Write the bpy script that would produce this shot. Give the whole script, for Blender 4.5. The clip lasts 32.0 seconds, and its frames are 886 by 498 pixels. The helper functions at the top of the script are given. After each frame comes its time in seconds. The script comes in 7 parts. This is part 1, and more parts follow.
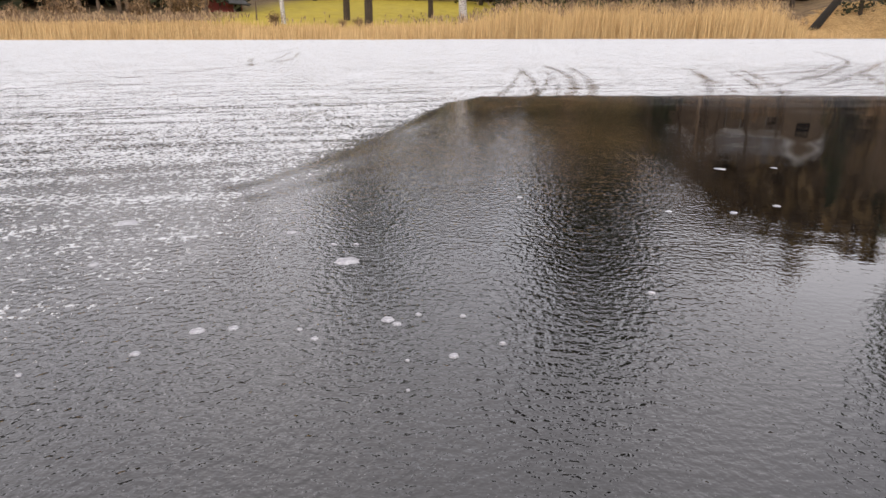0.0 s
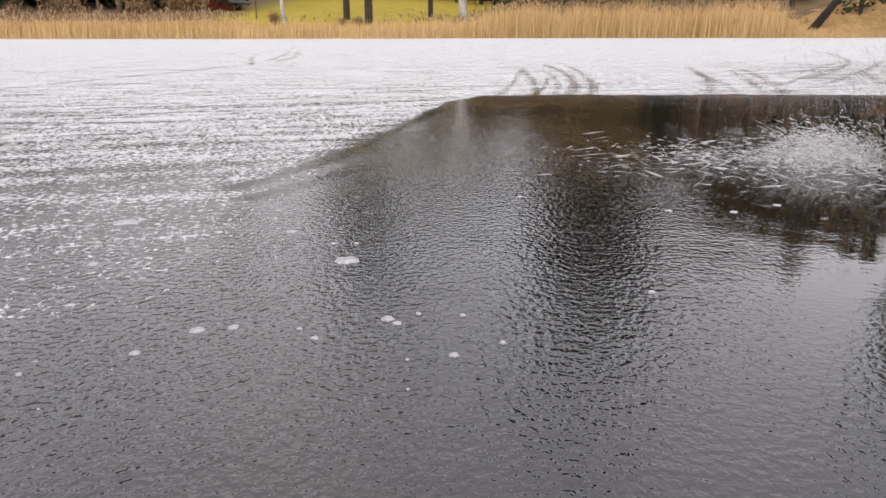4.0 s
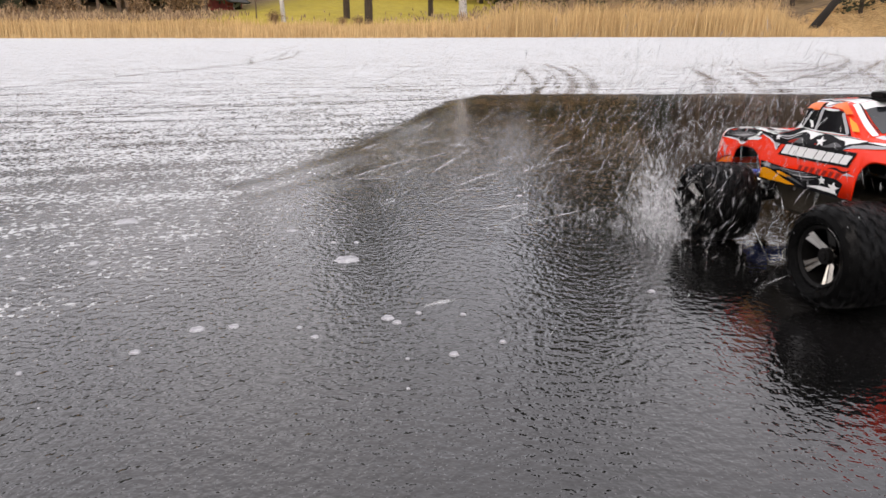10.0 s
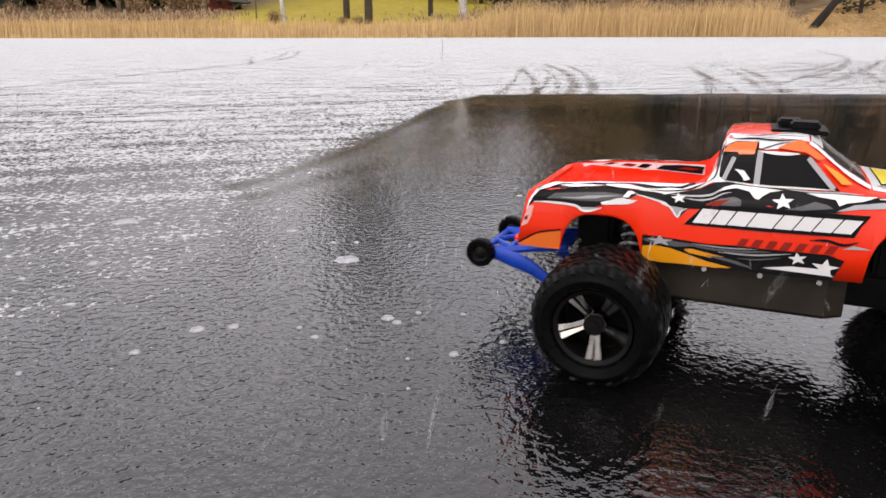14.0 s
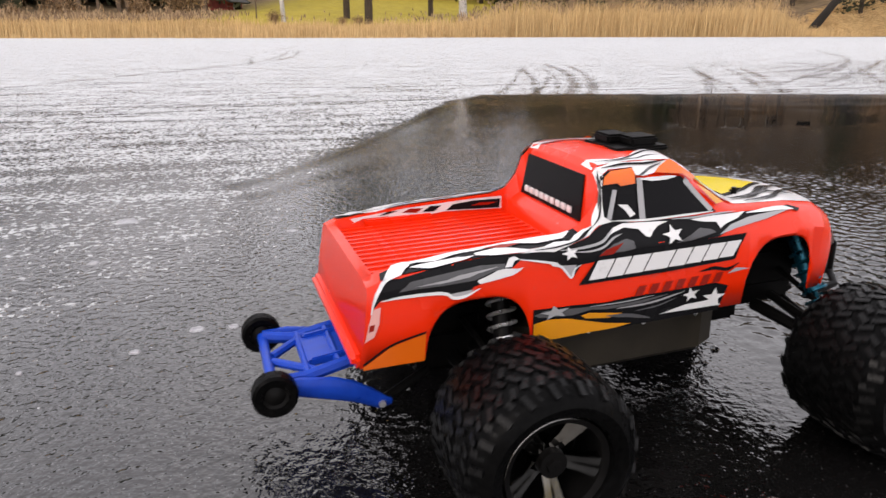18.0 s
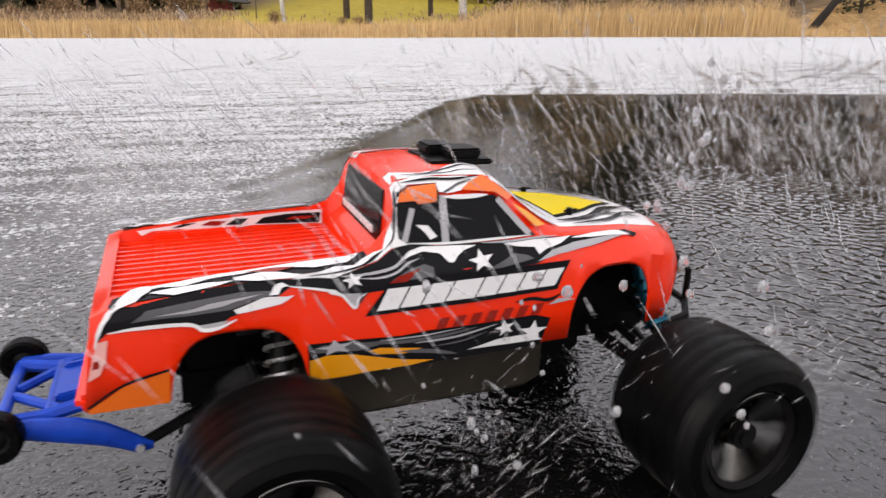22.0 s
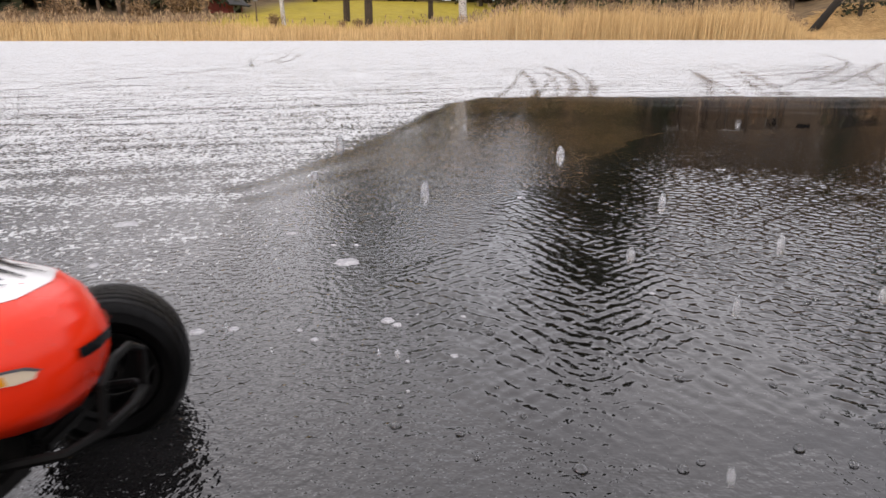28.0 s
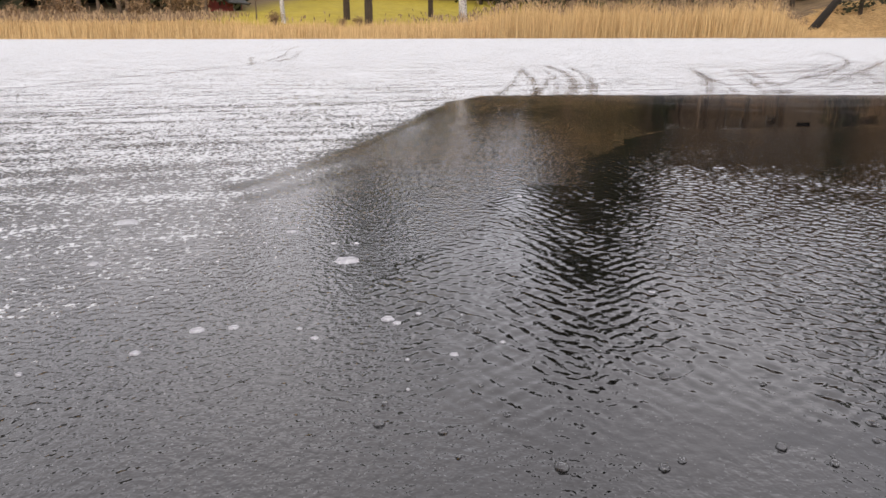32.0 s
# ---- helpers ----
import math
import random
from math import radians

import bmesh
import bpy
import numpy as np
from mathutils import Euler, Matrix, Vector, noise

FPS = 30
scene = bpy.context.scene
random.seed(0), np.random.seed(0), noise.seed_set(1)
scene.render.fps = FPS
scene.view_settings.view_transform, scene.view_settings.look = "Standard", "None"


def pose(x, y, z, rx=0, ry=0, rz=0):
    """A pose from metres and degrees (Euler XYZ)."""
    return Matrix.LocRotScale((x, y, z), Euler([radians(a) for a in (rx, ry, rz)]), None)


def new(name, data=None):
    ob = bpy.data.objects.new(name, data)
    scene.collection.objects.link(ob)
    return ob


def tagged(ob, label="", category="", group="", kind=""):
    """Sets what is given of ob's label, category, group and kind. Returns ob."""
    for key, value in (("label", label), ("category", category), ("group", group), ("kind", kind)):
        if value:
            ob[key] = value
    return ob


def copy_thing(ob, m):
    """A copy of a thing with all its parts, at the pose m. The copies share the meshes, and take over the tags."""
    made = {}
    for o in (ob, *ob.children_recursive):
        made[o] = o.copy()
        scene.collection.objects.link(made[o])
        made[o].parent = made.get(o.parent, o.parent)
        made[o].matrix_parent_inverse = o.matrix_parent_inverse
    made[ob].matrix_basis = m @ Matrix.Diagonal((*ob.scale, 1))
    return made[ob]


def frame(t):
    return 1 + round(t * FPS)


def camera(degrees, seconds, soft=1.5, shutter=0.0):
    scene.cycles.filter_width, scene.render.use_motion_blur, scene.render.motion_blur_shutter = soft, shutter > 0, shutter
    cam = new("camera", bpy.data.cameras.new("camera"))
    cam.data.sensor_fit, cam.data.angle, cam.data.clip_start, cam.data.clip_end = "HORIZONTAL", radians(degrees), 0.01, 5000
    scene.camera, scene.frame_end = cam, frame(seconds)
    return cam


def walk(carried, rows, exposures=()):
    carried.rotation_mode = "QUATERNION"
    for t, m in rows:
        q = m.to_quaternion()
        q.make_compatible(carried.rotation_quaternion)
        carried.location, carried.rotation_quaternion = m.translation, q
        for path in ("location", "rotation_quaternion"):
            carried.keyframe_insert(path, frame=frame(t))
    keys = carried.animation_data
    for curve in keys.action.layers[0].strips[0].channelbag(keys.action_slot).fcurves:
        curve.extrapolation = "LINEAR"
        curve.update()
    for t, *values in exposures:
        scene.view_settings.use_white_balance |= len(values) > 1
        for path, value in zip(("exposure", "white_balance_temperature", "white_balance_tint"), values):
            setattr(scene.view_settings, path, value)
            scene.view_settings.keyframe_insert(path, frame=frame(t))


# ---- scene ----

# ------------------------------------------------------------ camera and path
HEIGHT = 0.281
cam = camera(65.3, 32.0, shutter=1.0)


def aim(drop):
    """The camera's pose: a low stand on the ice, tipped down by so many degrees."""
    return pose(0, 0, HEIGHT, 90 - drop, 0, 0)


walk(cam, [(0, aim(17.17)), (1, aim(17.17)), (1.6, aim(17.225)), (3.5, aim(17.235)), (5.5, aim(17.25)), (6, aim(17.285)), (8.5, aim(17.335)), (9, aim(17.335)), (10, aim(17.30)),
           (22, aim(17.30)), (23, aim(17.27)), (24, aim(17.22)), (25, aim(17.17)), (25.5, aim(17.14)), (27.5, aim(17.085)), (29, aim(17.085)), (30, aim(17.15)), (31, aim(17.165)), (32, aim(17.225))],
     exposures=[(0, 0.03, 6840, 16.5), (32, 0.03, 6840, 16.5)])

# ------------------------------------------------------------ sky and sun
SUN_UP, SUN_TURN = 38, 215
world = bpy.data.worlds.new("overcast_sky")
world.use_nodes = True
scene.world = world
wn, wl = world.node_tree.nodes, world.node_tree.links
wn.clear()
w_out = wn.new("ShaderNodeOutputWorld")
w_bg = wn.new("ShaderNodeBackground")
w_sky = wn.new("ShaderNodeTexSky")
w_sky.sky_type = "NISHITA"
w_sky.sun_disc = False
w_sky.sun_elevation, w_sky.sun_rotation = radians(SUN_UP), radians(SUN_TURN)
w_sky.air_density, w_sky.dust_density, w_sky.ozone_density = 1.0, 4.0, 1.0
w_cloud = wn.new("ShaderNodeTexNoise")
w_cloud.inputs["Scale"].default_value, w_cloud.inputs["Detail"].default_value = 2.2, 6
w_ramp = wn.new("ShaderNodeValToRGB")
w_ramp.color_ramp.elements[0].position, w_ramp.color_ramp.elements[0].color = 0.30, (6.3, 6.6, 7.2, 1)
w_ramp.color_ramp.elements[1].position, w_ramp.color_ramp.elements[1].color = 0.72, (9.4, 9.5, 9.8, 1)
w_mix = wn.new("ShaderNodeMixRGB")
w_mix.inputs[0].default_value = 0.86
wl.new(w_cloud.outputs["Fac"], w_ramp.inputs[0])
wl.new(w_sky.outputs[0], w_mix.inputs[1])
wl.new(w_ramp.outputs[0], w_mix.inputs[2])
wl.new(w_mix.outputs[0], w_bg.inputs["Color"])
wl.new(w_bg.outputs[0], w_out.inputs["Surface"])
w_bg.inputs["Strength"].default_value = 0.21

sun_data = bpy.data.lights.new("sun", "SUN")
sun_data.energy, sun_data.angle, sun_data.color = 0.7, radians(25), (1.0, 0.96, 0.9)
sun = new("sun", sun_data)
sun.rotation_euler = Euler((radians(90 - SUN_UP), 0, radians(180 - SUN_TURN)))


# ------------------------------------------------------------ material tools
class Nodes:
    """A small writer of node materials."""

    def __init__(self, name):
        self.mat = bpy.data.materials.new(name)
        self.mat.use_nodes = True
        self.tree = self.mat.node_tree
        self.bsdf = self.tree.nodes["Principled BSDF"]
        self.out = self.tree.nodes["Material Output"]

    def add(self, kind, **values):
        node = self.tree.nodes.new(kind)
        for key, value in values.items():
            node.inputs[key.replace("_", " ")].default_value = value
        return node

    def link(self, a, b):
        self.tree.links.new(a, b)

    def coords(self, sx=1, sy=1, sz=1, turn=0):
        tc = self.add("ShaderNodeTexCoord")
        mp = self.add("ShaderNodeMapping")
        mp.vector_type = "TEXTURE"
        mp.inputs["Scale"].default_value = (1 / sx, 1 / sy, 1 / sz)
        mp.inputs["Rotation"].default_value = (0, 0, radians(turn))
        self.link(tc.outputs["Object"], mp.inputs["Vector"])
        return mp.outputs[0]

    def noise(self, scale, detail=3, vec=None, rough=0.55):
        n = self.add("ShaderNodeTexNoise", Scale=scale, Detail=detail, Roughness=rough)
        self.link(vec if vec is not None else self.coords(), n.inputs["Vector"])
        return n.outputs["Fac"]

    def math(self, op, a, b=0.0, clamp=False):
        n = self.add("ShaderNodeMath")
        n.operation, n.use_clamp = op, clamp
        for i, v in enumerate((a, b)):
            if isinstance(v, (int, float)):
                n.inputs[i].default_value = v
            else:
                self.link(v, n.inputs[i])
        return n.outputs[0]

    def attr(self, name):
        n = self.add("ShaderNodeAttribute")
        n.attribute_name = name
        return n.outputs["Fac"]

    def ramp(self, fac, *stops):
        n = self.add("ShaderNodeValToRGB")
        el = n.color_ramp.elements
        while len(el) < len(stops):
            el.new(0.5)
        for e, (p, c) in zip(el, stops):
            e.position, e.color = p, (*c, 1) if len(c) == 3 else c
        self.link(fac, n.inputs[0])
        return n.outputs[0]

    def mix(self, fac, a, b):
        n = self.add("ShaderNodeMixRGB")
        for i, v in zip((0, 1, 2), (fac, a, b)):
            if isinstance(v, (int, float)):
                n.inputs[i].default_value = v
            elif isinstance(v, tuple):
                n.inputs[i].default_value = (*v, 1)
            else:
                self.link(v, n.inputs[i])
        return n.outputs[0]

    def put(self, **values):
        for key, v in values.items():
            key = key.replace("_", " ")
            if isinstance(v, tuple):
                self.bsdf.inputs[key].default_value = (*v, 1)
            elif isinstance(v, (int, float)):
                self.bsdf.inputs[key].default_value = v
            else:
                self.link(v, self.bsdf.inputs[key])
        return self

    def bump(self, height, strength=0.3, distance=0.01):
        n = self.add("ShaderNodeBump", Strength=strength, Distance=distance)
        self.link(height, n.inputs["Height"])
        self.link(n.outputs[0], self.bsdf.inputs["Normal"])
        return n


def grainy(name, dark, light, rough=0.6, scale=40.0, bump=0.2, depth=0.002, metal=0.0, spread=(0.3, 0.7), island=0.0, spec=0.5):
    """A two-scale mottled surface."""
    n = Nodes(name)
    fine, wide = n.noise(scale, 5), n.noise(scale * 0.13, 3)
    fac = n.math("ADD", n.math("MULTIPLY", fine, 0.55), n.math("MULTIPLY", wide, 0.45))
    if island:
        g = n.add("ShaderNodeNewGeometry")
        fac = n.math("ADD", fac, n.math("MULTIPLY", n.math("SUBTRACT", g.outputs["Random Per Island"], 0.5), island))
    n.put(Base_Color=n.ramp(fac, (spread[0], dark), (spread[1], light)), Metallic=metal,
          Roughness=n.math("ADD", n.math("MULTIPLY", n.math("SUBTRACT", fine, 0.5), 0.3), rough, True))
    n.put(Specular_IOR_Level=spec)
    if bump:
        n.bump(fine, bump, depth)
    return n.mat


def painted(name, colour, rough=0.22, specks=0.5, dirt=(0.16, 0.14, 0.12), coat=0.22, spec=0.42):
    """Glossy polycarbonate paint with a film of wet dirt and small scratches."""
    n = Nodes(name)
    dirt_fac = n.math("MULTIPLY", n.math("SUBTRACT", n.noise(90, 6, rough=0.7), 0.60, True), specks * 3.2, True)
    wide = n.noise(14, 3)
    tone = n.mix(n.math("MULTIPLY", wide, 0.35), colour, tuple(c * 0.72 for c in colour))
    n.put(Base_Color=n.mix(dirt_fac, tone, dirt),
          Roughness=n.math("ADD", n.math("MULTIPLY", wide, 0.22), rough - 0.08, True), Coat_Weight=coat, Coat_Roughness=0.10, Specular_IOR_Level=spec)
    n.bump(n.noise(55, 3), 0.06, 0.001)
    return n.mat


RED = painted("red_paint", (0.78, 0.026, 0.003), coat=0.14, spec=0.26)
BLACK_P = painted("black_paint", (0.008, 0.008, 0.009), dirt=(0.05, 0.045, 0.04), coat=0.0, spec=0.07, specks=0.3)
WHITE_P = painted("white_paint", (0.70, 0.70, 0.70), specks=0.6)
GREY_P = painted("grey_paint", (0.085, 0.085, 0.09), coat=0.04, spec=0.2)
SILVER_P = painted("silver_paint", (0.34, 0.34, 0.35), coat=0.06, spec=0.3)
YELLOW_P = painted("yellow_paint", (0.78, 0.60, 0.008))
AMBER_P = painted("amber_paint", (0.66, 0.26, 0.006))
ORANGE_P = painted("orange_paint", (0.68, 0.12, 0.006))
DARK_RED = painted("dark_red_paint", (0.24, 0.012, 0.006), coat=0.04, spec=0.2)
GLASS_P = painted("dark_window", (0.006, 0.006, 0.007), rough=0.12, specks=0.2, coat=0.0, spec=0.07)
SCREEN_P = painted("windscreen_film", (0.010, 0.011, 0.013), rough=0.14, specks=0.5, dirt=(0.3, 0.3, 0.3), coat=0.2, spec=0.5)
LENS_P = painted("lamp_lens", (0.62, 0.50, 0.36), rough=0.12, specks=0.2)
TAIL_P = painted("tail_lens", (0.72, 0.36, 0.32), rough=0.12, specks=0.2)
BLUE = grainy("blue_nylon", (0.003, 0.032, 0.30), (0.006, 0.062, 0.48), 0.34, 120, 0.1, 0.0006, spec=0.2)
TEAL = grainy("teal_anodised", (0.003, 0.055, 0.09), (0.006, 0.12, 0.17), 0.3, 160, 0.1, 0.0005, metal=0.7)
RUBBER = grainy("wet_rubber", (0.0010, 0.0010, 0.0011), (0.0045, 0.0045, 0.0045), 0.28, 220, 0.6, 0.0010, spec=0.032)
TREAD = grainy("wet_tread", (0.0010, 0.0010, 0.0011), (0.0045, 0.0045, 0.0045), 0.30, 220, 0.6, 0.0010, spec=0.14)
CHROME = grainy("black_chrome", (0.045, 0.044, 0.042), (0.22, 0.216, 0.205), 0.12, 60, 0.1, 0.0005, metal=1.0)
STEEL = grainy("spring_steel", (0.45, 0.45, 0.45), (0.8, 0.8, 0.8), 0.3, 90, 0.05, 0.0004, metal=0.8)
PLASTIC = grainy("black_nylon", (0.002, 0.002, 0.002), (0.007, 0.0067, 0.0065), 0.42, 120, 0.2, 0.0006, spec=0.08)
CHASSIS = grainy("muddy_chassis_plate", (0.012, 0.0105, 0.008), (0.036, 0.030, 0.022), 0.42, 38, 0.15, 0.0008, spec=0.2)

REED = grainy("dry_reed", (0.42, 0.270, 0.110), (0.68, 0.465, 0.215), 0.8, 3, 0, island=0.7)
PLUME = grainy("reed_plume", (0.16, 0.10, 0.055), (0.36, 0.25, 0.14), 0.9, 3, 0, island=0.9)
BARK = grainy("dark_bark", (0.022, 0.016, 0.010), (0.085, 0.060, 0.038), 0.9, 7, 0.6, 0.03)
# a darker copy of the bark, for the leaning trunk
DEEP_BARK = grainy("deep_bark", (0.006, 0.0045, 0.003), (0.026, 0.018, 0.011), 0.9, 7, 0.6, 0.03)
TWIG = grainy("bare_twigs", (0.065, 0.044, 0.028), (0.19, 0.132, 0.085), 0.9, 5, 0)
NEEDLES = grainy("spruce_needles", (0.013, 0.017, 0.005), (0.050, 0.054, 0.016), 0.8, 1.2, 0, island=0.5)
PINE_N = grainy("pine_needles", (0.020, 0.030, 0.012), (0.070, 0.085, 0.034), 0.8, 1.2, 0, island=0.5)
WOODS = grainy("far_bare_woods", (0.070, 0.044, 0.018), (0.185, 0.120, 0.050), 0.9, 0.4, 0, island=0.9)
BRUSH = grainy("brown_brush", (0.11, 0.066, 0.030), (0.33, 0.21, 0.11), 0.9, 3, 0, island=0.9)
BOARD = grainy("red_boards", (0.14, 0.018, 0.012), (0.27, 0.045, 0.028), 0.75, 5, 0.2, 0.01)
BROWN_B = grainy("brown_boards", (0.060, 0.042, 0.026), (0.12, 0.084, 0.052), 0.75, 5, 0.2, 0.01)
PALE = grainy("pale_boards", (0.10, 0.095, 0.085), (0.20, 0.185, 0.165), 0.7, 5, 0.2, 0.01)
TRIM = grainy("white_trim", (0.55, 0.54, 0.52), (0.72, 0.71, 0.69), 0.6, 5, 0.1, 0.01)
ROOFING = grainy("dark_roofing", (0.025, 0.024, 0.024), (0.075, 0.070, 0.066), 0.8, 6, 0.3, 0.01)
FROST = grainy("white_frost", (0.10, 0.10, 0.105), (0.48, 0.48, 0.50), 0.7, 300, 0.4, 0.001)


def birch_material():
    n = Nodes("birch_bark")
    band = n.noise(9, 4, n.coords(1, 1, 3.5))
    n.put(Base_Color=n.ramp(band, (0.40, (0.05, 0.045, 0.04)), (0.50, (0.50, 0.47, 0.43)), (0.75, (0.68, 0.66, 0.62))), Roughness=0.8)
    n.bump(band, 0.3, 0.02)
    return n.mat


BIRCH = birch_material()


def land_material():
    """Bank and meadow: dead straw near the water, yellow-green grass above it, brown litter in the wood."""
    n = Nodes("bank_grass")
    straw = n.ramp(n.noise(2.2, 6), (0.3, (0.16, 0.090, 0.034)), (0.7, (0.42, 0.27, 0.11)))
    lawn = n.ramp(n.noise(1.4, 6), (0.3, (0.26, 0.195, 0.010)), (0.7, (0.42, 0.325, 0.022)))
    litter = n.ramp(n.noise(1.1, 6), (0.3, (0.085, 0.055, 0.026)), (0.7, (0.25, 0.165, 0.080)))
    c = n.mix(n.attr("lawn"), straw, lawn)
    n.put(Base_Color=n.mix(n.attr("wood"), c, litter), Roughness=0.95)
    n.bump(n.noise(6, 5), 0.6, 0.08)
    return n.mat


def ice_material():
    """Black lake ice under a skin of melt water; frost film, in part a wash for reflected sky, and snow crumbs lie on
    it where the attributes say.
    """
    n = Nodes("wet_black_ice")
    snow, film, ripple, rough_a = n.attr("snow"), n.attr("film"), n.attr("ripple"), n.attr("pebble")
    # crumbs of snow, gathered in rows by the wind
    crumb = n.noise(1.0, 5, n.coords(88, 84, 1, 14), 0.70)
    streak = n.noise(1.0, 3, n.coords(2.0, 12.0, 1, 15), 0.6)
    cover = n.math("ADD", snow, n.math("MULTIPLY", n.math("SUBTRACT", streak, 0.5), n.math("MULTIPLY", n.math("ADD", snow, 0.22), n.math("SUBTRACT", 1.75, n.math("MULTIPLY", snow, 1.15)))))
    patch = n.noise(1.0, 4, n.coords(30, 12, 1, 8), 0.68)
    level = n.math("ADD", n.math("MULTIPLY", n.math("SUBTRACT", crumb, 0.5), 2.5), n.math("SUBTRACT", cover, 0.50))
    level = n.math("ADD", level, n.math("MULTIPLY", n.math("SUBTRACT", patch, 0.52), n.math("MULTIPLY", snow, 1.3)))
    flakes = n.math("MULTIPLY", n.math("MULTIPLY", level, 18.0, True), n.math("MULTIPLY", snow, 30.0, True))
    # the ice beneath
    cloudy = n.noise(7.5, 5)
    dark = n.ramp(cloudy, (0.3, (0.002, 0.002, 0.002)), (0.7, (0.0055, 0.0052, 0.005)))
    speck = n.math("MULTIPLY", n.math("SUBTRACT", n.noise(520, 2), 0.668, True), 16.0, True)
    dark = n.mix(n.math("MULTIPLY", speck, 0.30), dark, (0.30, 0.30, 0.30))
    mottle = n.math("ADD", n.math("MULTIPLY", n.noise(60, 4), 0.7), n.math("MULTIPLY", cloudy, 0.6))
    filmed = n.mix(n.math("MULTIPLY", film, mottle, True), dark, (0.30, 0.30, 0.305))
    tone = n.mix(n.noise(2.3, 5), (0.475, 0.488, 0.495), (0.625, 0.638, 0.64))
    tone = n.mix(n.math("MULTIPLY", n.noise(130, 3), 0.55, True), tone, (0.33, 0.34, 0.35))
    colour = n.mix(flakes, filmed, tone)
    wet_rough = n.math("ADD", n.math("MULTIPLY", n.math("MULTIPLY", film, film), 0.45), 0.015)
    n.put(Base_Color=colour, IOR=1.62, Roughness=n.math("MAXIMUM", wet_rough, n.math("MULTIPLY", flakes, 0.85)),
          Specular_IOR_Level=n.math("SUBTRACT", 0.5, n.math("MULTIPLY", flakes, 0.3)))
    # short wavelets frozen into the skin, long ripples and the thickness of the crumbs
    peb = n.noise(1.0, 2, n.coords(116, 104, 1, -7), 0.5)
    wave = n.noise(1.0, 2, n.coords(15, 34, 1, -9), 0.5)
    h = n.math("ADD", n.math("MULTIPLY", peb, n.math("MULTIPLY", rough_a, 3.4)), n.math("MULTIPLY", wave, n.math("MULTIPLY", ripple, 5.0)))
    h = n.math("ADD", h, n.math("MULTIPLY", flakes, 4.0))
    n.bump(h, 1.0, 0.00040)
    return n.mat


LAND, ICE = land_material(), ice_material()


# ------------------------------------------------------------ mesh tools
def part(name, bm, material, parent=None, label="", smooth=True):
    """Links a bmesh as one mesh object, under a thing or a part."""
    me = bpy.data.meshes.new(name)
    bm.to_mesh(me)
    bm.free()
    me.materials.append(material)
    if smooth:
        me.polygons.foreach_set("use_smooth", [True] * len(me.polygons))
        me.set_sharp_from_angle(angle=radians(38))
    ob = new(name, me)
    ob.parent = parent
    return tagged(ob, label)


def again(ob, parent, m=None):
    """Another part on the same mesh."""
    o = new(ob.name.split(".")[0], ob.data)
    o.parent = parent
    o.matrix_basis = m if m is not None else Matrix()
    return o


def sheet(name, verts, faces, material, attributes=None, parent=None, smooth=False):
    me = bpy.data.meshes.new(name)
    me.from_pydata(verts, [], faces)
    me.materials.append(material)
    if smooth:
        me.polygons.foreach_set("use_smooth", [True] * len(me.polygons))
    for key, values in (attributes or {}).items():
        me.attributes.new(key, "FLOAT", "POINT").data.foreach_set("value", np.asarray(values, dtype=np.float32))
    ob = new(name, me)
    ob.parent = parent
    return ob


def box(bm, x0, x1, y0, y1, z0, z1, bevel=0.0, m=None):
    made = bmesh.ops.create_cube(bm, size=1, matrix=Matrix.Translation(((x0 + x1) / 2, (y0 + y1) / 2, (z0 + z1) / 2)) @ Matrix.Diagonal((x1 - x0, y1 - y0, z1 - z0, 1)))
    vs = made["verts"]
    if bevel:
        es = list({e for v in vs for e in v.link_edges})
        vs = list({v for f in bmesh.ops.bevel(bm, geom=es, offset=bevel, segments=2, affect="EDGES", clamp_overlap=True)["faces"] for v in f.verts} | {v for v in vs if v.is_valid})
    if m is not None:
        bmesh.ops.transform(bm, matrix=m, verts=[v for v in vs if v.is_valid])
    return bm


def tube(bm, points, radii, sides=8, cap=True):
    """A tapering tube through the points."""
    rings = []
    for i, p in enumerate(points):
        p = Vector(p)
        a, b = Vector(points[max(i - 1, 0)]), Vector(points[min(i + 1, len(points) - 1)])
        d = (b - a).normalized()
        u = d.orthogonal().normalized() if i == 0 else (u - d * u.dot(d)).normalized()
        w = d.cross(u)
        r = radii[i] if isinstance(radii, (list, tuple)) else radii
        rings.append([bm.verts.new(p + (u * math.cos(k * math.tau / sides) + w * math.sin(k * math.tau / sides)) * r) for k in range(sides)])
    for a, b in zip(rings, rings[1:]):
        for k in range(sides):
            bm.faces.new((a[k], a[(k + 1) % sides], b[(k + 1) % sides], b[k]))
    if cap:
        bm.faces.new(rings[0][::-1])
        bm.faces.new(rings[-1])
    return bm


def lathe(bm, profile, sides=32, closed=False):
    """A shape turned about the y axis from (radius, y) pairs."""
    rings = [[bm.verts.new((r * math.cos(k * math.tau / sides), y, r * math.sin(k * math.tau / sides))) for k in range(sides)] for r, y in profile]
    pairs = list(zip(rings, rings[1:])) + ([(rings[-1], rings[0])] if closed else [])
    for a, b in pairs:
        for k in range(sides):
            bm.faces.new((a[k], b[k], b[(k + 1) % sides], a[(k + 1) % sides]))
    return bm


def fbm(x, y, scale, seed=0.0):
    """Smooth value noise on arrays, for landforms and drifts."""
    total, amp = np.zeros_like(x), 0.5
    for o in range(4):
        s = scale * 2 ** o
        total += amp * np.sin(x * s * 1.3 + 1.7 * np.sin(y * s * 0.9 + seed + o) + seed) * np.cos(y * s * 1.1 + 1.3 * np.sin(x * s * 0.8 - seed + o))
        amp *= 0.5
    return total


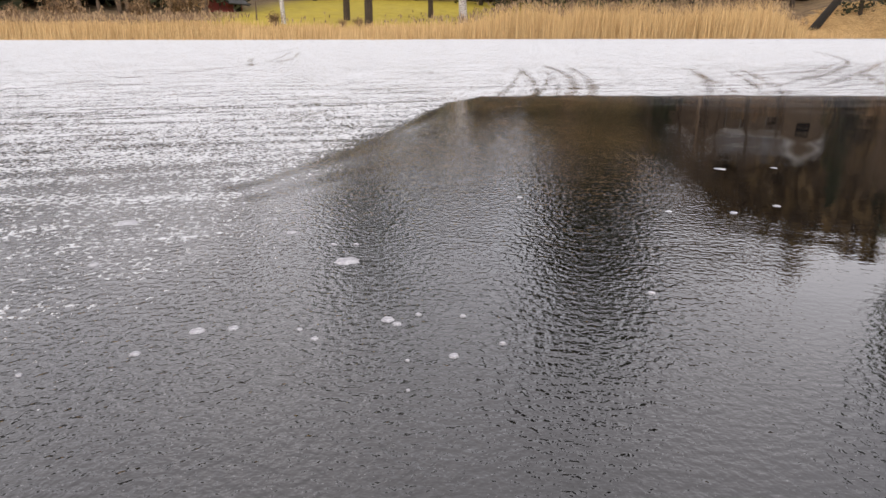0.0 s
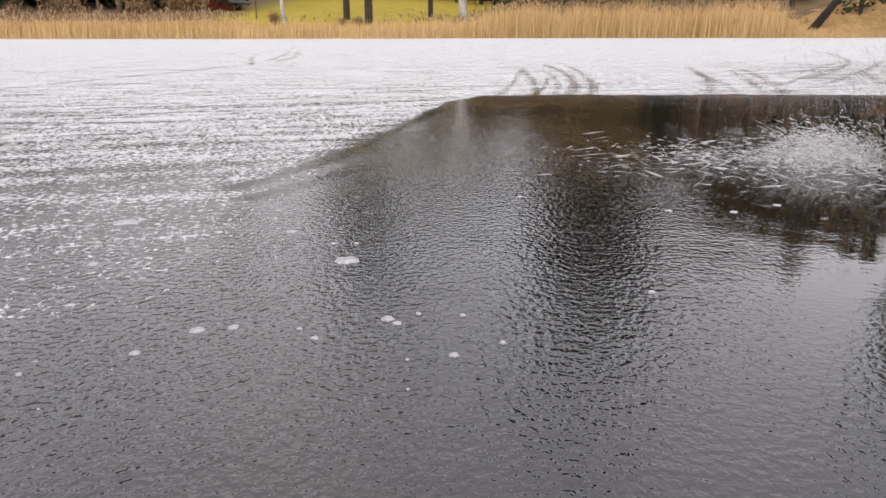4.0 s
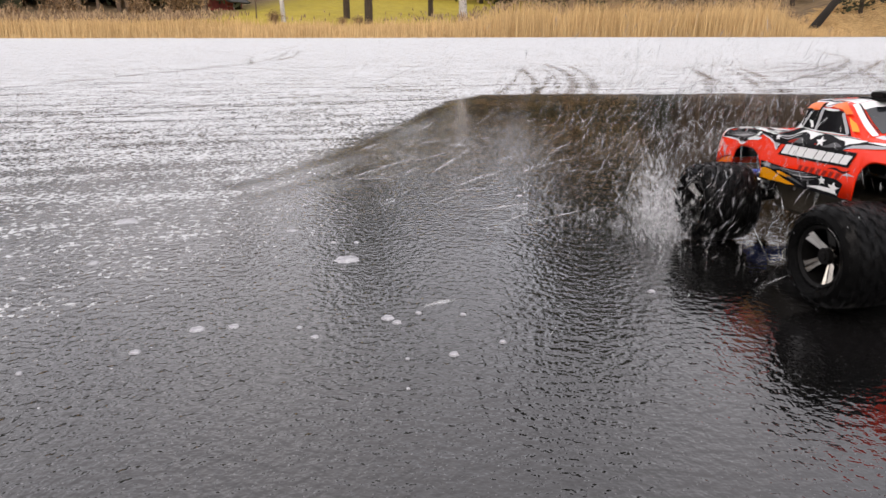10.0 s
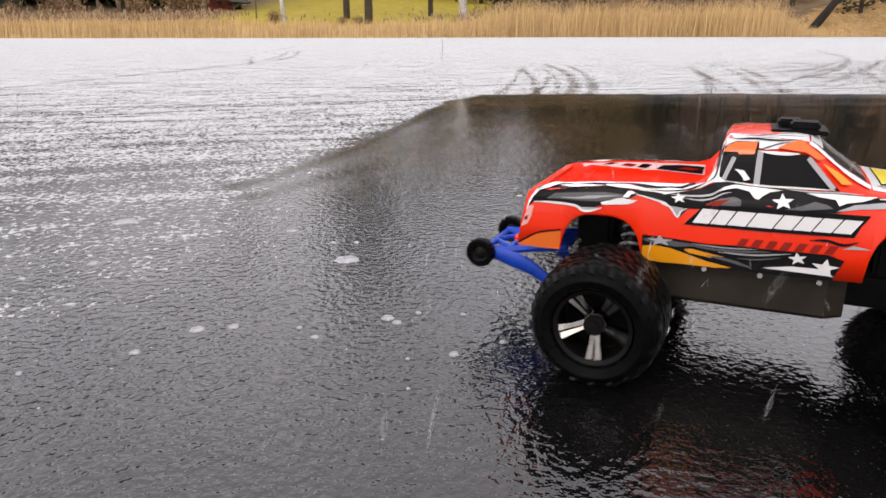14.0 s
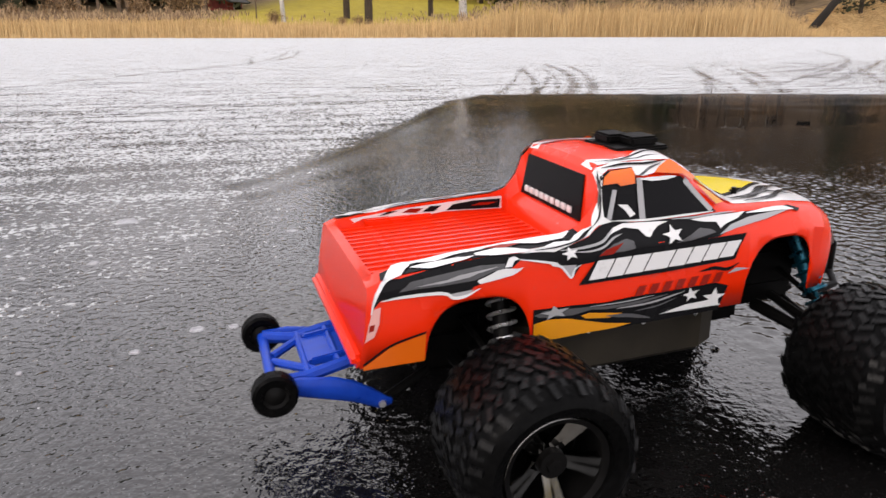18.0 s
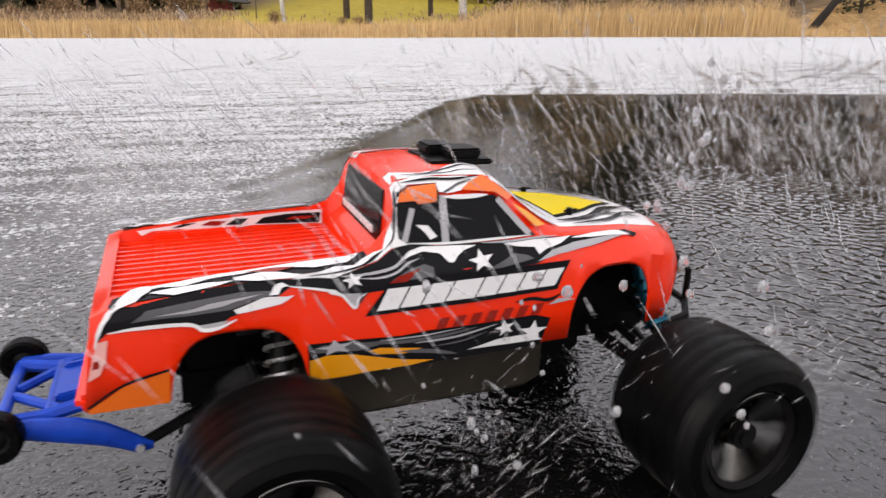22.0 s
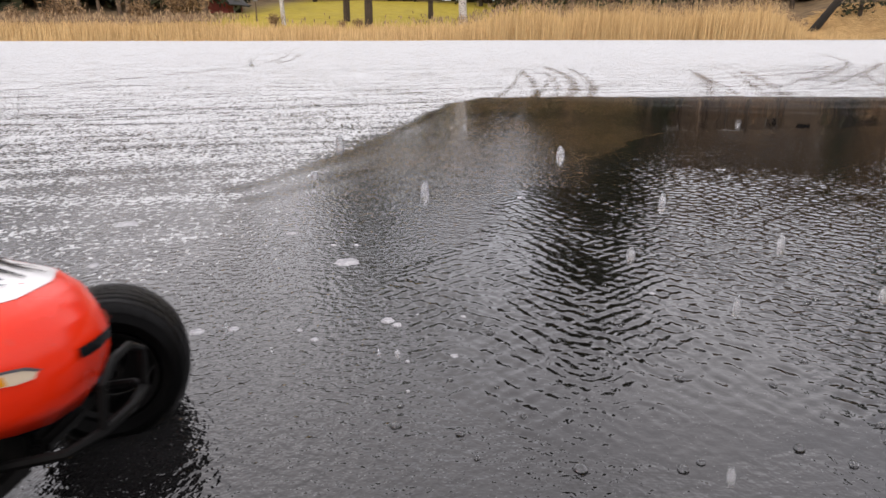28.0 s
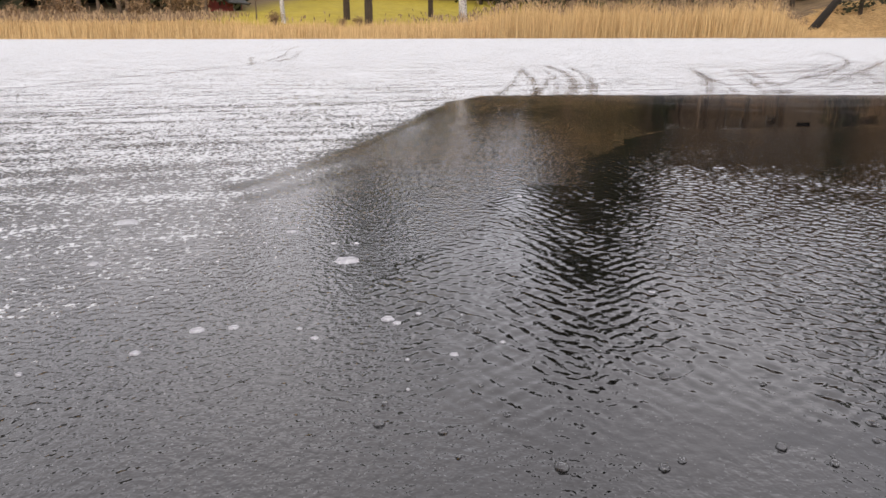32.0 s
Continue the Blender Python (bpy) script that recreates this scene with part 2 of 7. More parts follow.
# ------------------------------------------------------------ lake ice
def shore(x, y):
    """Metres beyond the lake's edge; below nought on the lake."""
    front = (y - 38.5 - 0.30 * x - 0.9 * np.sin(x * 0.23) - 0.35 * np.sin(x * 0.9 + 1)) / 1.05
    return np.maximum(front, np.hypot(x, y) - 78)


def land_height(x, y):
    d = shore(x, y)
    up = np.clip((d + 1.0) / 3.0, 0, 1)
    z = -0.45 + 0.62 * up * up * (3 - 2 * up)
    far = np.clip(d - 2, 0, None)
    z = z + 0.085 * np.minimum(far, 60) + 0.012 * np.clip(far - 60, 0, None)
    side = np.clip((x - 12) / 22, 0, 1)
    z = z + side * 0.15 * np.clip(far - 6, 0, 50)
    bank = np.clip((x / np.maximum(y, 1.0) - 0.49) / 0.06, 0, 1) * (y > 5)
    z = z + 1.5 * bank * np.clip(d / 6, 0, 1)
    return z + np.clip(far / 10, 0, 1) * 0.35 * fbm(x, y, 0.09, 2.0)


def track_distance(x, y, line):
    best = np.full_like(x, 1e9)
    for (ax, ay), (bx, by) in zip(line, line[1:]):
        dx, dy = bx - ax, by - ay
        k = np.clip(((x - ax) * dx + (y - ay) * dy) / (dx * dx + dy * dy), 0, 1)
        best = np.minimum(best, np.hypot(x - ax - k * dx, y - ay - k * dy))
    return best


def curve(line, steps=8):
    """A smooth line through a few points."""
    p = [Vector(a) for a in line]
    p = [p[0] * 2 - p[1]] + p + [p[-1] * 2 - p[-2]]
    out = []
    for a, b, c, d in zip(p, p[1:], p[2:], p[3:]):
        for i in range(steps):
            t = i / steps
            out.append(tuple(0.5 * (2 * b + (c - a) * t + (2 * a - 5 * b + 4 * c - d) * t * t + (3 * b - a - 3 * c + d) * t ** 3)))
    return out + [tuple(p[-2])]


TRACKS = [
    (0.022, 0.85, [(0.26, 3.42), (0.41, 4.22), (0.63, 5.76)]), (0.030, 0.9, [(0.67, 6.15), (0.59, 4.78), (0.52, 3.99), (0.43, 3.30)]),
    (0.022, 0.8, [(0.41, 3.30), (0.57, 3.99), (0.71, 4.78)]), (0.040, 1.0, [(0.98, 6.83), (0.94, 5.5), (0.78, 4.22), (0.65, 3.59), (0.56, 3.2)]),
    (0.032, 0.9, [(1.15, 6.47), (1.02, 5.12), (0.84, 3.99), (0.66, 3.2)]), (0.022, 0.7, [(0.53, 3.33), (0.72, 4.49), (0.85, 5.95)]),
    (0.040, 0.75, [(2.14, 6.15), (1.77, 4.78), (1.26, 3.3)]), (0.040, 0.75, [(2.38, 5.95), (1.94, 4.49), (1.52, 3.3)]),
    (0.045, 0.75, [(2.5, 5.95), (2.05, 4.49), (1.66, 3.4)]), (0.030, 0.6, [(1.94, 5.5), (1.61, 3.99), (1.38, 3.3)]),
    (0.050, 0.55, [(6.99, 13.6), (5.12, 9.22), (4.0, 7.1), (3.17, 5.76), (2.45, 4.78)]), (0.04, 0.6, [(2.55, 5.5), (3.08, 5.95), (4.36, 7.85)]),
    (0.030, 0.9, [(-1.83, 6.83), (-2.45, 9.22), (-2.33, 9.45)]), (0.035, 0.8, [(-1.94, 7.85), (-2.22, 9.96), (-2.63, 12.26)]),
    (0.035, 0.8, [(-1.78, 7.69), (-1.96, 9.45), (-2.46, 12.26)]), (0.030, 0.6, [(-4.5, 9.7), (-2.46, 9.96), (-1.29, 11.5)]),
    (0.030, 0.5, [(-2.2, 2.0), (-1.46, 2.31), (-1.03, 2.66), (-0.54, 2.99), (0.04, 3.33)]), (0.035, 0.5, [(-2.5, 3.3), (-1.0, 3.75), (0.4, 4.1), (2.2, 4.3)]),
    (0.05, 0.45, [(-4.6, 5.0), (-2.0, 5.9), (0.2, 6.5), (3.5, 6.4)]), (0.08, 0.4, [(-8, 9.0), (-2.0, 13.0), (4, 14.5), (12, 14)]),
    (0.035, 0.5, [(1.968, 4.143), (2.921, 5.53), (4.046, 7.149), (5.184, 9.317), (5.5, 10.4), (5.1, 10.9)]), (0.030, 0.4, [(2.2, 4.1), (3.2, 5.5), (4.45, 7.3), (5.6, 9.3)]), (0.035, 0.4, [(2.649, 4.24), (3.373, 5.703), (5.118, 8.274)]),
    (0.05, 0.6, [(-2.376, 3.794), (-2.229, 4.801), (-1.98, 6.515), (-1.846, 8.87)]), (0.024, 0.6, [(-1.682, 2.661), (-1.12, 2.878), (-0.44, 2.974), (0.015, 3.187)]), (0.06, 0.6, [(-3.595, 11.309), (-2.879, 12.043), (-3.577, 17.805)]),
    (0.10, 0.35, [(-9, 15.0), (0.0, 19.0), (9, 18.0)]), (0.06, 0.7, [(-5.2, 8.2), (-4.9, 8.0), (-4.85, 7.7)]),
]
WIPED = [(0.020, 0.85, [(-0.40, 1.30), (-0.351, 1.39), (-0.29, 1.572), (-0.213, 1.805), (-0.144, 2.102), (-0.077, 2.44), (0.038, 2.925), (0.205, 3.367)]),
         (0.026, 0.8, [(-0.34, 1.22), (-0.301, 1.273), (-0.217, 1.425), (-0.132, 1.536), (-0.045, 1.609), (0.053, 1.805), (0.124, 2.005)]),
         (0.060, 0.9, [(-0.065, 1.805), (-0.006, 1.874), (0.073, 1.949)]), (0.016, 0.6, [(-0.30, 1.50), (-0.20, 1.72), (-0.10, 1.98), (0.02, 2.12)])]
# pale strokes that the tyres drew across the skin of melt water
STROKES = [(0.020, [(-0.143, 2.09), (0.029, 2.237), (0.298, 2.528)]), (0.024, [(-0.118, 2.281), (0.091, 2.44), (0.325, 2.765)]), (0.026, [(-0.05, 2.565), (0.144, 2.702), (0.349, 2.974)]),
           (0.014, [(-0.132, 1.927), (0.06, 2.04), (0.271, 2.141)]), (0.012, [(-0.006, 1.75), (0.116, 1.874), (0.255, 2.005)]), (0.020, [(-0.02, 2.80), (0.20, 2.93), (0.50, 3.10)]),
           (0.016, [(-0.14, 2.00), (0.05, 2.13), (0.30, 2.30)]), (0.018, [(-0.13, 2.18), (0.07, 2.34), (0.30, 2.62)]), (0.05, [(0.85, 3.05), (1.25, 2.92), (1.9, 2.95)]), (0.04, [(1.0, 2.80), (1.4, 2.70), (1.9, 2.62)]), (0.03, [(1.2, 3.2), (1.6, 3.0), (2.2, 2.9)])]


def lake_ice():
    inner = np.radians(np.linspace(-46, 46, 470))
    outer = np.radians(np.linspace(46, 314, 70))[1:-1]
    ang = np.concatenate([inner, outer])
    rad = 0.12 * (150 / 0.12) ** (np.arange(420) / 419)
    A, Rr = np.meshgrid(ang, rad)
    X, Y = (np.sin(A) * Rr), (np.cos(A) * Rr)
    xf, yf = X.ravel(), Y.ravel()
    # the melt pool's edge runs away from the stand, then turns along the far side
    ky = [0.0, 0.40, 0.66, 0.81, 1.0, 1.3, 1.6, 1.98, 2.47, 3.05, 3.3]
    kx = [-0.60, -0.52, -0.46, -0.41, -0.345, -0.306, -0.243, -0.168, -0.088, 0.015, 0.17]
    wob = 0.04 * fbm(xf, yf, 4.0, 1.0)
    far_edge = 3.39 + 0.03 * xf + 0.05 * fbm(xf, yf, 2.5, 3.0) * np.clip(xf, 0.2, 2)
    s = np.minimum(xf - np.interp(yf, ky, kx) + wob, (far_edge - yf) * 0.8)
    # behind the stand the pool runs out in a ragged edge
    behind = np.clip(-yf / 1.5, 0, 1)
    s = s + behind * (0.8 * fbm(xf, yf, 0.5, 8.0) - 0.15 * np.clip(yf + 0.6, -6, 0))
    s = np.minimum(s, np.minimum(yf + 6.5, 7.5 - xf) + 1.6 * fbm(xf, yf, 0.35, 6.0))
    outside = np.clip(0.5 - (s - 0.13 * np.clip((1.4 - yf) / 0.5, 0, 1)) / np.where(yf > 2.4, 0.05, 0.24), 0, 1)
    cover = np.interp(yf, [0.3, 0.55, 0.8, 1.1, 1.5, 2.2, 3.2, 5, 9, 20], [0.02, 0.27, 0.36, 0.42, 0.50, 0.61, 0.68, 0.73, 0.77, 0.81])
    back = np.interp(np.hypot(xf, yf), [0.5, 1.6, 4, 9, 20], [0.0, 0.30, 0.60, 0.80, 0.84]) * np.clip((0.32 - yf) / 0.3, 0, 1)
    cover = np.maximum(np.where(yf < 0.3, 0.0, cover), back) * outside
    right = np.clip((xf - 1.9) / 2.5, 0, 1) * np.clip(1 - (yf - 3.2) / 5, 0, 1)
    cover = cover * (1 - 0.55 * right)
    for width, depth, line in TRACKS:
        d = track_distance(xf, yf, curve(line))
        cover = cover * (1 - 0.42 * depth * np.exp(-(d / (0.85 * width)) ** 2 * 0.9) * (0.75 + 0.5 * fbm(xf, yf, 9, width * 90)))
    film = np.exp(-(s / np.where(s > 0, 0.13, 0.24)) ** 2) * np.clip((yf - 0.5) / 0.8, 0, 1) * np.clip(1.25 - yf / 3.6, 0.12, 1) * 0.60
    film = np.clip(film + 0.50 * np.clip(-s / 0.3, 0, 1) * np.clip((yf - 0.35) / 0.9, 0.1, 1) + 0.3 * np.exp(-((s + 0.03) / 0.09) ** 2) * np.clip((yf - 1.9) / 0.5, 0, 1) * (xf < 0.35), 0, 1)
    # grey wash over the pool's left half, standing in for reflected sky
    film = np.clip(film + 0.15 * np.clip((0.05 - xf) / 0.40, 0, 1) * np.clip(1.4 - yf / 2.0, 0, 1) * np.clip((yf - 0.30) / 0.35, 0.25, 1), 0, 1)
    film = np.clip(film + 0.46 * np.clip((xf - 0.55) / 0.8, 0, 1) * np.clip((yf - 2.80) / 0.45, 0, 1) * np.clip((3.6 - yf) / 0.2, 0, 1) * (0.8 + 0.5 * fbm(xf * 0.35, yf * 1.6, 4.0, 2.0)), 0, 1)
    for width, line in STROKES:
        d = track_distance(xf, yf, curve(line))
        film = np.clip(film + 0.30 * np.exp(-(d / (0.5 * width)) ** 2) * (0.8 + 0.5 * fbm(xf, yf, 6.0, width * 99)), 0, 1)
    for width, depth, line in WIPED:
        d = track_distance(xf, yf, curve(line))
        film = film * (1 - depth * np.exp(-(d / width) ** 2))
        cover = cover * (1 - 0.9 * np.exp(-(d / width) ** 2))
    smooth_water = np.clip((xf - 0.10 - 0.22 * yf) / 0.30 + 0.35 * fbm(xf, yf, 2.0, 5.0), 0, 1)
    still = np.clip((xf - 0.05 - 0.25 * yf) / 0.14, 0, 1)
    pebble = np.clip(1.0 - 0.50 * smooth_water - 0.62 * still * np.clip((yf - 0.45) / 0.3, 0.35, 1), 0.06, 1) * np.clip(1.15 - (yf - 1.4) / 1.6, 0.38, 1) * (1 + np.clip((0.85 - yf) / 0.4, 0, 1) * (0.6 - 0.45 * np.clip((xf + 0.05) / 0.20, 0, 1)))
    ripple = (0.12 + 0.55 * np.clip((xf + 0.15) / 0.5, 0, 1) * np.clip(1.6 - yf / 1.4, 0.08, 1)) * (1 - 0.90 * still) + 0.45 * np.exp(-((xf - 0.08) / 0.25) ** 2) * np.clip((yf - 1.7) / 0.5, 0, 1)
    z = 0.0012 * fbm(xf, yf, 3.0, 7.0)
    n_a, n_r = len(ang), len(rad)
    verts = [(0.0, 0.0, 0.0)] + list(zip(xf.tolist(), yf.tolist(), z.tolist()))
    faces = [(0, 1 + (k + 1) % n_a, 1 + k) for k in range(n_a)]
    for r in range(n_r - 1):
        a, b = 1 + r * n_a, 1 + (r + 1) * n_a
        faces += [(a + k, a + (k + 1) % n_a, b + (k + 1) % n_a, b + k) for k in range(n_a)]
    pad = lambda v: np.concatenate([[0.0], v])
    ob = sheet("lake_ice", verts, faces, ICE, {"snow": pad(cover), "film": pad(film), "pebble": pad(pebble), "ripple": pad(ripple)}, smooth=True)
    tagged(ob, "wet black lake ice with thin wind-blown snow and tyre tracks", "ice", kind="structure")


lake_ice()


def land():
    rad = np.concatenate([[0.5, 12, 22], np.linspace(27, 110, 110), 110 * 1.16 ** np.arange(1, 20)])
    ang = np.radians(np.concatenate([np.linspace(-50, 50, 260), np.linspace(50, 310, 90)[1:-1]]))
    A, Rr = np.meshgrid(ang, rad)
    xf, yf = (np.sin(A) * Rr).ravel(), (np.cos(A) * Rr).ravel()
    d = shore(xf, yf)
    z = land_height(xf, yf)
    lawn = np.clip((d - 5.5) / 3, 0, 1) * np.clip((xf + 17 + 0.1 * yf) / 4, 0, 1) * np.clip((17 - xf) / 6, 0, 1)
    wood = np.clip(np.maximum((-18 - xf) / 4 + np.clip((d - 8) / 8, 0, 1), np.maximum((xf - 16) / 6, (d - 48) / 10)), 0, 1) * np.clip((d - 4) / 4, 0, 1)
    n_a, n_r = len(ang), len(rad)
    verts = list(zip(xf.tolist(), yf.tolist(), z.tolist()))
    faces = [tuple(range(n_a))[::-1]]
    for r in range(n_r - 1):
        a, b = r * n_a, (r + 1) * n_a
        faces += [(a + k, a + (k + 1) % n_a, b + (k + 1) % n_a, b + k) for k in range(n_a)]
    ob = sheet("ground", verts, faces, LAND, {"lawn": lawn, "wood": wood}, smooth=True)
    tagged(ob, "grassy bank and meadow rising from the lake", "ground", kind="structure")


land()


def ground_at(x, y):
    return float(land_height(np.array([float(x)]), np.array([float(y)]))[0])


# ------------------------------------------------------------ the model truck
# its own space: x forward from the rear axle, y to its left, z up from the ice
REAR_Y, FRONT_Y, WHEEL_Z, BASE = 0.1275, 0.1335, 0.0530, 0.270


def arch(x, middle, half, top, base):
    u = abs(x - middle) / half
    return base if u >= 1 else base + (top - base) * (1 - u ** 3.2) ** 0.5


def hem(x):
    """Height of the shell's lower edge, with the two wheel arches cut into it."""
    base = 0.0895 if x < 0.24 else 0.0930
    return max(base, arch(x, -0.0142, 0.0362, 0.1265, 0.0885), arch(x, 0.2285, 0.0350, 0.1385, 0.0915))


def blend(x, table):
    xs = [row[0] for row in table]
    return [float(np.interp(x, xs, [row[i] for row in table])) for i in range(1, len(table[0]))]


# x, then y and z of: shoulder, rail or sill, inner rail or window head, roof edge, roof, centre
SHELL = [
    (-0.092, 0.0775, 0.1360, 0.0745, 0.1410, 0.062, 0.1425, 0.060, 0.1425, 0.030, 0.1425, 0.1425),
    (-0.0845, 0.0778, 0.1385, 0.0745, 0.1440, 0.062, 0.1455, 0.060, 0.1425, 0.030, 0.1425, 0.1425),
    (-0.0835, 0.0778, 0.1385, 0.0745, 0.1442, 0.062, 0.1458, 0.0605, 0.1385, 0.030, 0.1385, 0.1385),
    (-0.020, 0.0780, 0.1425, 0.0750, 0.1505, 0.0615, 0.1525, 0.0600, 0.1395, 0.030, 0.1395, 0.1395),
    (0.052, 0.0775, 0.1440, 0.0740, 0.1535, 0.0600, 0.1560, 0.0585, 0.1405, 0.030, 0.1405, 0.1405),
    (0.0640, 0.0772, 0.1450, 0.0725, 0.1555, 0.0595, 0.1600, 0.0575, 0.1408, 0.030, 0.1408, 0.1408),
    (0.0660, 0.0772, 0.1450, 0.0722, 0.1560, 0.0595, 0.1620, 0.0570, 0.1500, 0.030, 0.1500, 0.1500),
    (0.0740, 0.0772, 0.1460, 0.0705, 0.1575, 0.0600, 0.1720, 0.0530, 0.1570, 0.030, 0.1570, 0.1570),
    (0.0785, 0.0772, 0.1465, 0.0695, 0.1580, 0.0600, 0.1850, 0.0490, 0.1910, 0.030, 0.1930, 0.1940),
    (0.0830, 0.0772, 0.1468, 0.0690, 0.1585, 0.0600, 0.1875, 0.0490, 0.1965, 0.030, 0.1985, 0.1990),
    (0.110, 0.0770, 0.1470, 0.0690, 0.1590, 0.0605, 0.1885, 0.0495, 0.1980, 0.030, 0.2005, 0.2012),
    (0.141, 0.0765, 0.1470, 0.0695, 0.1600, 0.0610, 0.1875, 0.0500, 0.1968, 0.030, 0.1995, 0.2003),
    (0.148, 0.0765, 0.1470, 0.0695, 0.1605, 0.0620, 0.1825, 0.0520, 0.1925, 0.030, 0.1960, 0.1968),
    (0.166, 0.0760, 0.1470, 0.0690, 0.1610, 0.0650, 0.1685, 0.0560, 0.1775, 0.030, 0.1820, 0.1830),
    (0.190, 0.0755, 0.1465, 0.0670, 0.1590, 0.0610, 0.1620, 0.0520, 0.1638, 0.030, 0.1655, 0.1660),
    (0.200, 0.0750, 0.1460, 0.0660, 0.1580, 0.0600, 0.1608, 0.0500, 0.1625, 0.030, 0.1635, 0.1640),
    (0.245, 0.0740, 0.1445, 0.0640, 0.1550, 0.0560, 0.1580, 0.0460, 0.1598, 0.028, 0.1612, 0.1618),
    (0.278, 0.0720, 0.1400, 0.0630, 0.1490, 0.0540, 0.1525, 0.0440, 0.1545, 0.026, 0.1560, 0.1565),
    (0.296, 0.0705, 0.1300, 0.0640, 0.1390, 0.0560, 0.1430, 0.0440, 0.1455, 0.026, 0.1475, 0.1480),
    (0.305, 0.0700, 0.1240, 0.0640, 0.1290, 0.0560, 0.1320, 0.0440, 0.1345, 0.026, 0.1360, 0.1365),
]


def half_width(x):
    return float(np.interp(x, [-0.092, 0.0, 0.12, 0.20, 0.26, 0.305], [0.0800, 0.0805, 0.0795, 0.0775, 0.0745, 0.0710]))


def section(x):
    """Half of the shell's cross-section at x: points from the hem up to the middle."""
    y0, low = half_width(x), hem(x)
    s = blend(x, SHELL)
    pts = [(y0, low), (y0 + 0.0006, max(0.113, low + 0.002)), (s[0], max(s[1], low + 0.003)), (s[2], s[3]), (s[4], s[5]), (s[6], s[7]), (s[8], s[9]), (0.0, s[10])]
    return pts


def bent(x, y, z):
    """Rounds the nose in plan and rakes the tail."""
    k = min(max((x - 0.235) / 0.07, 0), 1)
    x = x - 0.030 * k * k * (abs(y) / 0.07) ** 2.2 + 0.004 * k * k
    x = x - k * k * 0.006 * min(max((0.118 - z) / 0.02, -1), 1) * 0.5
    z = z - k * k * 0.008 * max(0.0, 1 - (abs(y) / 0.062) ** 2) * min(max((0.130 - z) / 0.02, 0), 1)
    if x < -0.06:
        x += 0.0075 * (z - 0.091) / 0.05 * min(1.0, (-0.06 - x) / 0.025)
    return Vector((x, y, z))


def side_point(x, z, side, lift):
    pts = section(x)[:6]
    zs, ys = [p[1] for p in pts], [p[0] for p in pts]
    y = float(np.interp(z, zs[:5] + [max(zs[5], zs[4] + 1e-4)], ys))
    p = bent(x, y * side, z)
    return p + Vector((0, side * lift, lift * (1.0 if z > 0.1415 else 0)))


def top_point(x, y, lift):
    pts = section(x)[3:][::-1]
    z = float(np.interp(abs(y), [p[0] for p in pts], [p[1] for p in pts]))
    nose = min(max((x - 0.275) / 0.02, 0), 1)
    glass = 0.6 if 0.142 < x < 0.192 else nose
    return bent(x, y, z) + Vector((lift * glass, 0, lift))


def flat_shape(polygon, step=0.007):
    """A polygon in two dimensions, cut small enough to lie on a curved shell."""
    bm = bmesh.new()
    bm.faces.new([bm.verts.new((a, b, 0)) for a, b in polygon])
    bm.normal_update()
    bmesh.ops.triangulate(bm, faces=bm.faces[:], ngon_method="EAR_CLIP")
    for axis in (0, 1):
        lo, hi = min(p[axis] for p in polygon), max(p[axis] for p in polygon)
        k = lo + step
        while k < hi:
            n = Vector((1, 0, 0)) if axis == 0 else Vector((0, 1, 0))
            bmesh.ops.bisect_plane(bm, geom=bm.verts[:] + bm.edges[:] + bm.faces[:], plane_co=n * k, plane_no=n)
            k += step
    return bm


def decal(name, polygon, material, parent, where="side", sides=(-1,), level=1, label=""):
    """A painted field of the livery, a hair above the shell."""
    for side in sides:
        bm = flat_shape(polygon)
        for v in bm.verts:
            a, b = v.co.x, v.co.y
            v.co = side_point(a, b, side, 0.00035 * level) if where == "side" else top_point(a, b * -side, 0.0004 * level)
        bmesh.ops.recalc_face_normals(bm, faces=bm.faces[:])
        part(name, bm, material, parent, label)


def ribbon(line, width, taper=True):
    """A polygon along a bent line."""
    p = [Vector(a) for a in curve(line, 5)]
    left, right = [], []
    for i, a in enumerate(p):
        d = (p[min(i + 1, len(p) - 1)] - p[max(i - 1, 0)]).normalized()
        w = width * 0.5 * (min(1.0, 0.25 + 3 * min(i, len(p) - 1 - i) / len(p)) if taper else 1)
        n = Vector((-d.y, d.x)) * w
        left.append(tuple(a + n))
        right.append(tuple(a - n))
    return left + right[::-1]


def star(cx, cz, r, turn=0.0, squash=1.0):
    return [(cx + (r if i % 2 == 0 else r * 0.42) * math.cos(turn + i * math.pi / 5 + math.pi / 2) * squash,
             cz + (r if i % 2 == 0 else r * 0.42) * math.sin(turn + i * math.pi / 5 + math.pi / 2)) for i in range(10)]


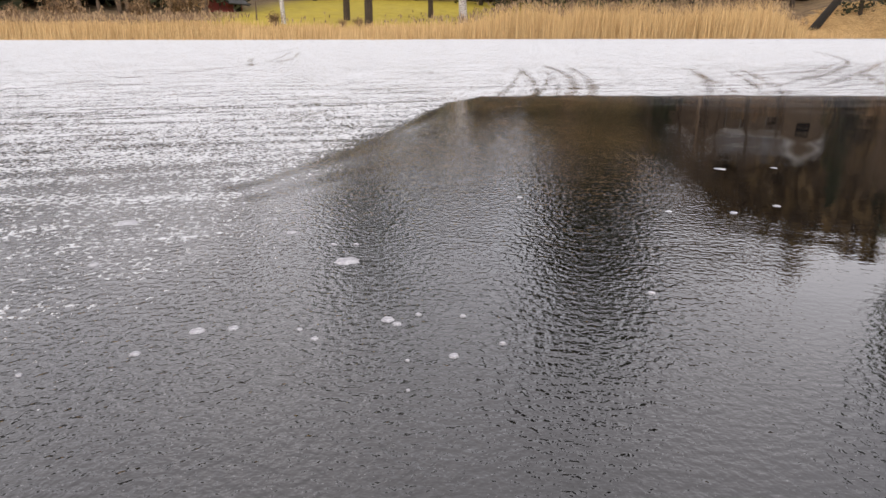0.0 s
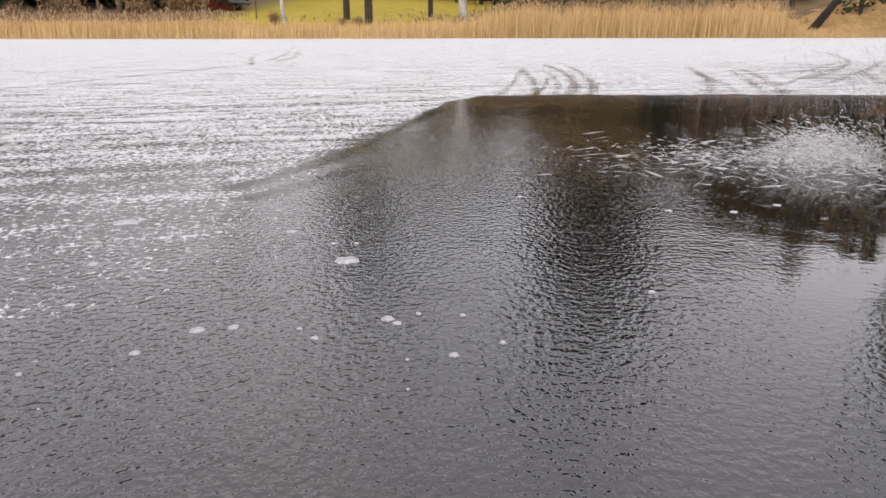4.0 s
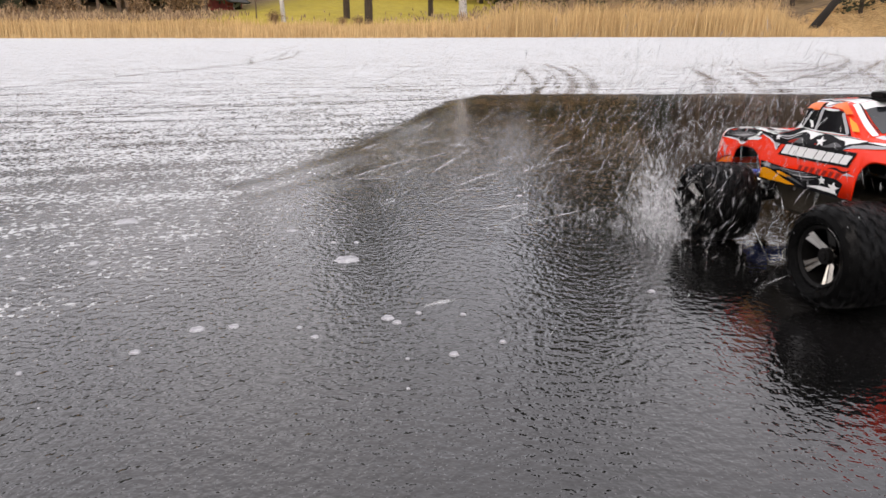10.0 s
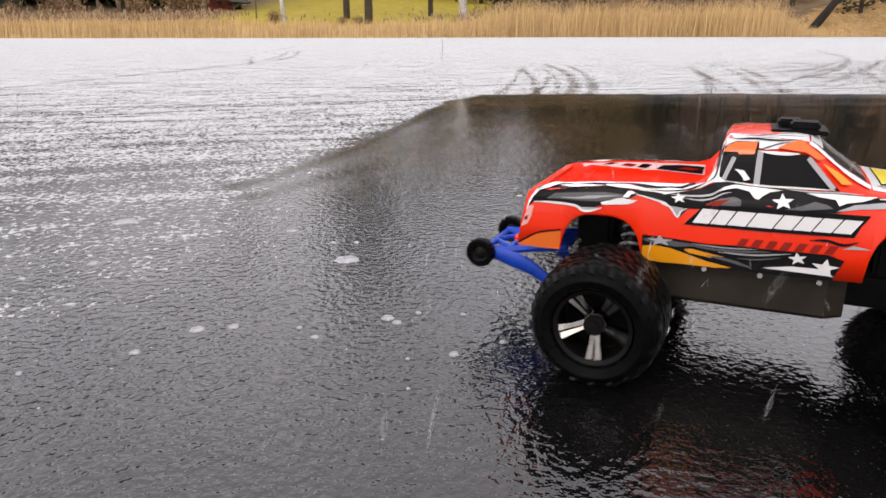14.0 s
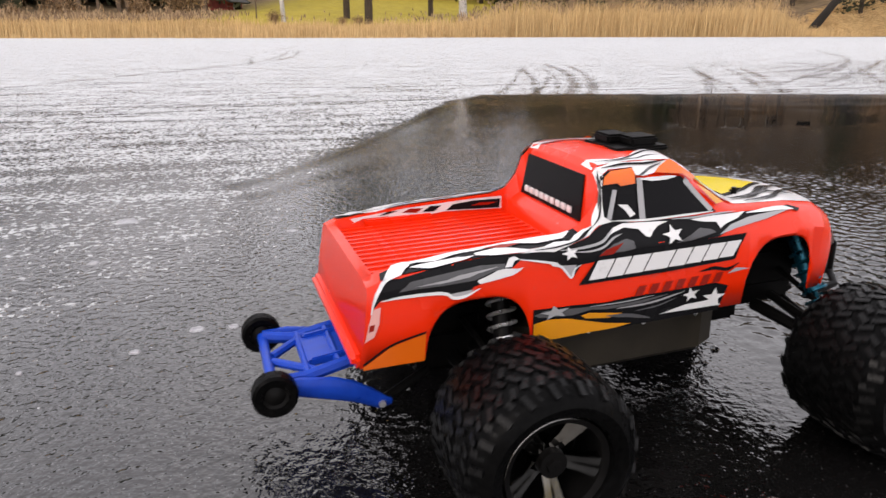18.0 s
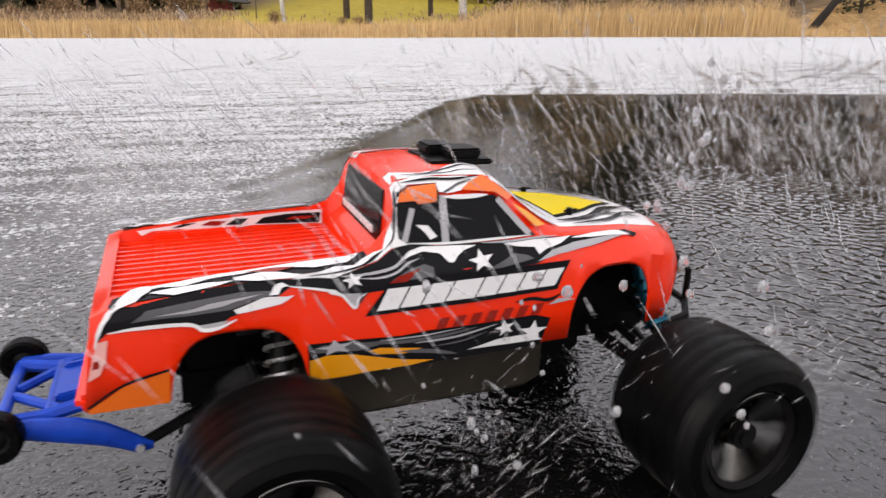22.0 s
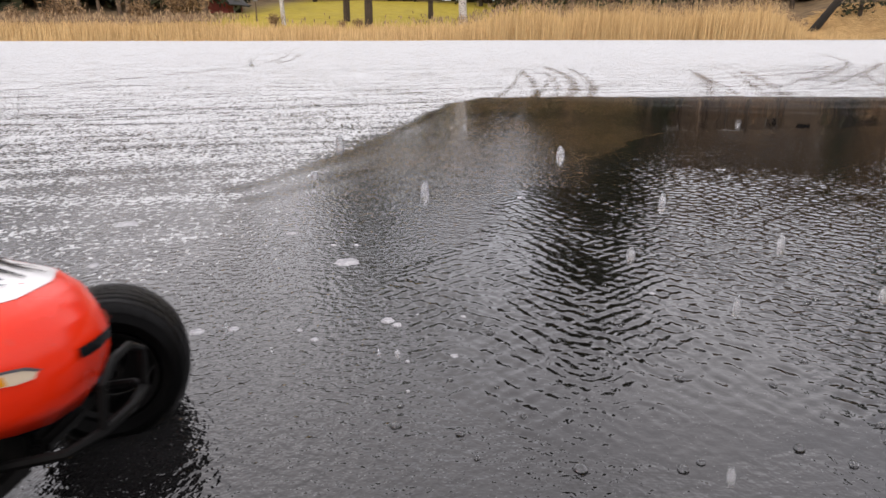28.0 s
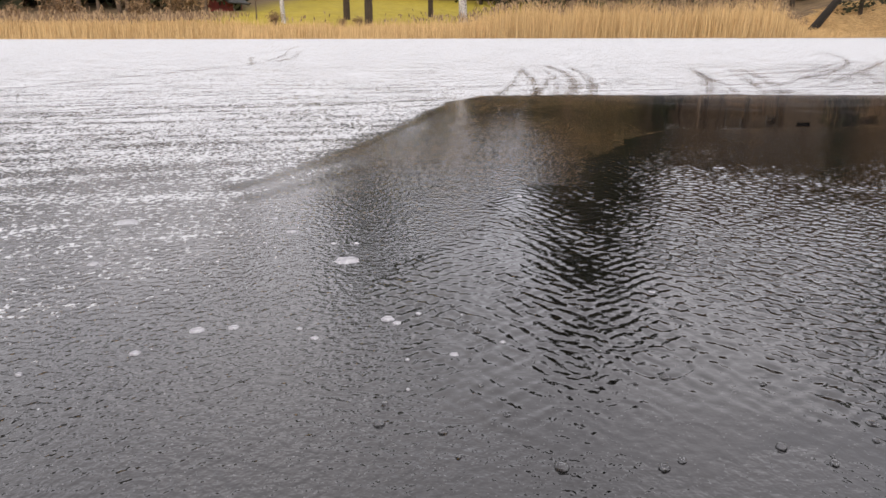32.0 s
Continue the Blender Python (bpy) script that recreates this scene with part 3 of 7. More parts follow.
def wheel_parts(parent, side):
    """One wheel about its own middle: tyre with moulded lugs, and a five-spoked rim under it."""
    bm = bmesh.new()
    lathe(bm, [(0.004, 0.030), (0.0085, 0.030), (0.0085, -0.030), (0.004, -0.030)], 20, True)
    wheel = part("wheel", bm, PLASTIC, parent, "spinning wheel with black tyre and chrome rim")
    w = 0.0380
    bm = bmesh.new()
    lathe(bm, [(0.0325, w - 0.006), (0.0350, w - 0.0005), (0.042, w + 0.0028), (0.0475, w - 0.0002), (0.0512, w - 0.005), (0.0528, w - 0.011), (0.0538, 0.014), (0.0542, 0.0), (0.0538, -0.014),
               (0.0528, -w + 0.011), (0.0512, -w + 0.005), (0.0475, -w + 0.0002), (0.042, -w - 0.0028), (0.0350, -w + 0.0005), (0.0325, -w + 0.006)], 48, True)
    tyre = part("tyre", bm, RUBBER, wheel, "wet black rubber tyre with chunky lugs")
    bm = bmesh.new()
    count = 40
    for i in range(count):
        for row, (y, wide, rr, lean) in enumerate([(-0.0335, 0.0090, 0.0507, 14), (-0.0240, 0.0090, 0.0532, -24), (-0.0144, 0.0092, 0.0543, 30), (-0.0048, 0.0092, 0.0548, -30), (0.0048, 0.0092, 0.0548, 30), (0.0144, 0.0092, 0.0543, -30), (0.0240, 0.0090, 0.0532, 24), (0.0335, 0.0090, 0.0507, -14)]):
            a = (i + 0.5 * (row % 2) + 0.12 * row) / count * math.tau
            y += 0.0015 * (1 if (i + row) % 2 else -1)
            m = Matrix.Rotation(a, 4, "Y") @ Matrix.Translation((0, y, rr)) @ Matrix.Rotation(radians(lean), 4, "Z") @ (Matrix.Rotation(radians(-34 if y > 0 else 34), 4, "X") if abs(y) > 0.029 else Matrix())
            box(bm, -0.0019, 0.0019, -wide / 2, wide / 2, -0.0024, 0.0007, 0, m)
    part("tread", bm, TREAD, wheel, "rows of rubber lugs")
    bm = bmesh.new()
    lathe(bm, [(0.0345, w - 0.004), (0.0330, w - 0.003), (0.0312, w - 0.005), (0.0295, w - 0.014), (0.0290, -w + 0.004), (0.0325, -w + 0.002), (0.0325, -w + 0.006), (0.0318, 0.0), (0.0325, w - 0.006)], 40, True)
    lathe(bm, [(0.001, side * (w - 0.034)), (0.029, side * (w - 0.034))], 32)
    part("rim_barrel", bm, PLASTIC, wheel, "dark inside of the rim")
    bm = bmesh.new()
    lathe(bm, [(0.0338, side * (w - 0.0034)), (0.0326, side * (w - 0.0024)), (0.0308, side * (w - 0.0046)), (0.0312, side * (w - 0.0070))], 40)
    y_face = side * (w - 0.017)
    for i in range(5):
        for off in (-6.5, 6.5):
            a0, a1 = i * math.tau / 5 + radians(off * 1.9), i * math.tau / 5 + radians(off * 1.1)
            p0, p1 = Vector((0.0075 * math.sin(a0), y_face, 0.0075 * math.cos(a0))), Vector((0.0303 * math.sin(a1), y_face + side * 0.008, 0.0303 * math.cos(a1)))
            tube(bm, [p0, p0.lerp(p1, 0.5) + Vector((0, side * 0.001, 0)), p1], [0.0036, 0.0032, 0.0046], 5)
    lathe(bm, [(0.001, y_face + side * 0.005), (0.009, y_face + side * 0.004), (0.0105, y_face), (0.0095, y_face - side * 0.012), (0.001, y_face - side * 0.012)], 24)
    bmesh.ops.recalc_face_normals(bm, faces=bm.faces[:])
    part("rim", bm, CHROME, wheel, "dark chrome five-spoked rim")
    bm = bmesh.new()
    lathe(bm, [(0.0005, y_face + side * 0.011), (0.0048, y_face + side * 0.011), (0.0052, y_face + side * 0.004)], 6)
    part("wheel_nut", bm, PLASTIC, wheel)
    return wheel


def spring(bm, a, b, radius, turns, wire):
    a, b = Vector(a), Vector(b)
    d = (b - a).normalized()
    u = d.orthogonal().normalized()
    w = d.cross(u)
    n = int(turns * 10)
    tube(bm, [a.lerp(b, i / n) + (u * math.cos(i / 10 * math.tau) + w * math.sin(i / 10 * math.tau)) * radius for i in range(n + 1)], wire, 5)
    return bm


def model_truck():
    truck = new("model_truck")
    truck.empty_display_size = 0.05
    tagged(truck, "red and black radio-controlled monster truck on wet ice", "toy truck")

    # shell
    xs = sorted(set([round(x, 4) for x in np.arange(-0.092, 0.3051, 0.004)] + [r[0] for r in SHELL] + [-0.0503, -0.0501, -0.049, -0.047, -0.044, 0.0155, 0.019, 0.021, 0.0218, 0.0221, 0.1932, 0.1936, 0.195, 0.198, 0.258, 0.2615, 0.2632, 0.2636, 0.305]))
    bm = bmesh.new()
    rows = []
    for x in xs:
        half = section(x)
        ring = [bm.verts.new(bent(x, -y, z)) for y, z in half] + [bm.verts.new(bent(x, y, z)) for y, z in half[-2::-1]]
        rows.append(ring)
    for a, b in zip(rows, rows[1:]):
        for k in range(len(a) - 1):
            bm.faces.new((a[k], a[k + 1], b[k + 1], b[k]))
    bm.faces.new(rows[0][::-1])
    # the blunt front below the hood, swelling forward between the lamps
    last = rows[-1]
    grid = []
    for k in range(2, len(last) - 2):
        up = last[k].co.copy()
        low = bent(0.305, up.y * 1.04, 0.0930)
        swell = 1 - min(1.0, abs(up.y) / 0.070) ** 4
        col = [bm.verts.new(up)]
        for v in (0.25, 0.5, 0.75, 1.0):
            p = up.lerp(low, v)
            p.x += swell * 0.0085 * math.sin(math.pi * (0.15 + 0.72 * v)) - 0.0035 * swell * (v > 0.9)
            col.append(bm.verts.new(p))
        grid.append(col)
    for a, b in zip(grid, grid[1:]):
        for k in range(4):
            bm.faces.new((a[k], a[k + 1], b[k + 1], b[k]))
    bmesh.ops.remove_doubles(bm, verts=bm.verts[:], dist=0.0003)
    bmesh.ops.recalc_face_normals(bm, faces=bm.faces[:])
    shell = part("body_shell", bm, RED, truck, "glossy red pickup body shell with black, white and yellow flames")
    mod = shell.modifiers.new("skin", "SOLIDIFY")
    mod.thickness, mod.offset, mod.material_offset = 0.0012, -1, 1
    # inner skin is black: the shade inside the arches is put into its colour
    shell.data.materials.append(PLASTIC)

    # ribs on the bed floor
    rib = None
    for i in range(13):
        y = -0.054 + i * 0.009
        if rib is None:
            b2 = bmesh.new()
            box(b2, -0.080, 0.063, -0.0021, 0.0021, -0.0016, 0.0012, 0.0009, Matrix.Translation((0, 0, 0.1398)) @ Matrix.Rotation(radians(-0.85), 4, "Y"))
            rib = part("bed_rib", b2, RED, truck)
            rib.location.y = y
        else:
            again(rib, truck, Matrix.Translation((0, y, 0)))
    for y in (-0.0635, 0.0635):
        b2 = bmesh.new()
        box(b2, -0.055, 0.0, y * 0.915 - 0.003, y * 0.915 + 0.003, 0.1370, 0.1452, 0.0015)
        part("bed_rail_cap", b2, RED, truck)

    b2 = bmesh.new()
    box(b2, -0.0965, -0.0860, -0.0785, 0.0785, 0.0905, 0.0995, 0.0030)
    part("tail_bumper", b2, RED, truck)

    # livery
    both = (-1, 1)
    decal("flame", [(-0.0880, 0.1290), (-0.0868, 0.1383), (-0.0795, 0.1433), (-0.0702, 0.1459), (-0.0569, 0.1474), (-0.0301, 0.1497), (-0.0011, 0.1516), (0.0249, 0.1503), (0.0386, 0.1500), (0.0509, 0.1518),
                    (0.0641, 0.1549), (0.0746, 0.1600), (0.0814, 0.1631), (0.1024, 0.1602), (0.1245, 0.1602), (0.1470, 0.1602), (0.1714, 0.1597), (0.1932, 0.1582), (0.2218, 0.1572), (0.2420, 0.1570), (0.2513, 0.1543),
                    (0.2459, 0.1530), (0.2400, 0.1556), (0.2189, 0.1530), (0.1960, 0.1520), (0.1815, 0.1503), (0.1674, 0.1450), (0.1201, 0.1430), (0.0764, 0.1403), (0.0577, 0.1393), (0.0514, 0.1312), (0.0455, 0.1374),
                    (0.0356, 0.1420), (0.0149, 0.1468), (0.0078, 0.1425), (-0.0030, 0.1386), (-0.0180, 0.1350), (-0.0238, 0.1305), (-0.0319, 0.1300), (-0.0391, 0.1337), (-0.0661, 0.1345), (-0.0828, 0.1338)],
          BLACK_P, shell, sides=both, level=1.8, label="black flame band")
    decal("flame_gloss", [(-0.0685, 0.1374), (-0.0586, 0.1418), (-0.0380, 0.1441), (-0.0129, 0.1465), (0.0034, 0.1457), (0.0049, 0.1433), (-0.0101, 0.1410), (-0.0176, 0.1389), (-0.0388, 0.1380), (-0.0558, 0.1380)], GREY_P, shell, sides=both, level=2.7)
    decal("flame_gloss", [(-0.0560, 0.1395), (-0.0380, 0.1412), (-0.0160, 0.1432), (0.0000, 0.1444), (-0.0150, 0.1418), (-0.0380, 0.1396)], SILVER_P, shell, sides=both, level=3.5)
    decal("flame_edge", ribbon([(-0.0890, 0.1260), (-0.0876, 0.1340), (-0.0850, 0.1400), (-0.0774, 0.1443), (-0.0626, 0.1475), (-0.0555, 0.1485)], 0.0022), WHITE_P, shell, sides=both, level=4.4)
    decal("flame_edge", [(-0.0566, 0.1478), (-0.0499, 0.1486), (-0.0260, 0.1508), (-0.0140, 0.1514), (-0.0302, 0.1496), (-0.0441, 0.1481)], WHITE_P, shell, sides=both, level=3.5)
    decal("flame_edge", ribbon([(-0.0140, 0.1516), (0.0062, 0.1520), (0.0251, 0.1514), (0.0392, 0.1532)], 0.0017), WHITE_P, shell, sides=both, level=3.5)
    decal("flame_edge", [(0.0154, 0.1502), (0.0292, 0.1521), (0.0399, 0.1536), (0.0512, 0.1538), (0.0617, 0.1572), (0.0665, 0.1590), (0.0720, 0.1612), (0.0745, 0.1606), (0.0650, 0.1556), (0.0509, 0.1518), (0.0384, 0.1486), (0.0288, 0.1498)], WHITE_P, shell, sides=both, level=3.5)
    decal("flame_line", ribbon([(0.0250, 0.1508), (0.0400, 0.1512), (0.0540, 0.1532), (0.0640, 0.1566), (0.0700, 0.1600)], 0.0010), BLACK_P, shell, sides=both, level=4.4)
    decal("flame_edge", ribbon([(-0.0828, 0.1334), (-0.0661, 0.1343), (-0.0391, 0.1336), (-0.0319, 0.1300), (-0.0238, 0.1303), (-0.0144, 0.1338)], 0.0020), WHITE_P, shell, sides=both, level=3.5)
    decal("flame_tip", [(-0.0370, 0.1322), (-0.0319, 0.1297), (-0.0238, 0.1302), (-0.0180, 0.1336), (-0.0270, 0.1330)], SILVER_P, shell, sides=both, level=2.7)
    decal("flame_edge", [(-0.0158, 0.1386), (-0.0064, 0.1414), (0.0030, 0.1426), (0.0115, 0.1416), (0.0162, 0.1419), (0.0083, 0.1389), (-0.0068, 0.1371), (-0.0142, 0.1364)], WHITE_P, shell, sides=both, level=3.5)
    decal("flame_edge", [(0.0030, 0.1430), (0.0065, 0.1482), (0.0103, 0.1490), (0.0137, 0.1470), (0.0099, 0.1463), (0.0078, 0.1430)], WHITE_P, shell, sides=both, level=4.4)
    decal("flame_edge", ribbon([(0.0137, 0.1468), (0.0279, 0.1440), (0.0415, 0.1405), (0.0455, 0.1369), (0.0500, 0.1318), (0.0525, 0.1369), (0.0570, 0.1396)], 0.0016), WHITE_P, shell, sides=both, level=3.5)
    decal("flame_tip", [(0.0400, 0.1408), (0.0540, 0.1397), (0.0505, 0.1322), (0.0462, 0.1366)], SILVER_P, shell, sides=both, level=2.7)
    decal("star", star(0.0495, 0.1462, 0.0046, 0.2, 1.4), WHITE_P, shell, sides=both, level=4.4, label="white star")
    decal("flame_line", ribbon([(0.0425, 0.1490), (0.0607, 0.1490), (0.0738, 0.1508), (0.0805, 0.1546), (0.0850, 0.1582)], 0.0016), SILVER_P, shell, sides=both, level=3.5)
    decal("flame_line", ribbon([(0.0520, 0.1470), (0.0650, 0.1462), (0.0750, 0.1480), (0.0830, 0.1522), (0.0900, 0.1540)], 0.0012), SILVER_P, shell, sides=both, level=3.5)
    decal("flame_edge", [(0.0785, 0.1535), (0.0841, 0.1578), (0.0921, 0.1601), (0.1068, 0.1594), (0.1276, 0.1584), (0.1189, 0.1563), (0.1144, 0.1535), (0.1112, 0.1503), (0.1080, 0.1509), (0.1034, 0.1557), (0.0933, 0.1575), (0.0849, 0.1556)], WHITE_P, shell, sides=both, level=3.5)
    decal("flame_gloss", [(0.0720, 0.1440), (0.0814, 0.1487), (0.0928, 0.1512), (0.0982, 0.1492), (0.0985, 0.1445), (0.0892, 0.1434)], GREY_P, shell, sides=both, level=2.7)
    decal("flame_tip", [(0.0705, 0.1424), (0.0764, 0.1462), (0.0902, 0.1492), (0.0810, 0.1424)], DARK_RED, shell, sides=both, level=3.5)
    decal("flame_edge", [(0.1450, 0.1579), (0.1659, 0.1587), (0.1843, 0.1580), (0.1950, 0.1580), (0.1856, 0.1545), (0.1741, 0.1524), (0.1690, 0.1500), (0.1662, 0.1545), (0.1552, 0.1556)], WHITE_P, shell, sides=both, level=3.5)
    decal("flame_line", ribbon([(0.1300, 0.1592), (0.1480, 0.1588), (0.1660, 0.1594), (0.1850, 0.1590)], 0.0011), SILVER_P, shell, sides=both, level=4.4)
    decal("flame_gloss", [(0.1437, 0.1486), (0.1519, 0.1523), (0.1609, 0.1505), (0.1652, 0.1482), (0.1433, 0.1448), (0.1310, 0.1444)], GREY_P, shell, sides=both, level=2.7)
    decal("flame_gloss", [(0.1674, 0.1461), (0.1832, 0.1490), (0.2120, 0.1514), (0.2345, 0.1544), (0.2409, 0.1552), (0.2202, 0.1552), (0.1971, 0.1544), (0.1792, 0.1517)], SILVER_P, shell, sides=both, level=2.7)
    decal("flame_edge", ribbon([(0.1960, 0.1568), (0.2160, 0.1566), (0.2330, 0.1560), (0.2420, 0.1545)], 0.0020), WHITE_P, shell, sides=both, level=3.5)
    decal("star", star(0.1292, 0.1497, 0.0066, 0.15, 1.3), WHITE_P, shell, sides=both, level=4.4, label="white star")
    decal("name_plate", [(0.0555, 0.1258), (0.0702, 0.1432), (0.1915, 0.1446), (0.1862, 0.1372), (0.1825, 0.1276), (0.1205, 0.1262)], BLACK_P, shell, sides=both, level=3.5, label="black slanted plate")
    x0 = 0.0625
    for i, wide in enumerate((0.0128, 0.0120, 0.0140, 0.0186, 0.0132, 0.0126, 0.0132, 0.0124)):
        z0, z1 = 0.1284 + i * 0.0003, 0.1408 + i * 0.0001
        lean = 0.0070
        decal("white_bar", [(x0, z0), (x0 + wide, z0), (x0 + wide + lean, z1), (x0 + lean, z1)], WHITE_P, shell, sides=both, level=5.3, label="plain white slanted block")
        x0 += wide + 0.0012
    for i in range(7):
        x0 = 0.0985 + i * 0.0108
        z0 = 0.1120 + i * 0.00012
        decal("dark_bar", [(x0, z0), (x0 + 0.0062, z0), (x0 + 0.0098, z0 + 0.0068), (x0 + 0.0036, z0 + 0.0068)], DARK_RED, shell, sides=both, level=2.7)
    decal("fender_flash", ribbon([(0.1520, 0.1225), (0.1640, 0.1235), (0.1760, 0.1212), (0.1860, 0.1245)], 0.0024), BLACK_P, shell, sides=both, level=3.5)
    decal("fender_flash", [(0.1760, 0.1180), (0.1960, 0.1195), (0.1830, 0.1215)], SILVER_P, shell, sides=both, level=4.4)
    # sill
    decal("skirt_flame", [(0.0225, 0.1136), (0.0531, 0.1125), (0.0764, 0.1110), (0.0981, 0.1122), (0.1207, 0.1118), (0.1667, 0.1122), (0.1785, 0.1083), (0.1741, 0.0968), (0.1721, 0.0905), (0.0879, 0.0905), (0.0407, 0.0905), (0.0228, 0.0910)], BLACK_P, shell, sides=both, level=1.8, label="black flame along the sill")
    decal("sill_patch", [(0.0230, 0.1034), (0.0331, 0.1052), (0.0474, 0.1037), (0.0775, 0.0956), (0.0977, 0.0922), (0.0840, 0.0908), (0.0600, 0.0908), (0.0405, 0.0902), (0.0232, 0.0906)], AMBER_P, shell, sides=both, level=2.7, label="amber patch on the sill")
    decal("sill_patch", [(0.0578, 0.1042), (0.0640, 0.1053), (0.0903, 0.1011), (0.0795, 0.0992), (0.0621, 0.1014)], AMBER_P, shell, sides=both, level=2.7)
    decal("skirt_flash", [(0.0228, 0.1098), (0.0308, 0.1120), (0.0553, 0.1103), (0.0765, 0.1092), (0.0597, 0.1069), (0.0514, 0.1056), (0.0270, 0.1076)], GREY_P, shell, sides=both, level=3.5)
    decal("star", star(0.0380, 0.1098, 0.0050, 0.1, 2.3), SILVER_P, shell, sides=both, level=4.4, label="pale star")
    for line, w, m in (([(0.0596, 0.1086), (0.0810, 0.1071), (0.1031, 0.1076), (0.1258, 0.1099)], 0.0022, GREY_P), ([(0.0771, 0.1010), (0.0950, 0.0986), (0.1126, 0.0942)], 0.0026, GREY_P), ([(0.0854, 0.1052), (0.1123, 0.1056), (0.1400, 0.1100)], 0.0014, SILVER_P),
                       ([(0.0640, 0.1100), (0.0900, 0.1094), (0.1150, 0.1108)], 0.0009, SILVER_P), ([(0.1000, 0.1012), (0.1180, 0.1024), (0.1330, 0.1060)], 0.0012, GREY_P)):
        decal("skirt_flash", ribbon(line, w), m, shell, sides=both, level=3.5)
    decal("star", star(0.1454, 0.1066, 0.0056, 0.2, 1.3), WHITE_P, shell, sides=both, level=4.4, label="white star")
    decal("star", star(0.1655, 0.1012, 0.0078, -0.1, 1.35), WHITE_P, shell, sides=both, level=5.3, label="white star")
    decal("skirt_flash", [(0.1202, 0.0957), (0.1414, 0.0996), (0.1611, 0.0999), (0.1735, 0.0945), (0.1518, 0.0950)], WHITE_P, shell, sides=both, level=4.4)
    decal("corner_patch", [(-0.0905, 0.0925), (-0.0739, 0.1035), (-0.0500, 0.1090), (-0.0512, 0.0905), (-0.0900, 0.0905)], ORANGE_P, shell, sides=both, level=1.8, label="orange corner patch")
    decal("corner_line", ribbon([(-0.0905, 0.0940), (-0.0739, 0.1044), (-0.0500, 0.1100)], 0.0015, False), BLACK_P, shell, sides=both, level=2.7)
    decal("tail_lamp", [(-0.0912, 0.1090), (-0.0898, 0.1201), (-0.0880, 0.1289), (-0.0827, 0.1300), (-0.0831, 0.1196), (-0.0858, 0.1120)], TAIL_P, shell, sides=both, level=2.7, label="pale tail lamp")
    decal("tail_lamp_red", [(-0.0895, 0.1155), (-0.0892, 0.1195), (-0.0862, 0.1200), (-0.0864, 0.1160)], DARK_RED, shell, sides=both, level=3.5)
    # cab
    decal("cab_band", [(0.0770, 0.1640), (0.0815, 0.1610), (0.1690, 0.1612), (0.1600, 0.1700), (0.1420, 0.1872), (0.1050, 0.1885), (0.0790, 0.1850)], BLACK_P, shell, sides=both, level=1.8)
    decal("cab_corner", [(0.0790, 0.1917), (0.0812, 0.1950), (0.0830, 0.1910), (0.0800, 0.1850), (0.0788, 0.1740), (0.0790, 0.1655), (0.0850, 0.1618), (0.0745, 0.1606), (0.0690, 0.1592), (0.0712, 0.1640), (0.0770, 0.1760)], WHITE_P, shell, sides=both, level=3.5, label="white corner of the cab with grey streaks")
    decal("cab_corner_line", ribbon([(0.0812, 0.1930), (0.0788, 0.1850), (0.0776, 0.1740), (0.0755, 0.1650), (0.0705, 0.1600)], 0.0010), BLACK_P, shell, sides=both, level=4.4)
    decal("cab_corner_line", ribbon([(0.0795, 0.1900), (0.0778, 0.1800), (0.0758, 0.1700)], 0.0012), GREY_P, shell, sides=both, level=4.4)
    decal("patch_edge", [(0.0780, 0.1828), (0.0812, 0.1900), (0.0876, 0.1930), (0.1062, 0.1942), (0.1060, 0.1822), (0.0920, 0.1812)], BLACK_P, shell, sides=both, level=4.4)
    decal("pillar_patch", [(0.0798, 0.1842), (0.0822, 0.1889), (0.0880, 0.1919), (0.1049, 0.1930), (0.1048, 0.1897), (0.1036, 0.1836), (0.0924, 0.1828), (0.0905, 0.1848)], ORANGE_P, shell, sides=both, level=8, label="orange roof-side patch")
    decal("side_window", [(0.1118, 0.1860), (0.1405, 0.1854), (0.1625, 0.1618), (0.1110, 0.1610)], GLASS_P, shell, sides=both, level=3.5, label="dark side window")
    decal("window_frame", ribbon([(0.1080, 0.1600), (0.1080, 0.1740), (0.1080, 0.1880)], 0.0046, False), SILVER_P, shell, sides=both, level=4.4)
    decal("window_frame", ribbon([(0.1436, 0.1842), (0.1531, 0.1735), (0.1640, 0.1618)], 0.0038, False), SILVER_P, shell, sides=both, level=4.4)
    decal("window_frame", ribbon([(0.1085, 0.1868), (0.1232, 0.1862), (0.1370, 0.1866)], 0.0026), WHITE_P, shell, sides=both, level=5.3)
    decal("window_frame", ribbon([(0.0830, 0.1622), (0.1102, 0.1604), (0.1378, 0.1608), (0.1650, 0.1612)], 0.0014), WHITE_P, shell, sides=both, level=4.4)
    decal("quarter_window", [(0.0796, 0.1812), (0.0845, 0.1825), (0.0843, 0.1723), (0.0805, 0.1645), (0.0796, 0.1660)], GLASS_P, shell, sides=both, level=3.5)
    decal("quarter_window", [(0.0870, 0.1645), (0.0912, 0.1788), (0.1047, 0.1784), (0.1037, 0.1634), (0.0941, 0.1628)], GLASS_P, shell, sides=both, level=3.5)
    decal("window_bar", ribbon([(0.0888, 0.1815), (0.0856, 0.1722), (0.0825, 0.1632)], 0.0034, False), SILVER_P, shell, sides=both, level=4.4)
    decal("flame_edge", [(0.0902, 0.1722), (0.0974, 0.1714), (0.1030, 0.1648), (0.0985, 0.1632), (0.0955, 0.1676)], WHITE_P, shell, sides=both, level=4.4)
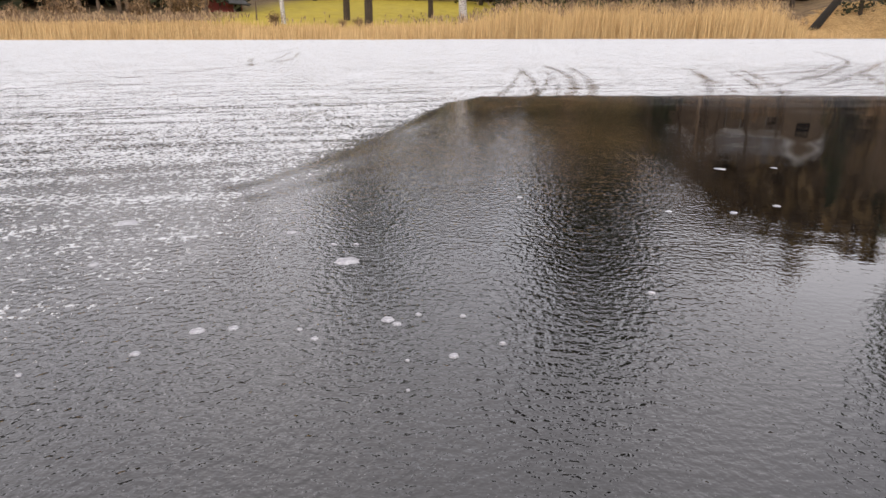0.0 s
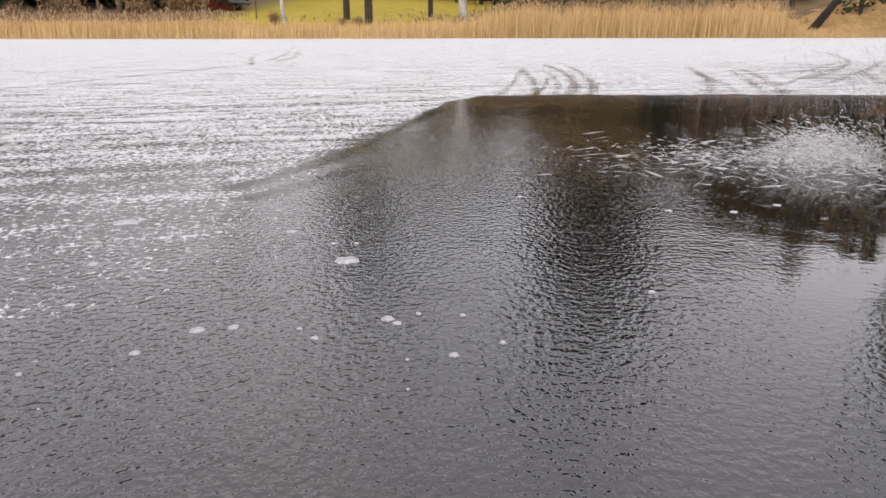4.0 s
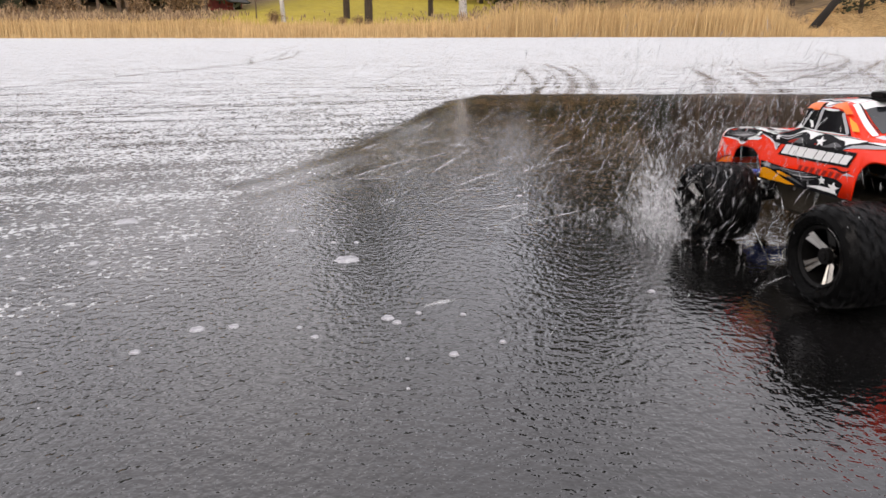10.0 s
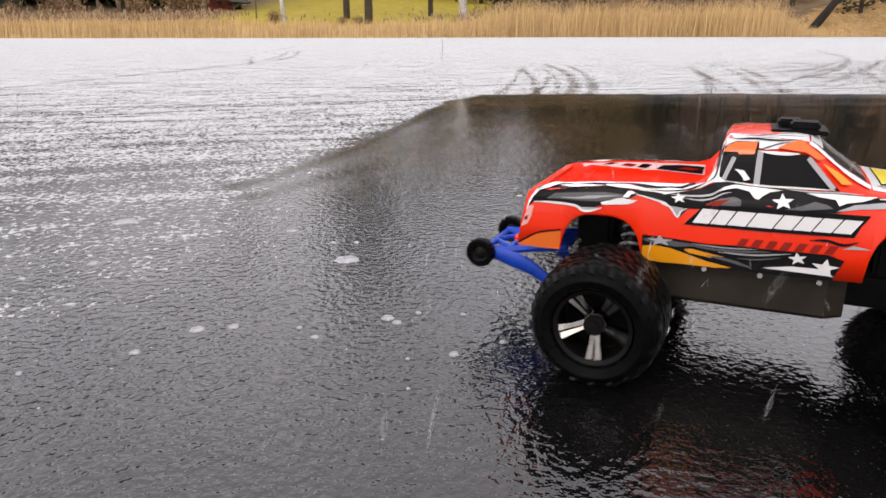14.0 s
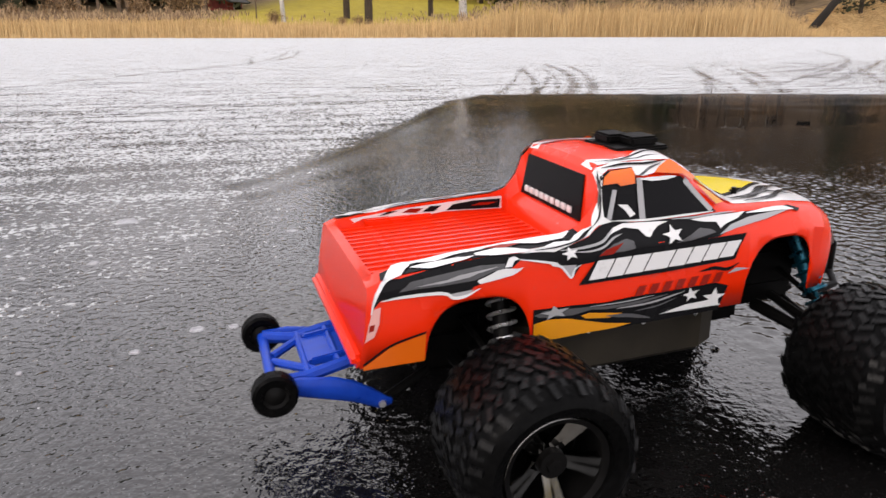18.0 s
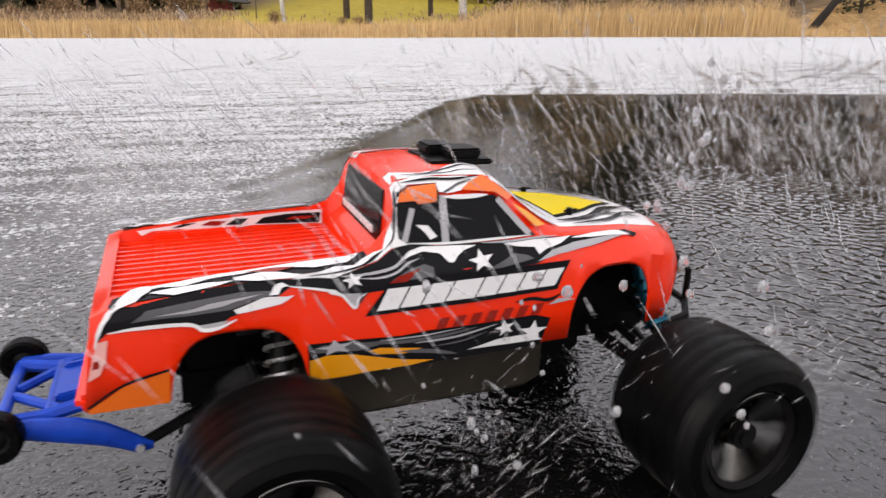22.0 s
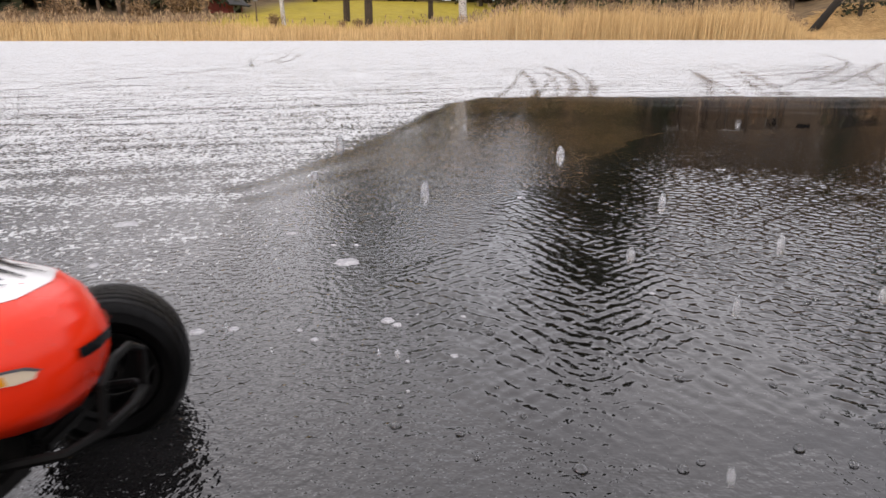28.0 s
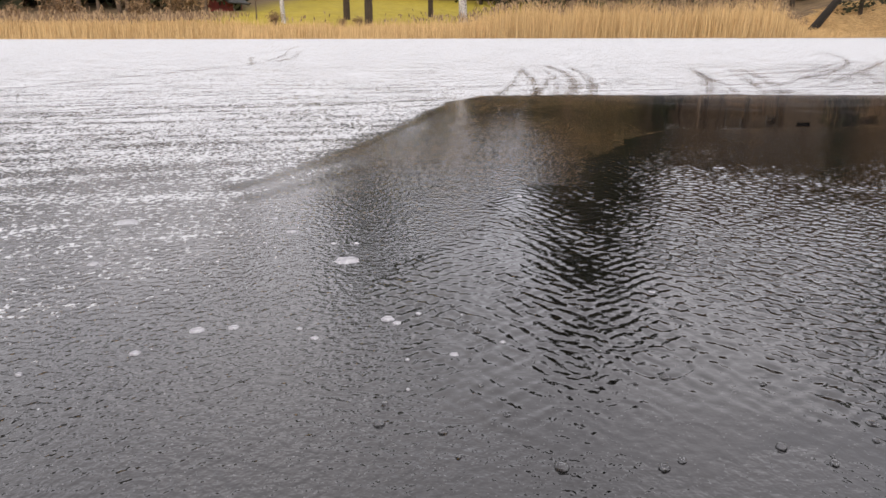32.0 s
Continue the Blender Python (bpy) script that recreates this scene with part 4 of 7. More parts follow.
    decal("pillar_patch", [(0.1200, 0.1895), (0.1270, 0.1930), (0.1370, 0.1962), (0.1560, 0.1830), (0.1500, 0.1818), (0.1416, 0.1872)], ORANGE_P, shell, sides=both, level=8, label="orange roof-side patch")
    decal("pillar_patch", [(0.1540, 0.1800), (0.1660, 0.1735), (0.1770, 0.1652), (0.1690, 0.1650), (0.1600, 0.1737)], AMBER_P, shell, sides=both, level=6.2)
    decal("roof_side", [(0.0830, 0.1915), (0.0812, 0.1950), (0.0930, 0.1975), (0.1200, 0.1972), (0.1390, 0.1960), (0.1300, 0.1935), (0.1210, 0.1900), (0.1120, 0.1890), (0.1066, 0.1900), (0.1062, 0.1944), (0.0886, 0.1938)], WHITE_P, shell, sides=both, level=3.5, label="white roof side with black lines")
    decal("roof_line", ribbon([(0.0840, 0.1945), (0.1020, 0.1960), (0.1180, 0.1955), (0.1340, 0.1962)], 0.0012), BLACK_P, shell, sides=both, level=5.3)
    decal("roof_line", ribbon([(0.1075, 0.1890), (0.1130, 0.1905), (0.1200, 0.1930), (0.1300, 0.1950)], 0.0012), GREY_P, shell, sides=both, level=4.4)
    # tops, x and y
    decal("roof_edge", [(0.0800, 0.0330), (0.0830, 0.0350), (0.1000, 0.0415), (0.1130, 0.0400), (0.1240, 0.0300), (0.1330, 0.0240), (0.1430, 0.0250), (0.1430, 0.0488), (0.1200, 0.0488), (0.0830, 0.0482), (0.0800, 0.0470)], WHITE_P, shell, "top", both, 2)
    decal("roof_line", ribbon([(0.0850, 0.0420), (0.1050, 0.0440), (0.1200, 0.0370), (0.1330, 0.0300), (0.1430, 0.0320)], 0.0018), BLACK_P, shell, "top", both, 3)
    decal("roof_line", ribbon([(0.0900, 0.0462), (0.1150, 0.0455), (0.1280, 0.0400), (0.1400, 0.0400)], 0.0013), BLACK_P, shell, "top", both, 3)
    decal("windscreen", [(0.1470, -0.043), (0.1470, 0.043), (0.1880, 0.047), (0.1880, -0.047)], SCREEN_P, shell, "top", (-1,), 2, "dark windscreen")
    decal("pillar_edge", ribbon([(0.1430, 0.0490), (0.1650, 0.0530), (0.1900, 0.0560)], 0.0070, False), WHITE_P, shell, "top", both, 3)
    decal("pillar_edge", ribbon([(0.1450, 0.0455), (0.1650, 0.0485), (0.1880, 0.0505)], 0.0016, False), BLACK_P, shell, "top", both, 4)
    decal("sun_strip", [(0.1440, -0.044), (0.1440, 0.044), (0.1535, 0.045), (0.1535, -0.045)], WHITE_P, shell, "top", (-1,), 3, "white sun strip")
    decal("hood_field", [(0.1920, -0.058), (0.1920, 0.058), (0.2450, 0.053), (0.2800, 0.048), (0.2850, 0.020), (0.2850, -0.020), (0.2800, -0.048), (0.2450, -0.053)], WHITE_P, shell, "top", (-1,), 1, "white hood with black streaks")
    decal("hood_patch_edge", [(0.1990, -0.042), (0.1990, 0.042), (0.2300, 0.028), (0.2700, 0.0), (0.2300, -0.028)], BLACK_P, shell, "top", (-1,), 2)
    decal("hood_patch", [(0.2000, -0.037), (0.2000, 0.037), (0.2300, 0.024), (0.2630, 0.0), (0.2300, -0.024)], YELLOW_P, shell, "top", (-1,), 3, "yellow hood patch")
    for line, w in (([(0.195, 0.050), (0.225, 0.042), (0.250, 0.022), (0.276, 0.010)], 0.0055), ([(0.205, 0.055), (0.240, 0.046), (0.262, 0.030), (0.280, 0.026)], 0.0036), ([(0.230, 0.035), (0.252, 0.034), (0.272, 0.036)], 0.0030)):
        decal("hood_streak", ribbon(line, w), BLACK_P, shell, "top", both, 4)
    decal("hood_streak", ribbon([(0.210, 0.047), (0.238, 0.036), (0.258, 0.022)], 0.0028), GREY_P, shell, "top", both, 4)
    decal("bed_flash", [(-0.0838, 0.0745), (-0.0815, 0.0660), (-0.0700, 0.0635), (-0.0200, 0.0622), (0.0600, 0.0612), (0.0620, 0.0725), (0.0300, 0.0742), (-0.0500, 0.0745)], BLACK_P, shell, "top", both, 2)
    decal("bed_flash", ribbon([(-0.0760, 0.0735), (-0.0660, 0.0650), (-0.0450, 0.0632), (-0.0150, 0.0640), (0.0200, 0.0625), (0.0560, 0.0620)], 0.0034), WHITE_P, shell, "top", both, 3)
    decal("bed_flash", [(-0.0560, 0.0640), (-0.0400, 0.0690), (-0.0250, 0.0660), (-0.0380, 0.0632)], WHITE_P, shell, "top", both, 4)
    decal("bed_flash", [(0.0100, 0.0640), (0.0300, 0.0700), (0.0480, 0.0690), (0.0560, 0.0630)], WHITE_P, shell, "top", both, 4)
    decal("bed_flash", [(-0.0080, 0.0650), (0.0080, 0.0690), (0.0200, 0.0660), (0.0060, 0.0640)], DARK_RED, shell, "top", both, 4)

    # flames on the inner walls of the bed
    for side in both:
        for name, polygon, mat, lift in (("bed_flame", [(-0.0660, 0.1470), (-0.0630, 0.1435), (-0.0560, 0.1462), (-0.0350, 0.1462), (-0.0420, 0.1440), (-0.0150, 0.1452), (-0.0230, 0.1425), (0.0020, 0.1448), (0.0100, 0.1458), (0.0600, 0.1440), (0.0600, 0.1545), (0.0300, 0.1540), (-0.0200, 0.1514)], WHITE_P, 0.0006),
                                         ("bed_flame", [(-0.0440, 0.1472), (-0.0370, 0.1478), (-0.0270, 0.1500), (-0.0360, 0.1500)], BLACK_P, 0.0010),
                                         ("bed_flame", [(-0.0250, 0.1480), (-0.0130, 0.1470), (-0.0070, 0.1500), (-0.0180, 0.1508)], DARK_RED, 0.0010),
                                         ("bed_flame", [(-0.0080, 0.1472), (0.0020, 0.1466), (0.0080, 0.1510), (-0.0010, 0.1514)], BLACK_P, 0.0010),
                                         ("bed_flame", [(0.0120, 0.1466), (0.0300, 0.1460), (0.0580, 0.1448), (0.0590, 0.1525), (0.0350, 0.1526), (0.0180, 0.1510)], BLACK_P, 0.0010),
                                         ("bed_flame", [(0.0330, 0.1485), (0.0480, 0.1480), (0.0560, 0.1500), (0.0400, 0.1506)], DARK_RED, 0.0014)):
            b2 = flat_shape(polygon)
            for v in b2.verts:
                s = blend(v.co.x, SHELL)
                v.co = (v.co.x, side * (min(s[4], s[6]) - lift), v.co.y - 0.0006)
            bmesh.ops.recalc_face_normals(b2, faces=b2.faces[:])
            part(name, b2, mat, shell)

    # rear window and its white lettering bar, tail panel, lamps
    b2 = bmesh.new()
    quad = [b2.verts.new(p) for p in ((0.0738, -0.047, 0.1585), (0.0738, 0.047, 0.1585), (0.0782, 0.043, 0.1900), (0.0782, -0.043, 0.1900))]
    b2.faces.new(quad)
    box_m = bmesh.ops.extrude_face_region(b2, geom=b2.faces[:])
    bmesh.ops.translate(b2, vec=(-0.0012, 0, 0.0002), verts=[g for g in box_m["geom"] if isinstance(g, bmesh.types.BMVert)])
    bmesh.ops.recalc_face_normals(b2, faces=b2.faces[:])
    part("rear_window", b2, GLASS_P, shell, "dark rear window", False)
    for i in range(9):
        b2 = bmesh.new()
        y = -0.036 + i * 0.0085
        box(b2, 0.0716, 0.0732, y, y + 0.0064, 0.1615, 0.1665, 0.0006)
        part("white_bar", b2, WHITE_P, shell, "plain white block on the rear window")
    # lamps on the rounded front, and a black field for its shaded crease
    def front_field(name, polygon, material, sides, level, label=""):
        """A field on the blunt front; y runs outward, the second number from the hood (0) down to the lip (1)."""
        for side in sides:
            b3 = flat_shape(polygon, 0.006)
            for w in b3.verts:
                y, v = w.co.x, w.co.y * 20
                top = section(0.305)[2:]
                up = bent(0.305, y, float(np.interp(y, [p[0] for p in top[::-1]], [p[1] for p in top[::-1]])))
                p = up.lerp(bent(0.305, y * 1.04, 0.0930), v)
                swell = 1 - min(1.0, abs(y) / 0.070) ** 4
                p.x += swell * 0.0085 * math.sin(math.pi * (0.15 + 0.72 * v)) + 0.0007 * level
                w.co = (p.x, p.y * -side, p.z)
            bmesh.ops.recalc_face_normals(b3, faces=b3.faces[:])
            part(name, b3, material, shell, label)

    front_field("headlamp", [(0.043, 0.0130), (0.049, 0.0092), (0.057, 0.0070), (0.0625, 0.0074), (0.0600, 0.0145), (0.052, 0.0168), (0.045, 0.0168)], LENS_P, both, 2, "cream headlamp lens")
    front_field("lamp_rim", [(0.042, 0.0128), (0.048, 0.0083), (0.057, 0.0056), (0.0630, 0.0060), (0.0625, 0.0078), (0.057, 0.0074), (0.049, 0.0098), (0.044, 0.0132)], GREY_P, both, 3)
    front_field("lamp_corner", [(0.0565, 0.0086), (0.0618, 0.0084), (0.0595, 0.0142), (0.0550, 0.0152)], AMBER_P, both, 3, "amber corner of the headlamp")
    front_field("crease_shade", [(0.000, 0.0105), (0.020, 0.0105), (0.018, 0.0165), (0.000, 0.0170)], BLACK_P, both, 2, "black field painted for the shaded nose crease")
    # camera foot on the roof
    b2 = bmesh.new()
    box(b2, 0.1135, 0.1590, -0.024, 0.024, 0.1985, 0.2022, 0.0014)
    foot = part("roof_foot", b2, PLASTIC, truck, "black camera foot on the roof")
    b2 = bmesh.new()
    box(b2, 0.1195, 0.1385, -0.003, 0.019, 0.2022, 0.2090, 0.0016)
    part("roof_clip", b2, PLASTIC, foot)
    b2 = bmesh.new()
    box(b2, 0.1290, 0.1520, -0.020, 0.003, 0.2022, 0.2088, 0.0016)
    part("roof_clip", b2, PLASTIC, foot)
    for x, y in ((0.214, -0.034), (0.214, 0.034)):
        b2 = bmesh.new()
        tube(b2, [(x, y, 0.150), (x, y, 0.1675)], 0.0022, 10)
        tube(b2, [(x - 0.004, y, 0.1655), (x + 0.006, y, 0.1662)], 0.0008, 6)
        part("body_post", b2, PLASTIC, truck)

    # chassis
    b2 = bmesh.new()
    rows2 = []
    for x, w, z0, z1 in ((0.020, 0.052, 0.0520, 0.0905), (0.034, 0.062, 0.0505, 0.0910), (0.060, 0.063, 0.0500, 0.0915), (0.172, 0.063, 0.0500, 0.0915), (0.186, 0.058, 0.0520, 0.0905)):
        rows2.append([b2.verts.new(p) for p in ((x, -w + 0.004, z0), (x, -w, z0 + 0.004), (x, -w, z1), (x, w, z1), (x, w, z0 + 0.004), (x, w - 0.004, z0))])
    for a, b in zip(rows2, rows2[1:]):
        for k in range(6):
            b2.faces.new((a[k], a[(k + 1) % 6], b[(k + 1) % 6], b[k]))
    b2.faces.new(rows2[0][::-1])
    b2.faces.new(rows2[-1])
    bmesh.ops.recalc_face_normals(b2, faces=b2.faces[:])
    chassis = part("chassis", b2, CHASSIS, truck, "muddy grey-brown chassis tub", False)
    for x in (0.075, 0.120, 0.165):
        for side in both:
            b2 = bmesh.new()
            tube(b2, [(x, side * 0.0625, 0.083), (x, side * 0.0645, 0.083)], 0.0022, 8)
            part("screw", b2, STEEL, chassis)
    b2 = bmesh.new()
    box(b2, -0.030, 0.030, -0.026, 0.026, 0.060, 0.096, 0.006)
    box(b2, 0.006, 0.036, -0.034, 0.034, 0.070, 0.100, 0.005)
    box(b2, -0.046, 0.022, -0.030, 0.030, 0.054, 0.084, 0.004)
    part("gearbox", b2, PLASTIC, chassis)
    b2 = bmesh.new()
    box(b2, 0.184, 0.232, -0.036, 0.036, 0.056, 0.088, 0.004)
    box(b2, 0.228, 0.292, -0.028, 0.028, 0.062, 0.084, 0.004)
    part("front_skid", b2, PLASTIC, chassis)
    # black boxes added to fill the arches, so no pale ice shows through
    b2 = bmesh.new()
    box(b2, 0.222, 0.292, -0.030, 0.030, 0.078, 0.112, 0.004)
    box(b2, 0.205, 0.240, -0.040, 0.040, 0.085, 0.126, 0.003)
    part("front_bulkhead", b2, PLASTIC, chassis)
    b2 = bmesh.new()
    box(b2, -0.046, -0.012, -0.034, 0.034, 0.084, 0.118, 0.004)
    part("rear_bulkhead", b2, PLASTIC, chassis)
    for x, top in ((-0.018, 0.125), (0.274, 0.128)):
        b2 = bmesh.new()
        box(b2, x - 0.003, x + 0.003, -0.046, 0.046, top - 0.010, top, 0.0015)
        box(b2, x - 0.003, x + 0.003, -0.022, 0.022, 0.070, top - 0.004, 0.0015)
        part("shock_tower", b2, PLASTIC, chassis)
    for x in (0.0, BASE):
        for side in both:
            b2 = bmesh.new()
            tube(b2, [(x - 0.014, side * 0.026, 0.062), (x - 0.004, side * 0.092, 0.054)], [0.0055, 0.0045], 8)
            tube(b2, [(x + 0.014, side * 0.026, 0.062), (x + 0.004, side * 0.092, 0.054)], [0.0055, 0.0045], 8)
            box(b2, x - 0.010, x + 0.010, side * 0.082 - 0.009, side * 0.082 + 0.009, 0.048, 0.072, 0.003)
            part("suspension_arm", b2, PLASTIC, chassis)
            b2 = bmesh.new()
            tube(b2, [(x, side * 0.02, 0.070), (x, side * 0.100, 0.0585)], 0.0035, 10)
            part("drive_shaft", b2, PLASTIC, chassis)
            b2 = bmesh.new()
            tube(b2, [(x - 0.008 + (0.012 if x > 0 else 0), side * 0.030, 0.092), (x, side * 0.096, 0.074)], 0.0022, 8)
            part("camber_link", b2, PLASTIC, chassis)
    for side in both:
        a, b = (0.270, side * 0.046, 0.126), (0.276, side * 0.082, 0.062)
        b2 = bmesh.new()
        tube(b2, [a, Vector(a).lerp(Vector(b), 0.6)], 0.0072, 14)
        tube(b2, [Vector(a).lerp(Vector(b), 0.6), b], 0.0022, 8)
        shock = part("shock_absorber", b2, TEAL, chassis, "teal anodised shock absorber")
        part("coil_spring", spring(bmesh.new(), Vector(a).lerp(Vector(b), 0.18), Vector(a).lerp(Vector(b), 0.92), 0.0092, 7, 0.0013), TEAL, shock)
        a, b = (0.0125, side * 0.048, 0.122), (0.006, side * 0.080, 0.060)
        b2 = bmesh.new()
        tube(b2, [a, Vector(a).lerp(Vector(b), 0.6)], 0.0065, 14)
        tube(b2, [Vector(a).lerp(Vector(b), 0.6), b], 0.0022, 8)
        shock = part("shock_absorber", b2, PLASTIC, chassis, "black shock absorber")
        part("coil_spring", spring(bmesh.new(), Vector(a).lerp(Vector(b), 0.05), Vector(a).lerp(Vector(b), 0.92), 0.0094, 7, 0.0014), STEEL, shock, "pale steel coil spring")
    # front bumper
    b2 = bmesh.new()
    tube(b2, [(0.285, -0.050, 0.074), (0.318, -0.047, 0.079), (0.330, -0.030, 0.083), (0.334, 0, 0.084), (0.330, 0.030, 0.083), (0.318, 0.047, 0.079), (0.285, 0.050, 0.074)], 0.0030, 8)
    tube(b2, [(0.330, -0.030, 0.083), (0.331, -0.029, 0.108), (0.330, -0.012, 0.116), (0.330, 0.012, 0.116), (0.331, 0.029, 0.108), (0.330, 0.030, 0.083)], 0.0026, 8)
    box(b2, 0.276, 0.298, -0.026, 0.026, 0.066, 0.076, 0.003)
    part("bumper", b2, PLASTIC, truck, "black front bumper")

    # wheelie bar
    b2 = bmesh.new()
    tilt = Matrix.Translation((-0.088, 0, 0.0730)) @ Matrix.Rotation(radians(-7), 4, "Y")
    box(b2, -0.030, 0.034, -0.0200, 0.0200, -0.0020, 0.0020, 0.0012, tilt)
    box(b2, -0.026, 0.030, -0.0215, -0.0175, -0.0020, 0.0042, 0.0010, tilt)
    box(b2, -0.026, 0.030, 0.0175, 0.0215, -0.0020, 0.0042, 0.0010, tilt)
    bar = part("wheelie_bar", b2, BLUE, truck, "bright blue plastic wheelie bar")
    for x, z in ((-0.117, 0.0690), (-0.096, 0.0725), (-0.070, 0.0755)):
        b2 = bmesh.new()
        tube(b2, [(x, -0.032, z), (x, 0.032, z)], 0.0030, 8)
        part("crossbar", b2, BLUE, bar)
    b2 = bmesh.new()
    tube(b2, [(-0.1415, -0.041, 0.0672), (-0.1415, 0.041, 0.0672)], 0.0036, 10)
    part("axle", b2, BLUE, bar)
    for side in both:
        b2 = bmesh.new()
        tube(b2, [(-0.0640, side * 0.042, 0.0435), (-0.0708, side * 0.042, 0.0440), (-0.0800, side * 0.042, 0.0500), (-0.0920, side * 0.042, 0.0565), (-0.1045, side * 0.042, 0.0608), (-0.1250, side * 0.042, 0.0655), (-0.1415, side * 0.042, 0.0668)], [0.0030, 0.0052, 0.0062, 0.0076, 0.0082, 0.0068, 0.0050], 10)
        bmesh.ops.scale(b2, vec=(1, 0.55, 1), verts=b2.verts[:], space=Matrix.Translation((0, -side * 0.042, 0)))
        part("lower_arm", b2, BLUE, bar)
        b2 = bmesh.new()
        tube(b2, [(-0.072, side * 0.042, 0.0440), (-0.050, side * 0.034, 0.0500), (-0.034, side * 0.030, 0.0560)], 0.0036, 8)
        part("mount_arm", b2, PLASTIC, bar, "black mount of the wheelie bar")
        b2 = bmesh.new()
        tube(b2, [(-0.056, side * 0.031, 0.0775), (-0.0907, side * 0.031, 0.0730), (-0.120, side * 0.032, 0.0670), (-0.1415, side * 0.037, 0.0690)], [0.0040, 0.0044, 0.0044, 0.0042], 8)
        part("upper_arm", b2, BLUE, bar)
        b2 = bmesh.new()
        tube(b2, [(-0.112, side * 0.029, 0.0690), (-0.138, side * 0.004, 0.0675)], 0.0032, 8)
        part("diagonal", b2, BLUE, bar)
        b2 = bmesh.new()
        tube(b2, [(-0.0712, side * 0.0465, 0.0440), (-0.0712, side * 0.036, 0.0440)], 0.0026, 8)
        part("pivot_pin", b2, STEEL, bar)
    for side in both:
        b2 = bmesh.new()
        lathe(b2, [(0.0085, 0.0045), (0.0090, 0.0058), (0.0128, 0.0062), (0.0145, 0.0045), (0.0148, 0.0), (0.0145, -0.0045), (0.0128, -0.0062), (0.0090, -0.0058), (0.0085, -0.0045)], 28, True)
        small = part("small_wheel", b2, RUBBER, bar, "small black wheelie-bar wheel")
        small.location = (-0.1415, side * 0.0485, 0.0672)
        b2 = bmesh.new()
        lathe(b2, [(0.0090, 0.0042), (0.0065, 0.0030), (0.0030, 0.0052), (0.0005, 0.0055)], 20)
        lathe(b2, [(0.0005, -0.0055), (0.0030, -0.0052), (0.0065, -0.0030), (0.0090, -0.0042)], 20)
        bmesh.ops.recalc_face_normals(b2, faces=b2.faces[:])
        hub = part("small_hub", b2, PLASTIC, small)

    wheels = []
    for x in (0.0, BASE):
        for side in both:
            w = wheel_parts(truck, side)
            w.location = (x, side * (FRONT_Y if x > 0 else REAR_Y), WHEEL_Z)
            wheels.append((w, x, side))
    return truck, wheels


TRUCK, WHEELS = model_truck()


# ------------------------------------------------------------ shore: reeds, trees, houses
def ray_place(px, far):
    """A place at a bearing, given by its share of the picture's width, so many metres off."""
    a = math.atan((px - 784) / 1225 * 0.955)
    return far * math.sin(a), far * math.cos(a)


